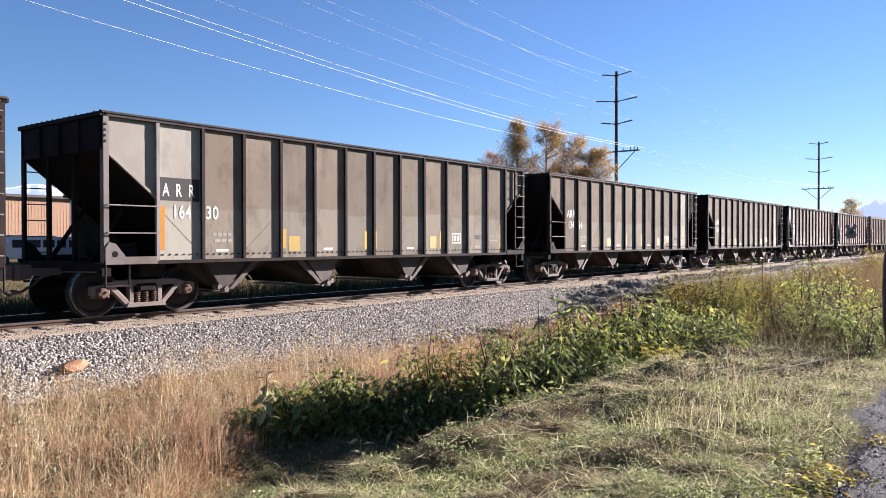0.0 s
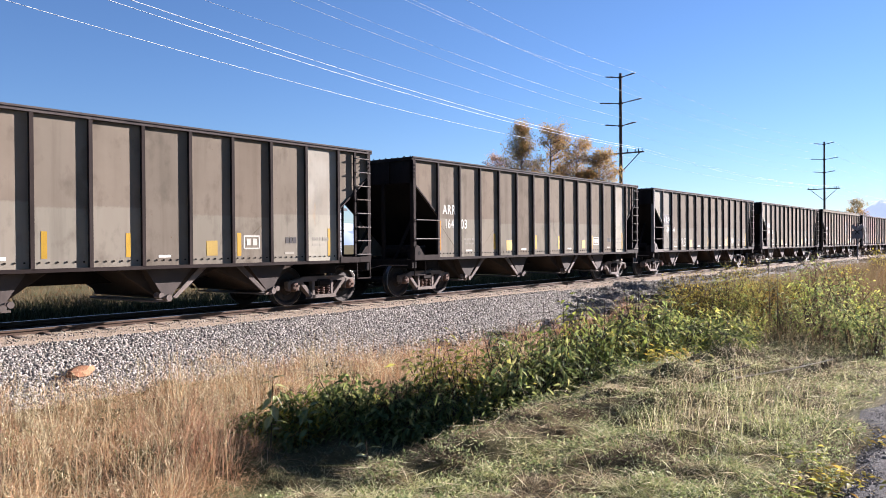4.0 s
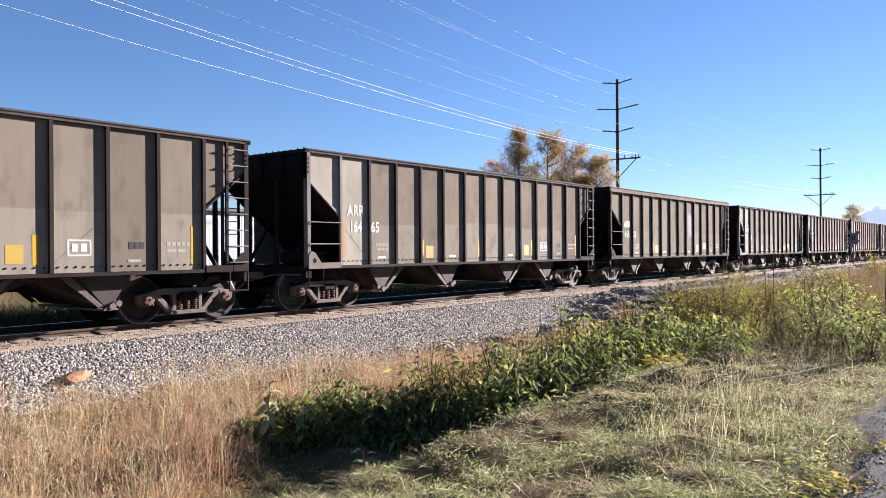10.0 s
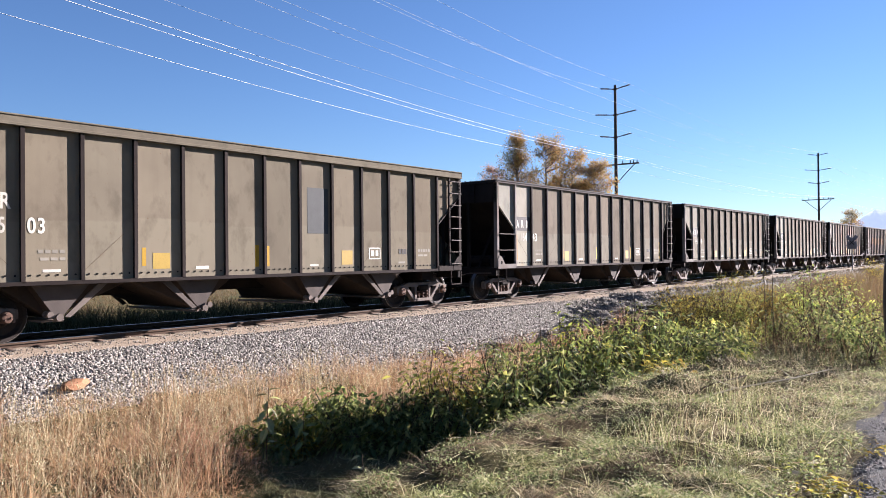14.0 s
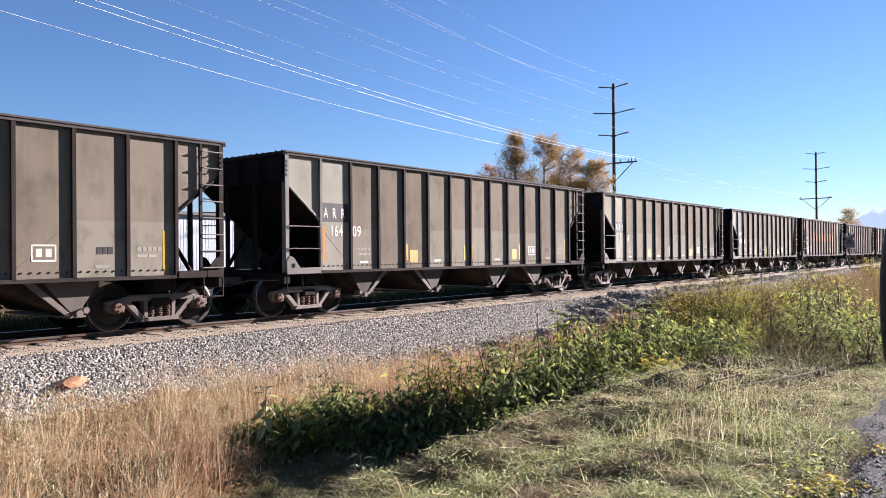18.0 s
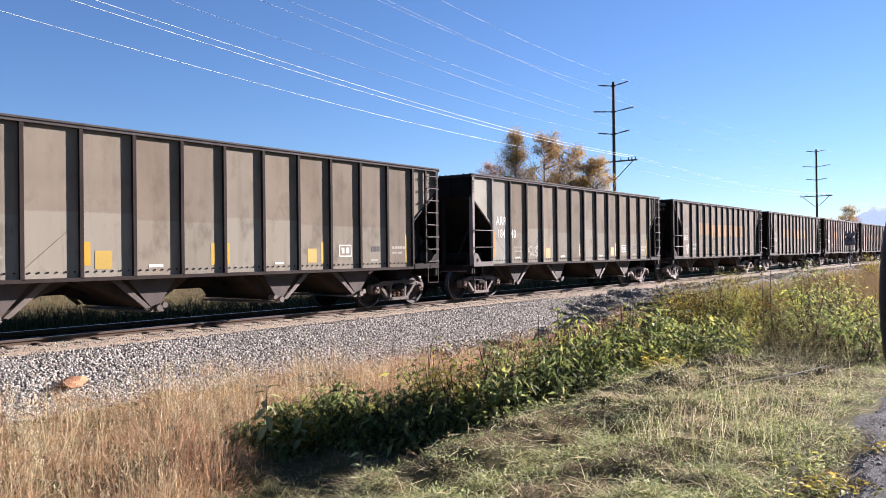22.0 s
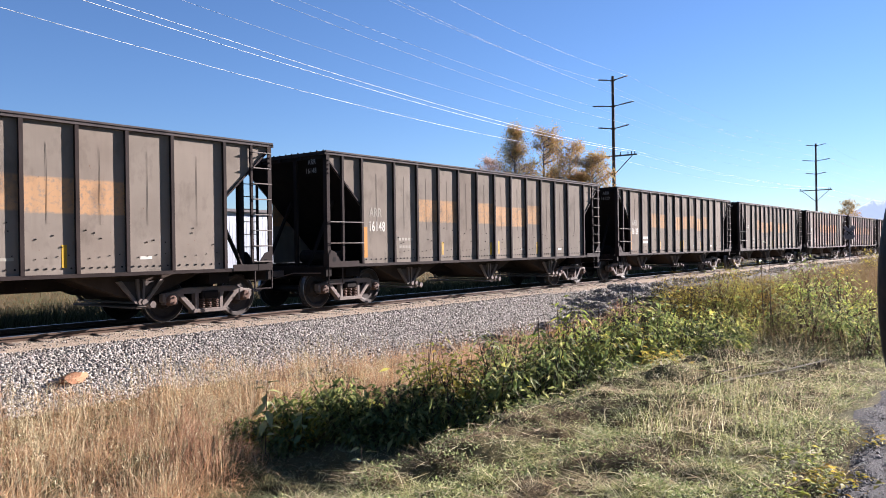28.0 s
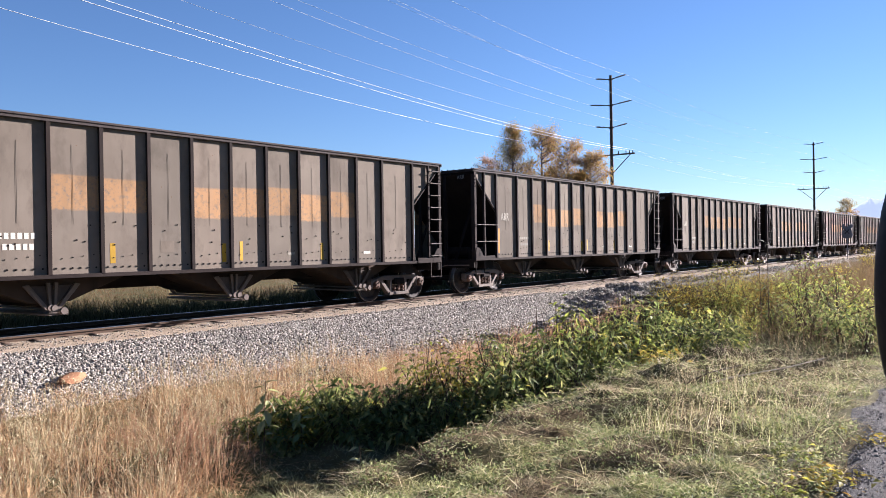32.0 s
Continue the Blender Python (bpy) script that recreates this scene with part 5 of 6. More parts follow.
# a clump of reddish stalks where the hollow begins
x, y = 4.4 + rs.normal(0, 0.16, 150), 6.5 + rs.normal(0, 0.12, 150)
add_plumed("reddish_clump", "clump of tall reddish stalks beside the hollow", x, y, rs.uniform(0.45, 0.85, 150), rs.uniform(0.004, 0.008, 150), rs.uniform(0.02, 0.5, 150), REDDISH, rs)
x, y, k = tufts(110, 18, 2.5, 9.5, 7.0, 10.2, rs, 0.13)
keep = dry_zone(x, y, 0.5)
x, y = x[keep], y[keep]
add_grass("green_tufts", "dull green tufts between the dry grass", x, y, rs.uniform(0.08, 0.26, len(x)), rs.uniform(0.004, 0.009, len(x)), rs.uniform(0.3, 1.6, len(x)), GREEN, rs)

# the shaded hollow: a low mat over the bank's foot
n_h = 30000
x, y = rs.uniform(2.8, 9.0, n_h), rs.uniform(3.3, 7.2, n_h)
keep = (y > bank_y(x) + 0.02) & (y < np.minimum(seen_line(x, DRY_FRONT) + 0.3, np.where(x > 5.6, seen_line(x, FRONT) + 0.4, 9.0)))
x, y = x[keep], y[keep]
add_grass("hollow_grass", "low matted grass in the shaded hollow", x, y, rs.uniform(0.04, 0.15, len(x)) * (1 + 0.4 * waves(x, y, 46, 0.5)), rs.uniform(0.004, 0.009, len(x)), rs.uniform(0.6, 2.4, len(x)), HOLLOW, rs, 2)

# verge: a matted sward of short blades on hummocks, green, bleached or withered in patches
n_b = 260000
dist = 3.6 + 9.5 * rs.rand(n_b) ** 1.55
side_ = rs.uniform(-0.62, 0.66, n_b)
a38 = radians(37.9)
x, y = dist * (math.cos(a38) + side_ * math.sin(a38)), dist * (math.sin(a38) - side_ * math.cos(a38))
lush = waves(x, y, 41, 1.3) + 0.7 * waves(x, y, 42, 0.45) + rs.normal(0, 0.45, n_b)
wither = 1.1 * np.exp(-((y - path_edge(x) - 0.3) / 0.4) ** 2) * (x > 5.2) + waves(x, y, 43, 1.1) + 0.5 * waves(x, y, 44, 0.4) + rs.normal(0, 0.4, n_b) + 2.0 * np.exp(-((x - 4.9) ** 2 + (y - 3.2) ** 2) / 0.5) + 1.6 * np.exp(-((x - 6.0) ** 2 + (y - 3.45) ** 2) / 0.35) + 1.2 * np.exp(-((x - 3.9) ** 2 + (y - 3.4) ** 2) / 0.2)
inside = (y > path_edge(x) + 0.03 * rs.randn(n_b)) & (y < bank_y(x) + 0.06) & ~((x > 8.2) & (y > seen_line(x, FRONT) + 0.5))
grown = 1 + 0.55 * np.clip(waves(x, y, 45, 0.6), -1, 1.3)
for name, label, sel, mat, hi, thick in (
        ("verge_grass", "short matted green grass on the hummocky verge", inside & (lush > 0.25) & (wither < 1.0), GREEN, 0.095, 0.0065),
        ("verge_straw", "bleached dead grass matted into the verge", inside & (lush <= 0.25) & (wither < 1.0), PALEGRASS, 0.085, 0.006),
        ("withered_grass", "brown withered grass on the edge of the verge", inside & (wither >= 1.0), THATCH, 0.075, 0.0065)):
    i = np.nonzero(sel)[0]
    m = len(i)
    h = hi * rs.uniform(0.35, 1.15, m) * grown[i]
    lean = rs.uniform(0.6, 2.8, m)
    add_grass(name, label, x[i], y[i], h, thick * rs.uniform(0.5, 1.2, m) * (0.7 + dist[i] / 14), lean, mat, rs, 2)
n_w = 150000
dist = 3.7 + 8.0 * rs.rand(n_w) ** 1.6
side_ = rs.uniform(-0.60, 0.62, n_w)
x, y = dist * (math.cos(a38) + side_ * math.sin(a38)), dist * (math.sin(a38) - side_ * math.cos(a38))
sel = (waves(x, y, 55, 0.9) + 0.5 * waves(x, y, 56, 0.35) > 0.1) & (y > path_edge(x)) & (y < bank_y(x) + 0.1)
x, y = x[sel], y[sel]
p = np.stack([x, y, ground_z(x, y) + rs.uniform(0.0, 0.075, len(x))], -1)
ln = rs.uniform(0.010, 0.032, len(x))
add_leaflets("verge_weeds", "small ferny green weeds between the grass of the verge", "weeds", p, ln, ln * rs.uniform(0.3, 0.6, len(x)), np.stack([rs.randn(len(x)), rs.randn(len(x)), rs.uniform(-0.2, 1.2, len(x))], -1), WEED, rs)
# longer arching blades, straw lying across, upright stalks
x, y, k = tufts(200, 11, 3.4, 11, 1.2, 3.0, rs, 0.045)
tall = rs.uniform(0.07, 0.18, 200)[k]
keep = (y > path_edge(x)) & (y < bank_y(x))
x, y, tall = x[keep], y[keep], tall[keep]
add_grass("broad_grass", "longer arching yellow-green grass blades on the verge", x, y, tall * rs.uniform(0.5, 1.2, len(x)), rs.uniform(0.005, 0.010, len(x)), rs.uniform(0.4, 2.0, len(x)), GREEN, rs)
n_s = 2600
x, y = rs.uniform(3.0, 10.5, n_s), rs.uniform(1.1, 3.9, n_s)
keep = (y > path_edge(x)) & (y < bank_y(x))
x, y = x[keep], y[keep]
p = np.stack([x, y, ground_z(x, y) + rs.uniform(0.02, 0.09, len(x))], -1)
add_leaflets("loose_straw", "pale loose straw lying across the verge", "straw", p, rs.uniform(0.08, 0.26, len(x)), rs.uniform(0.003, 0.005, len(x)), np.stack([rs.randn(len(x)), rs.randn(len(x)), rs.normal(0.05, 0.25, len(x))], -1), PALEGRASS, rs)
x, y, k = tufts(105, 12, 5.8, 10.5, 1.5, 3.2, rs, 0.12)
tall = rs.uniform(0.16, 0.46, 105)[k]
keep = (y > path_edge(x) + 0.1) & (y < bank_y(x) - 0.1) & (waves(x, y, 57, 1.4) > -0.1)
x, y, tall = x[keep], y[keep], tall[keep]
add_plumed("tall_stalks", "tall thin pale grass stalks on the verge", x, y, tall * rs.uniform(0.6, 1.25, len(x)), rs.uniform(0.0028, 0.0045, len(x)), rs.uniform(0.03, 0.7, len(x)), PALEGRASS, rs, 5, 0.018, 0.08)
x, y, k = tufts(45, 9, 5.2, 8.0, 1.6, 2.6, rs, 0.10)
add_grass("green_stalks", "upright yellow-green stalks on the verge", x, y, rs.uniform(0.15, 0.42, len(x)), rs.uniform(0.0028, 0.005, len(x)), rs.uniform(0.03, 0.6, len(x)), GREEN, rs)
# rough growth along the path farther off
x, y, k = tufts(110, 12, 11, 17, 1.3, 4.4, rs, 0.18)
keep = (y > path_edge(x) + 0.15) & ~((x > 14.5) & (y > 3.4))
x, y = x[keep], y[keep]
add_plumed("rough_stalks", "brown and pale stalks standing among the shrubs", x, y, rs.uniform(0.25, 0.8, len(x)), rs.uniform(0.004, 0.007, len(x)), rs.uniform(0.05, 0.8, len(x)), ROUGH, rs, 5, 0.03, 0.12)
x, y, k = tufts(1300, 14, 11, 24, 1.2, 6.2, rs, 0.2)
keep = (y > 1.25) & ~((x < 12) & (y > 3.4))
x, y = x[keep], y[keep]
add_grass("low_rough_grass", "low grey-green rough grass among the shrubs", x, y, rs.uniform(0.08, 0.28, len(x)), rs.uniform(0.006, 0.012, len(x)), rs.uniform(0.3, 1.8, len(x)), ROUGHGREEN, rs, 2)
x, y, k = tufts(760, 15, 19, 42, 0.9, 6.0, rs, 0.2)
keep = (y > 1.0)
x, y = x[keep], y[keep]
add_grass("rough_grass", "tall reddish brown rough grass beside the path", x, y, rs.uniform(0.45, 1.1, len(x)), rs.uniform(0.007, 0.014, len(x)), rs.uniform(0.1, 0.7, len(x)), ROUGH, rs)
x, y, k = tufts(800, 9, 24, 75, 3.0, 7.0, rs, 0.25)
add_grass("far_verge_grass", "rough brown grass along the distant ditch", x, y, rs.uniform(0.35, 0.9, len(x)), rs.uniform(0.015, 0.03, len(x)), rs.uniform(0.1, 0.7, len(x)), ROUGH, rs, 2)
x, y, k = tufts(1700, 12, -10, 60, 20.8, 36.0, rs, 0.5)
add_grass("field_grass", "rough brown grass in the field beyond the track", x, y, rs.uniform(0.10, 0.32, len(x)), rs.uniform(0.012, 0.03, len(x)), rs.uniform(0.3, 1.4, len(x)), ROUGH, rs, 2)
# strip of grass darkened by colour, to read as lying in the train's shade
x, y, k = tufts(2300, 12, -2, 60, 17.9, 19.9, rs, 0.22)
add_grass("trackside_grass", "tall rough grass close behind the track, coloured dark for the train's shade", x, y, rs.uniform(0.34, 0.70, len(x)), rs.uniform(0.012, 0.028, len(x)), rs.uniform(0.1, 0.9, len(x)), SHADEGRASS, rs, 2)


def shrub(x, y, height, spread, leaves, leaf, mat, seed, label, stems=6, slim=0.42, group="shrubs along the ditch", lift=0.1, droop=0.3):
    """Stems from one root, each with twigs that carry pointed leaves."""
    rs = np.random.RandomState(seed)
    root = new("shrub")
    tagged(root, label, "shrub", group)
    pts, dirs = [], []
    for s in range(stems):
        a, r = rs.uniform(0, math.tau), spread * rs.uniform(0.2, 1.0)
        top = Vector((r * math.cos(a), r * math.sin(a), height * rs.uniform(0.55, 1.0)))
        mid = Vector((top.x * 0.35, top.y * 0.35, top.z * 0.55))
        base = Vector((rs.uniform(-0.08, 0.08), rs.uniform(-0.08, 0.08), -0.08))
        bm = bmesh.new()
        rod(bm, base, mid, 0.009, 5, 0.006, False)
        rod(bm, mid, top, 0.006, 5, 0.0025, False)
        for _ in range(leaves // stems):
            u = lift + (1 - lift) * rs.uniform(0, 1) ** 0.75
            c = base.lerp(mid, u / 0.55) if u < 0.55 else mid.lerp(top, (u - 0.55) / 0.45)
            b = rs.uniform(0, math.tau)
            reach = rs.uniform(0.02, 0.30) * (1.15 - 0.6 * u)
            d = np.array([math.cos(b), math.sin(b), rs.uniform(-0.2, 0.6)])
            if rs.rand() < 0.12:
                rod(bm, c, c + Vector(d) * reach, 0.003, 4, 0.0015, False)
            pts.append(np.array(c) + d * reach)
            dirs.append(d + [0, 0, rs.uniform(-1.0, 0.2)])
        me = bpy.data.meshes.new("stem")
        bm.to_mesh(me)
        bm.free()
        me.materials.append(STEM)
        part("stem", me, root)
    pts, dirs = np.array(pts), np.array(dirs)
    n = len(pts)
    ln = leaf * rs.uniform(0.55, 1.4, n)
    v, f = leaves_np(pts, ln, ln * rs.uniform(0.75, 1.2, n) * slim, dirs, rs, droop)
    part("foliage", mesh_np("foliage", v, f, mat), root)
    root.matrix_basis = pose(x, y, float(ground_z(x, y)))
    return root


# the green thicket along the ditch: its foot follows the hollow, its back falls towards the ballast
rs = np.random.RandomState(33)
CREST = [(5.4, -0.52), (6.0, -0.28), (6.4, 0.02), (6.9, 0.30), (7.4, 0.42), (8.0, 0.55), (8.8, 0.66), (10.7, 0.66), (14.0, 0.5)]  # height of the thicket's top
for i in range(120):
    row, u = i // 40, (i % 40) / 39
    x = 5.7 + 6.2 * u + rs.uniform(-0.2, 0.2) + 0.2 * row
    top = float(seen_line(np.array(x), CREST))
    if row == 2 and x < 6.8:
        continue
    y = float(seen_line(np.array(x), FRONT)) + (rs.uniform(-0.25, 0.15), rs.uniform(0.2, 0.55), rs.uniform(0.6, 1.1))[row]
    full = top - float(ground_z(x, y))
    tall_ = max(0.25, (full * (0.50, 0.82, 1.0)[row] - 0.06) * rs.uniform(0.66, 1.12))
    big = rs.choice([0.045, 0.06, 0.08, 0.10, 0.12])
    green_ = rs.rand()
    # bright leaf colour grows commoner towards the sunlit far end and back rows
    shrub(x, y, tall_, 0.40, int(27 / big), big, LEAF if green_ < 0.88 - 0.40 * u - 0.16 * row else BRIGHTLEAF if green_ < 0.96 else YELLOWLEAF, 100 + i, "leafy green shrub growing in the ditch", slim=rs.uniform(0.26, 0.50), lift=0.0, stems=rs.randint(6, 11), droop=rs.uniform(0.15, 0.45))
for i in range(10):
    u = i / 9
    shrub(6.15 + 0.75 * u + rs.uniform(-0.08, 0.08), 6.3 - 1.0 * u + rs.uniform(0.0, 0.3), 0.60 + 0.22 * u + rs.uniform(-0.1, 0.08), 0.34, 270, rs.choice([0.06, 0.08, 0.10]), LEAF, 250 + i, "leafy green shrub growing in the ditch", slim=rs.uniform(0.3, 0.5), lift=0.0, stems=8, droop=0.35)
# the sunlit end of the thicket: single leaves, the sun put into their bright colour
for i in range(8):
    shrub(5.55 + 0.17 * i + rs.uniform(-0.1, 0.1), 6.85 - 0.05 * i + rs.uniform(-0.1, 0.4), 0.44 + rs.uniform(-0.1, 0.16), 0.30, 300, 0.095, BRIGHTLEAF if i % 3 else LEAF, 280 + i, "young shrub with pointed leaves, coloured bright as if sunlit", slim=0.36, stems=7, droop=0.4)
for i in range(14):
    u = i / 13
    shrub(10.8 + 4.5 * u + rs.uniform(-0.3, 0.3), 4.9 - 1.3 * u + rs.uniform(-0.3, 0.7), 0.72 + rs.uniform(0, 0.35), 0.45, 560, rs.choice([0.045, 0.06]), BRIGHTLEAF if i % 3 else YELLOWLEAF, 300 + i, "yellow-green shrub with light pointed leaves", slim=0.38)
for i in range(15):
    u = i / 14
    shrub(9.2 + 3.6 * u + rs.uniform(-0.2, 0.2), 4.8 - 0.75 * u + rs.uniform(-0.2, 0.4), 1.12 + rs.uniform(-0.1, 0.25), 0.45, 560, rs.choice([0.075, 0.10]), BRIGHTLEAF if i % 3 else LEAF, 340 + i, "lush green shrub with light pointed leaves", slim=0.38, lift=0.0, droop=0.5)
# fine-leaved golden bushes farther along
for i in range(16):
    u = (i % 8) / 7
    d_ = 14.8 + 2.2 * rs.rand() + 2.5 * u
    x, y = place(d_, d_ * (0.315 + 0.125 * u + rs.uniform(-0.012, 0.012)))
    shrub(x, y, (1.38 + 0.35 * math.sin(3.1 * u + 0.4)) * rs.uniform(0.75, 1.08), 0.70, 2300, 0.036, (YELLOWLEAF, GOLD, GOLD, BRIGHTLEAF)[i % 4], 400 + i, "fine-leaved bush in golden autumn colours", stems=16, slim=0.5, group="golden bushes beside the track")
for i in range(12):
    shrub(25 + 3.4 * i + rs.uniform(-1, 1), 5.2 + rs.uniform(-1.6, 1.4), 0.9 + rs.uniform(0, 0.5), 0.9, 500, 0.07, ROUGH if i % 2 else YELLOWLEAF, 500 + i, "low brown and yellow bush beside the track", stems=9, group="far bushes beside the track")
# low dull undergrowth between them
for i in range(16):
    d_ = 11.4 + 4.0 * rs.rand()
    x, y = place(d_, d_ * rs.uniform(0.34, 0.56))
    shrub(x, y, rs.uniform(0.30, 0.62), 0.42, 520, 0.042, (LEAF, ROUGHGREEN, BRIGHTLEAF)[i % 3], 560 + i, "low dull green undergrowth beside the path", slim=0.45, lift=0.0, stems=8, group="undergrowth beside the path")
# thin shrubs by the path, more stem than leaf
for i, (x, y, h_) in enumerate(((13.2, 3.0, 1.15), (14.0, 2.6, 1.2), (14.8, 3.2, 1.3), (13.0, 2.2, 0.75), (11.4, 1.75, 0.62), (11.9, 1.62, 0.7), (15.6, 2.4, 1.1), (13.6, 3.5, 1.0), (12.6, 2.7, 0.85), (16.4, 3.0, 1.2), (12.2, 2.2, 0.6))):
    shrub(x, y, h_, 0.48, 340, 0.06, BRIGHTLEAF if i % 3 == 0 else LEAF, 600 + i, "thin shrub with few yellow-green leaves", slim=0.45, group="thin shrubs beside the path", lift=0.15, stems=6)


def leaf_mesh(mat):
    """One pointed leaf, folded along its midrib and bent down, 1 m long."""
    def build(bm):
        rows = []
        for u, w in ((0.0, 0.02), (0.25, 0.17), (0.5, 0.21), (0.75, 0.13), (1.0, 0.0)):
            z = -0.22 * u * u
            rows.append([bm.verts.new((u, -w, z + 0.3 * w)), bm.verts.new((u, 0, z)), bm.verts.new((u, w, z + 0.3 * w))] if w else [bm.verts.new((u, 0, z))])
        for a, b in zip(rows, rows[1:]):
            if len(b) == 3:
                bm.faces.new((a[0], a[1], b[1], b[0])), bm.faces.new((a[1], a[2], b[2], b[1]))
            else:
                bm.faces.new((a[0], a[1], b[0])), bm.faces.new((a[1], a[2], b[0]))
    return mesh_of("leaf", build, mat)


def sapling(x, y, height, n, leaf, mat, seed, lean=(0, 0), dark=False):
    """A single stem with leaves set round it one by one."""
    rs = np.random.RandomState(seed)
    root = new("sapling")
    tagged(root, "slender sapling with single broad leaves", "sapling", "saplings in the ditch")
    me = mesh_of("sapling_stem_%d" % seed, lambda bm: rod(bm, (0, 0, -0.08), (lean[0], lean[1], height), 0.008, 6, 0.003), STEM)
    part("stem", me, root)
    for k in range(n):
        u = 0.25 + 0.75 * (k + rs.rand()) / n
        a = k * 2.4 + rs.uniform(-0.4, 0.4)
        s = leaf * rs.uniform(0.6, 1.25)
        m = Matrix.Translation((lean[0] * u, lean[1] * u, height * u)) @ pose(0, 0, 0, rs.uniform(-30, 30), rs.uniform(-25, 50), math.degrees(a)) @ Matrix.Translation((0.02, 0, 0)) @ Matrix.Diagonal((s, s, s, 1))
        part("leaf", leaf_mesh(mat), root, at=m)
    root.matrix_basis = pose(x, y, float(ground_z(x, y)))
    return root


for i, (x, y, h_, n, lf) in enumerate(((5.30, 6.55, 0.78, 16, 0.17), (5.75, 6.45, 0.50, 14, 0.17), (4.55, 4.35, 0.42, 9, 0.12), (6.6, 6.8, 0.62, 12, 0.16), (9.4, 5.6, 1.05, 10, 0.15), (10.1, 5.2, 1.25, 9, 0.13),
                                      (8.3, 5.7, 0.85, 14, 0.19), (7.7, 5.75, 0.72, 12, 0.18), (8.9, 5.3, 0.85, 14, 0.20), (11.0, 5.2, 1.30, 8, 0.12), (13.3, 3.6, 1.65, 6, 0.09), (12.2, 4.4, 1.2, 10, 0.14), (3.9, 3.75, 0.30, 7, 0.10))):
    sapling(x, y, h_, n, lf, LEAF1 if i % 3 else BRIGHT1, 700 + i, (rs.uniform(-0.06, 0.06), rs.uniform(-0.06, 0.06)))


for i, (x, y, h_) in enumerate(((8.1, 5.0, 1.30), (8.6, 5.1, 1.45), (9.7, 4.8, 1.40), (10.5, 4.7, 1.50), (10.3, 4.3, 1.35), (11.6, 4.2, 1.55), (12.6, 3.3, 1.75))):
    sapling(x, y, h_, 5, 0.10, LEAF1 if i % 2 else BRIGHT1, 740 + i, (rs.uniform(-0.04, 0.04), rs.uniform(-0.04, 0.04)))


def twig(name, label, pts, r, mat, side=()):
    t = new(name)
    tagged(t, label, "branch")
    def build(bm):
        for k, (p, q) in enumerate(zip(pts, pts[1:])):
            rod(bm, p, q, r * (1 - 0.6 * k / len(pts)), 6, r * (1 - 0.6 * (k + 1) / len(pts)))
    part("stem", mesh_of(name + label[:14], build, mat), t)
    for p, q in side:
        part("side_twig", mesh_of(name + "%.2f%.2f" % (p[0], q[0]), lambda bm: rod(bm, p, q, r * 0.45, 5, r * 0.15), mat), t)
    return t


DEADWOOD = plain("pale_dead_wood", (0.328, 0.289, 0.218), 0.8, 0, 0.25, 9, 0.2)
twig("fallen_branch", "pale bare branch lying on the grass", [(7.45, 2.80, -0.06), (8.1, 2.50, 0.02), (8.8, 2.12, 0.06), (9.4, 1.88, 0.10)], 0.011, DEADWOOD, [((8.1, 2.5, 0.02), (7.9, 2.7, 0.14)), ((8.8, 2.12, 0.06), (8.95, 2.3, 0.15))])
twig("fallen_branch", "thin dark branch lying on the grass", [(7.6, 2.95, -0.08), (8.0, 2.70, 0.06), (8.5, 2.50, 0.10)], 0.011, STEM)
b0, b1 = place(12.0, 5.6), place(12.0, 6.95)
twig("bare_branch", "dark bare branch sticking out of the shrubs", [(b0[0], b0[1], -0.25), ((b0[0] + b1[0]) / 2, (b0[1] + b1[1]) / 2, 0.20), (b1[0], b1[1], 0.42)], 0.014, STEM,
     [(((b0[0] + b1[0]) / 2, (b0[1] + b1[1]) / 2, 0.20), (b1[0] - 0.2, b1[1] + 0.3, 0.62)), (((b0[0] + b1[0]) / 2, (b0[1] + b1[1]) / 2, 0.20), (b1[0], b1[1] + 0.1, 0.18))])


def rock(name, label, x, y, size, mat, seed, flat=1.0):
    def build(bm):
        bmesh.ops.create_icosphere(bm, subdivisions=2, radius=1.0)
        for v in bm.verts:
            n = noise.noise(v.co * 1.7 + Vector((seed, seed, 0)))
            v.co *= 1 + 0.35 * n
            v.co = Vector((v.co.x * size[0], v.co.y * size[1], v.co.z * size[2]))
    ob = new(name, mesh_of("%s_%d" % (name, seed), build, mat))
    ob.matrix_basis = pose(x, y, float(ground_z(x, y)) + size[2] * 0.55, 0, 0, seed * 40)
    return tagged(ob, label, "stone")


ORANGE_ROCK = plain("orange_rock", (0.20, 0.100, 0.052), 0.85, 0, 0.25, 8, 0.4)
PALE_ROCK = plain("pale_rock", (0.40, 0.32, 0.23), 0.85, 0, 0.2, 8, 0.3)
rock("rock", "flat orange-brown stone lying on the ballast", 5.72, 11.5, (0.36, 0.17, 0.085), ORANGE_ROCK, 1)
rock("rock", "small pale stone at the edge of the path", 5.55, 1.30, (0.055, 0.045, 0.030), PALE_ROCK, 2)
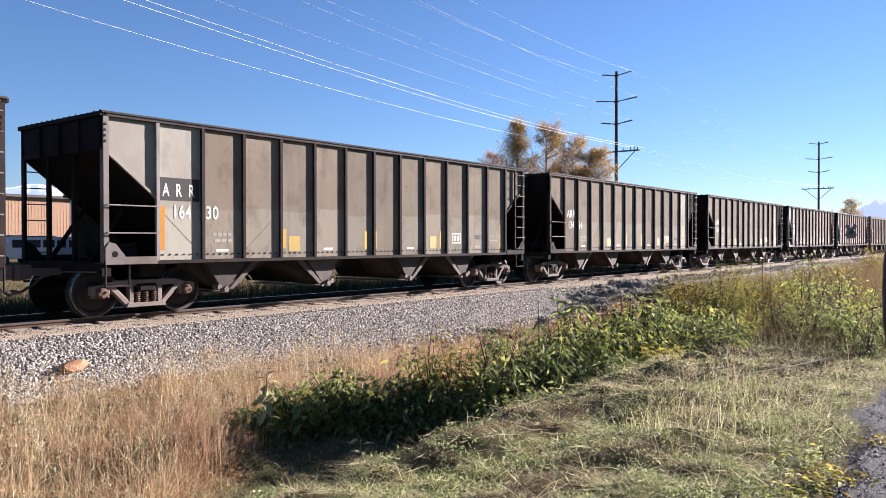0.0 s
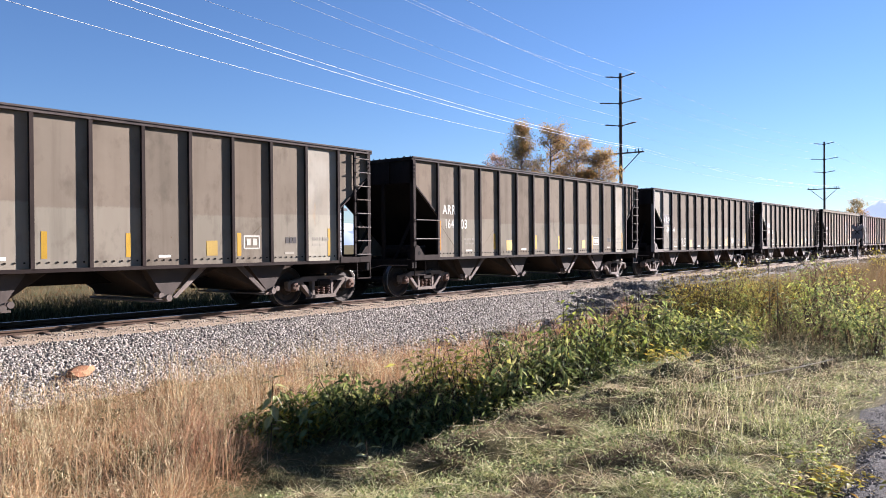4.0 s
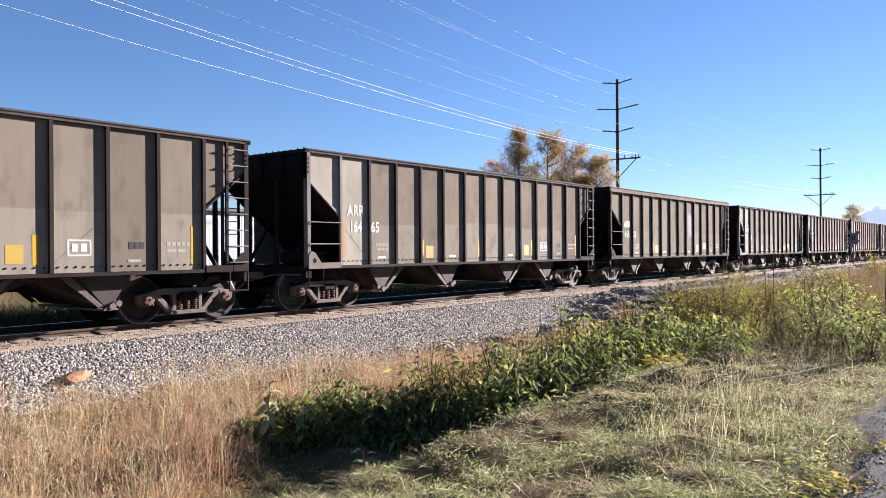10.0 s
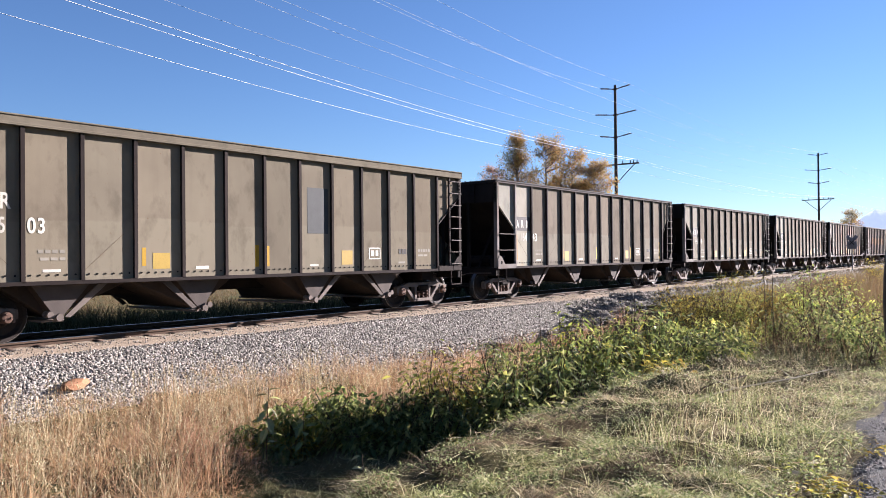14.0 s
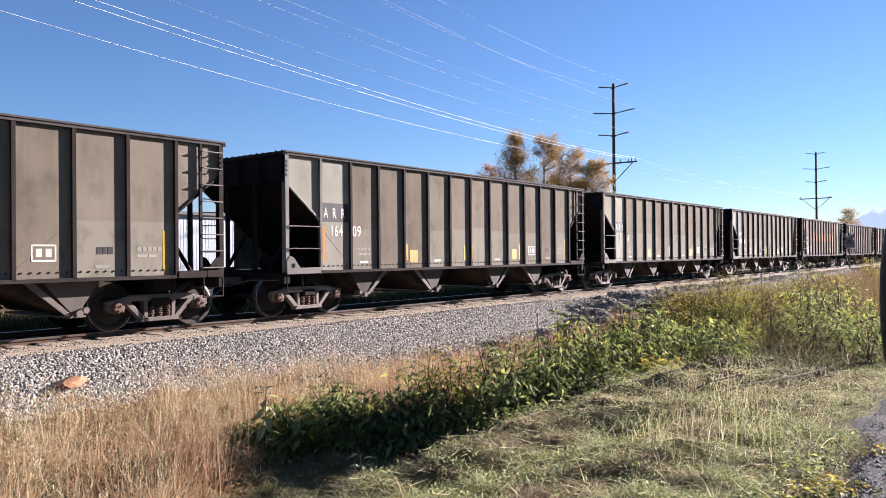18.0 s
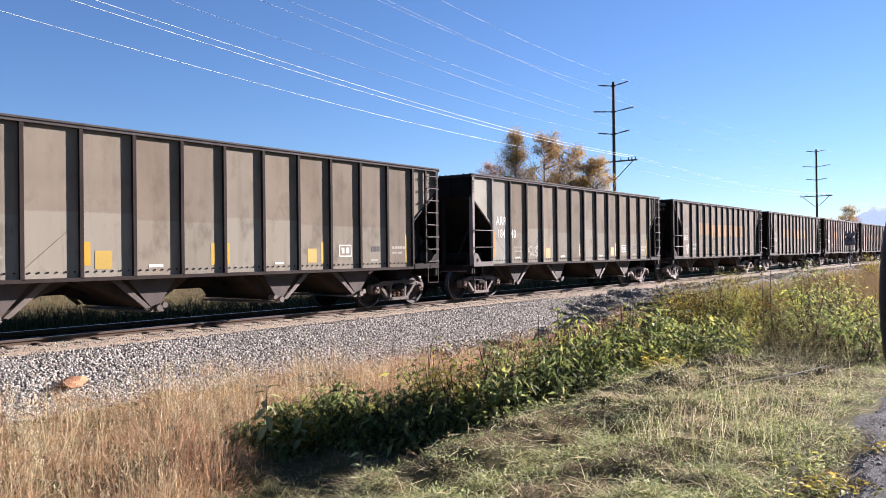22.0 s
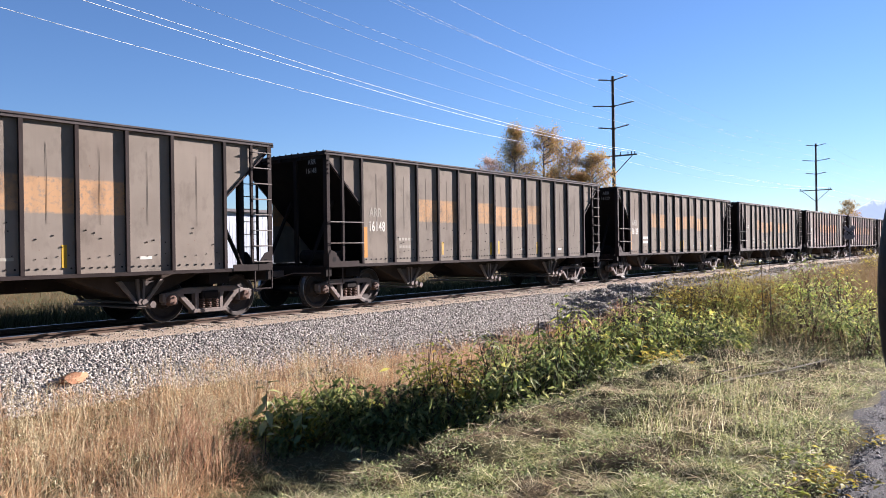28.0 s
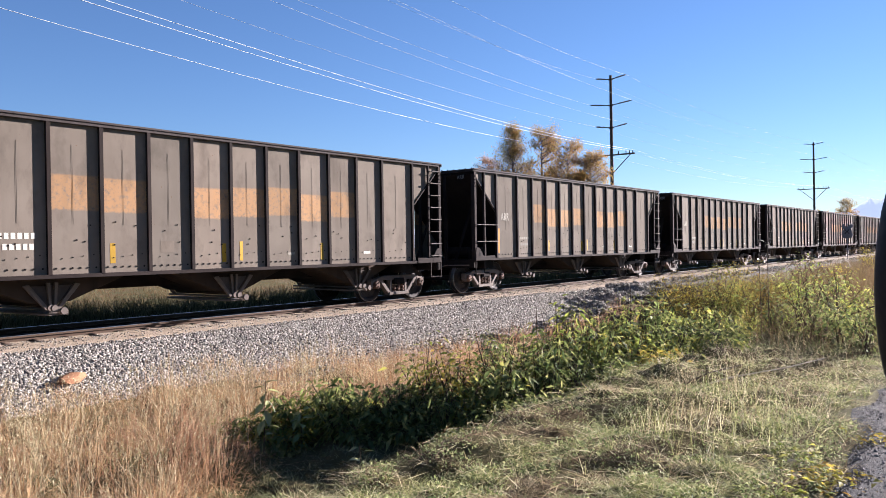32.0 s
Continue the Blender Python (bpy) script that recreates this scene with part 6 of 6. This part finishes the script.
# yellow leaves and weeds at the path's edge
rs = np.random.RandomState(61)
for i, (cx, cy, n) in enumerate(((5.30, 1.07, 170), (5.0, 0.97, 40), (6.5, 0.95, 60), (5.7, 1.3, 80), (4.8, 1.15, 120))):
    q = rs.normal(0, 0.10, (n, 2))
    px_, py_ = cx + q[:, 0] * 1.3, cy + q[:, 1]
    p = np.stack([px_, py_, np.maximum(ground_z(px_, py_), -0.085) + rs.uniform(0.0, 0.055, n)], -1)
    ln = rs.uniform(0.025, 0.075, n)
    v, f = leaves_np(p, ln, ln * rs.uniform(0.25, 0.5, n), np.stack([rs.randn(n), rs.randn(n), rs.uniform(-0.1, 0.6, n)], -1), rs)
    tagged(new("weed_clump", mesh_np("weed_clump", v, f, (YELLOWLEAF, GOLD, YELLOWLEAF, BRIGHTLEAF, BRIGHTLEAF)[i])), "low yellow weeds at the edge of the path", "weeds", kind="stuff")


# ---------------------------------------------------------------- trees
def tree(x, y, height, width, leaves, leaf, mat, seed, name="tree", slim=False, bare=0.0, label="tall tree with thinning orange autumn leaves"):
    rs = np.random.RandomState(seed)
    root = new(name)
    tagged(root, label, "tree")
    bm = bmesh.new()
    rod(bm, (0, 0, -0.3), (0.1, 0.05, height * 0.5), height * 0.018, 8, height * 0.010, False)
    rod(bm, (0.1, 0.05, height * 0.5), (0, 0, height * 0.86), height * 0.010, 6, 0.015, False)
    cs = []
    for k in range(90):
        u = rs.uniform(0.16, 0.95)
        a = rs.uniform(0, math.tau)
        prof = (0.45 + 0.55 * min(1.0, 2.2 * u)) * ((1.0 - u) ** 0.9 * 1.25 if slim else (1.02 - u) ** 0.42)
        r = width / 2 * prof * rs.uniform(0.55, 1.05)
        p = Vector((0.1 * u, 0.05 * u, height * u * 0.97))
        q = p + Vector((r * math.cos(a), r * math.sin(a), r * rs.uniform(0.35, 0.8)))
        q.z = min(q.z, height * 0.99)
        rod(bm, p, q, height * 0.0035, 5, 0.010, False)
        cs.append((p, q))
        for _ in range(3):
            f = rs.uniform(0.35, 0.95)
            c = p.lerp(q, f)
            e = c + Vector((rs.normal(0, 0.09), rs.normal(0, 0.09), rs.uniform(0.02, 0.10))) * width * (1.15 - u)
            rod(bm, c, e, 0.022, 4, 0.008, False)
            cs.append((c, e))
    me = bpy.data.meshes.new("trunk")
    bm.to_mesh(me)
    bm.free()
    me.materials.append(BARK)
    part("trunk", me, root)
    full = np.array([0.2 + 0.8 * min(1.0, max(0.0, (b.z / height - bare) / 0.25)) for a, b in cs])
    idx = rs.choice(len(cs), leaves, p=full / full.sum())
    f = rs.uniform(0.35, 1.08, leaves)
    P = np.array([np.array(a.lerp(b, g)) for (a, b), g in zip([cs[i] for i in idx], f)]) + rs.normal(0, width * 0.035, (leaves, 3))
    ln = leaf * rs.uniform(0.6, 1.4, leaves)
    v, fa = leaves_np(P, ln, ln * 0.7, rs.randn(leaves, 3), rs)
    part("crown", mesh_np("crown", v, fa, mat), root)
    root.matrix_basis = pose(x, y, float(ground_z(x, y)))
    return root


tree(*place(72, 7.0), 13.7, 9.0, 15000, 0.125, AUTUMN, 1, slim=True, bare=-0.2)
tree(*place(74, 10.0), 13.5, 7.6, 11000, 0.125, AUTUMN, 2, bare=0.45)
tree(*place(71, 12.0), 11.8, 7.4, 10500, 0.13, AUTUMN, 5, bare=0.45)
tree(*place(70, 13.9), 10.5, 7.0, 10000, 0.13, AUTUMN, 3, bare=0.35)
tree(*place(74, 4.8), 10.9, 5.6, 3000, 0.12, RUSSET, 6, bare=0.45)
tree(*place(190, 101.2), 12.0, 9.5, 4200, 0.24, AUTUMN, 4, label="far tree with thin yellow autumn leaves")
tree(*place(195, 98.0), 9.5, 8.0, 2600, 0.26, AUTUMN, 7, label="far tree with thin brown autumn leaves")


# ---------------------------------------------------------------- power line
POLE = plain("pole_wood", (0.046, 0.036, 0.028), 0.9, 0, 0.3, 3, 0.4)
ARM = plain("crossarm_wood", (0.054, 0.046, 0.039), 0.85, 0, 0.25, 4, 0.3)
INSUL = plain("dark_insulator", (0.030, 0.028, 0.027), 0.9, 0, 0.2, 6, 0.0)
WIRE = plain("aluminium_wire", (0.42, 0.425, 0.43), 0.7, 0.0, 0.05, 5, 0.0)
THIN_WIRE = plain("dull_aluminium_wire", (0.215, 0.221, 0.232), 0.7, 0.0, 0.05, 5, 0.0)
POLES = [(2.0, 30.0), (81.0, 38.0), (162.6, 33.9), (244.2, 29.8)]
LEVELS = [(20.15, 1.8, 1.7), (17.2, 2.5, 0.9), (14.65, 1.9, 1.1)]  # height, reach, sag of the wires
BEAM_Z = 11.50


def power_pole(x, y, turn):
    """z counts from the rails' top; the foot stands in the field."""
    p = new("power_pole")
    tagged(p, "tall dark wooden power pole with several crossarms", "power pole", "poles of the power line")
    part("pole", mesh_of("pole", lambda bm: rod(bm, (0, 0, -1.6), (0, 0, 20.6), 0.24, 14, 0.15), POLE), p)
    for z, reach, sag in LEVELS:
        for s in (-1, 1):
            def build(bm, s=s, reach=reach):
                rod(bm, (0, s * 0.1, 0), (0, s * reach, 0.28), 0.05, 6)
                for k in range(7):
                    u = 0.42 + 0.08 * k
                    rod(bm, (0, s * reach * u, 0.28 * u), (0, s * reach * (u + 0.025), 0.28 * (u + 0.025)), 0.095, 8)
            part("insulator_arm", mesh_of("insulator_arm_%d_%.1f" % (s, reach), build, INSUL), p, at=pose(0, 0, z))
        part("bracket", mesh_of("pole_bracket", lambda bm: rod(bm, (0, -0.30, 0), (0, 0.30, 0), 0.10, 8), ARM), p, at=pose(0, 0, z))
    part("crossarm", mesh_of("crossarm", lambda bm: box(bm, -0.28, -0.14, -2.85, 3.0, BEAM_Z - 0.08, BEAM_Z + 0.08), ARM, 0.01), p)
    for ya in (-2.3, 2.5):
        part("brace", mesh_of("pole_brace_%.1f" % ya, lambda bm, ya=ya: rod(bm, (-0.2, ya, BEAM_Z - 0.08), (-0.18, math.copysign(0.1, ya), 9.35), 0.05, 6), ARM), p)
    for yy in (-2.6, -2.2, -1.8, -0.9, 1.85, 2.85):
        part("pin_insulator", mesh_of("pin_insulator", lambda bm: rod(bm, (-0.2, 0, BEAM_Z + 0.08), (-0.2, 0, BEAM_Z + 0.40), 0.06, 8, 0.045), INSUL), p, at=pose(0, yy, 0))
    p.matrix_basis = pose(x, y, 0, 0, 0, turn)
    return p


def wire(p, q, sag, r, label, mat):
    """A sagging wire from p to q."""
    p, q = Vector(p), Vector(q)
    def build(bm):
        prev, sides = None, 5
        for k in range(49):
            u = k / 48
            c = p.lerp(q, u) - Vector((0, 0, sag * 4 * u * (1 - u)))
            ring = [bm.verts.new(c + Vector((0, math.cos(i * math.tau / sides) * r, math.sin(i * math.tau / sides) * r))) for i in range(sides)]
            if prev:
                for i in range(sides):
                    bm.faces.new((prev[i], prev[(i + 1) % sides], ring[(i + 1) % sides], ring[i]))
            prev = ring
    return tagged(new("power_wire", mesh_of("wire_%.2f_%.2f_%.2f" % (p.x, p.y, p.z), build, mat)), label, "power wire", "wires of the power line")


TURNS = []
for i, (x, y) in enumerate(POLES):
    a, b = POLES[max(0, i - 1)], POLES[min(len(POLES) - 1, i + 1)]
    TURNS.append(math.atan2(b[1] - a[1], b[0] - a[0]))
    power_pole(x, y, math.degrees(TURNS[-1]))


def on_pole(i, y, z, x=0.0):
    c, s = math.cos(TURNS[i]), math.sin(TURNS[i])
    return (POLES[i][0] + x * c - y * s, POLES[i][1] + x * s + y * c, z)


for i in range(len(POLES) - 1):
    for z, reach, sag in LEVELS:
        for s in (-1, 1):
            wire(on_pole(i, s * reach, z + 0.30), on_pole(i + 1, s * reach, z + 0.30), sag, 0.008 if i == 0 else 0.005, "thin aluminium wire high between the poles", THIN_WIRE)
    for yy in (-2.6, -1.8, 1.85):
        wire(on_pole(i, yy, BEAM_Z + 0.42, -0.2), on_pole(i + 1, yy, BEAM_Z + 0.42, -0.2), 1.03, 0.014 if i == 0 else 0.007, "bright aluminium wire between the poles", WIRE)


# ---------------------------------------------------------------- distance
SIDING = plain("metal_siding", (0.300, 0.325, 0.360), 0.45, 0.2, 0.1, 2, 0.0)
BRICKY = plain("brown_siding", (0.300, 0.190, 0.120), 0.8, 0, 0.2, 2, 0.1)
ROOF = plain("dark_roof", (0.086, 0.080, 0.080), 0.8, 0, 0.2, 3, 0.1)
GLASS = plain("dark_glass", (0.016, 0.019, 0.022), 0.1, 0, 0.2, 3, 0.0)


def shed(x, y, w, d, h, mat, label, windows=True):
    s = new("building")
    tagged(s, label, "building")
    def walls(bm):
        box(bm, 0, w, 0, d, -0.4, h)
    part("wall", mesh_of("shed_wall_%.1f" % w, walls, mat), s)
    def ribs(bm):
        for k in range(int(w / 0.3)):
            box(bm, k * 0.3, k * 0.3 + 0.10, -0.012, 0.0, -0.2, h)
    part("siding_ribs", mesh_of("shed_ribs_%.1f" % w, ribs, mat), s)
    part("roof", mesh_of("shed_roof_%.1f" % w, lambda bm: prism(bm, [(-0.4, h), (w + 0.4, h), (w + 0.4, h + 0.25), (-0.4, h + 0.25)], -0.4, d + 0.4), ROOF), s)
    if windows:
        for k in range(int(w / 5)):
            part("window", mesh_of("shed_window", lambda bm: box(bm, 0, 1.6, -0.09, 0.02, 1.0, 2.3), GLASS), s, at=pose(1.5 + 5 * k, 0, 0))
    s.matrix_basis = pose(x, y, float(ground_z(x, y)))
    return s


shed(29.6, 55, 24, 5, 5.1, SIDING, "long pale corrugated metal shed beyond the track", False)
shed(20, 76, 19, 12, 5.9, BRICKY, "low brown building with dark windows beyond the track")
WHITEPAINT = plain("white_car_paint", (0.388, 0.393, 0.403), 0.3, 0, 0.05, 2, 0.0)
TYRE = plain("tyre_rubber", (0.016, 0.016, 0.016), 0.9, 0, 0.2, 6, 0.1)


def van(x, y, turn):
    """A parked van: body, windows, wheels."""
    v_ = new("parked_van")
    tagged(v_, "white van parked in the yard beyond the track", "van", "vans in the yard")
    prof = [(0, 0.45), (0, 1.0), (0.9, 1.15), (1.6, 2.0), (4.9, 2.1), (5.0, 0.45)]
    part("body", mesh_of("van_body", lambda bm: prism(bm, prof, -0.95, 0.95), WHITEPAINT, 0.06), v_)
    for s in (-1, 1):
        for x0, x1 in ((1.5, 2.4), (2.6, 3.6), (3.8, 4.7)):
            part("window", mesh_of("van_window_%.1f_%d" % (x0, s), lambda bm: box(bm, x0, x1, s * 0.955 - 0.01, s * 0.955 + 0.01, 1.25, 1.8), GLASS), v_)
    for wx in (0.95, 4.0):
        for s in (-1, 1):
            part("wheel", mesh_of("van_wheel_%d" % s, lambda bm: rod(bm, (0, s * 0.75, 0.34), (0, s * 0.98, 0.34), 0.34, 16), TYRE), v_, at=pose(wx, 0, 0))
    v_.matrix_basis = pose(x, y, float(ground_z(x, y)), 0, 0, turn)


for i, (x, y) in enumerate(((22.5, 58), (19.0, 60), (25.6, 61), (14.5, 59))):
    van(x, y, (8, 95, -12, 20)[i])


def ridge():
    """Mountains all round the far side, their height by the bearing from the track's direction."""
    m, tr, bs = material("hazy_mountain")
    vec = coords(tr, (1, 1, 2.2))
    a = noise_of(tr, vec, 0.006, 7, 0.6)
    sep = tr.nodes.new("ShaderNodeSeparateXYZ")
    tr.links.new(tr.nodes.new("ShaderNodeTexCoord").outputs["Object"], sep.inputs[0])
    snow = ramp_value(tr, calc(tr, "ADD", sep.outputs[2], calc(tr, "MULTIPLY", a, 150.0)), 190.0, 225.0)
    col = mixed(tr, a, (0.10, 0.12, 0.15), (0.15, 0.17, 0.20))
    tr.links.new(mixed(tr, snow, col, (0.50, 0.55, 0.64)), bs.inputs["Base Color"])
    bs.inputs["Roughness"].default_value = 1.0
    # a pale glow stands in for haze and lifts the shaded slopes
    tr.links.new(mixed(tr, snow, (0.100, 0.122, 0.155), (0.110, 0.128, 0.155)), bs.inputs["Emission Color"])
    bs.inputs["Emission Strength"].default_value = 1.0
    ang = np.radians(np.linspace(-25, 205, 420))
    deg = np.degrees(ang)
    top = np.interp(deg, [-25, 0, 5, 7.2, 8.6, 10, 12, 16, 30, 52, 60, 66, 72, 90, 130, 205], [70, 95, 118, 130, 122, 96, 75, 62, 60, 85, 140, 168, 176, 150, 110, 80])
    top = top * (1 + 0.05 * waves(deg, deg * 0, 71, 6.0) + 0.03 * waves(deg, deg * 0, 72, 1.6))
    rows = []
    for u, k in ((2350, 0.0), (2450, 0.42), (2540, 0.76), (2620, 1.0), (2760, 0.0)):
        r = u + 25 * waves(deg, deg * 0 + u, 73, 2.5)
        rows.append(np.stack([r * np.cos(ang), r * np.sin(ang), top * k * (1 + (0.16 * waves(deg, deg * 0 + u, 74, 1.1) if 0 < k < 1 else 0)) - 2], -1))
    v = np.stack(rows, 0)
    n = len(ang)
    i = np.arange(v.shape[0] * n).reshape(v.shape[0], n)
    q = np.stack([i[:-1, :-1], i[:-1, 1:], i[1:, 1:], i[1:, :-1]], -1).reshape(-1, 4)
    return tagged(new("backdrop", mesh_np("backdrop", v, q, m, True)), "hazy blue mountains with a little snow on the horizon", "mountains", kind="structure")


ridge()


# ---------------------------------------------------------------- signs by the track and the path
SIGN_GREY = plain("sign_back_grey", (0.151, 0.151, 0.163), 0.6, 0.3, 0.15, 5, 0.05)


def crossing_sign(x, y):
    s = new("crossing_sign")
    tagged(s, "grey back of a railway crossing sign beside the track", "sign")
    part("post", mesh_of("sign_post", lambda bm: rod(bm, (0.06, 0, -0.6), (0.06, 0, 2.9), 0.05, 8), SIGN_GREY), s)
    for k in (-1, 1):
        part("blade", mesh_of("sign_blade_%d" % k, lambda bm: box(bm, -0.012 * k - 0.012, -0.012 * k + 0.010, -0.62, 0.62, -0.15, 0.15), SIGN_GREY, 0.006), s, at=pose(0, 0, 2.35, 45 * k))
        part("cross_mark", mesh_of("cross_mark_%d" % k, lambda bm: box(bm, -0.045, -0.036, -0.26, 0.26, -0.035, 0.035), SIGNBLACK), s, at=pose(0.004 * k, 0, 2.25, 40 * k))
    part("panel", mesh_of("sign_panel", lambda bm: prism(bm, [(-0.02, 1.75), (0.0, 1.75), (0.0, 2.35), (-0.02, 2.35)], -0.42, 0.42), SIGN_GREY, 0.004), s)
    s.matrix_basis = pose(x, y, float(ground_z(x, y))) @ Matrix.Diagonal((1.0, 0.78, 0.96, 1.0))
    return s


crossing_sign(64.5, 11.2)
DARK = plain("dark_plastic", (0.006, 0.006, 0.008), 0.55, 0, 0.2, 20, 0.02)


def marker():
    """A dark rounded marker head on a thin post, close beside the camera."""
    s = new("marker_post")
    tagged(s, "dark rounded plastic marker on a thin post", "marker post")
    def head(bm):
        bmesh.ops.create_uvsphere(bm, u_segments=32, v_segments=20, radius=1.0)
        for v in bm.verts:
            v.co = Vector((v.co.x * 0.045, v.co.y * 0.045, v.co.z * 0.119))
    part("head", mesh_of("marker_head", head, DARK, smooth=True), s)
    part("post", mesh_of("marker_stem", lambda bm: rod(bm, (0.0, 0, -1.50), (0.0, 0, -0.1), 0.012, 8), DARK), s)
    x, y = place(0.50, 0.3387)
    s.matrix_basis = pose(x, y, 1.385)
    return s


marker()

motions()
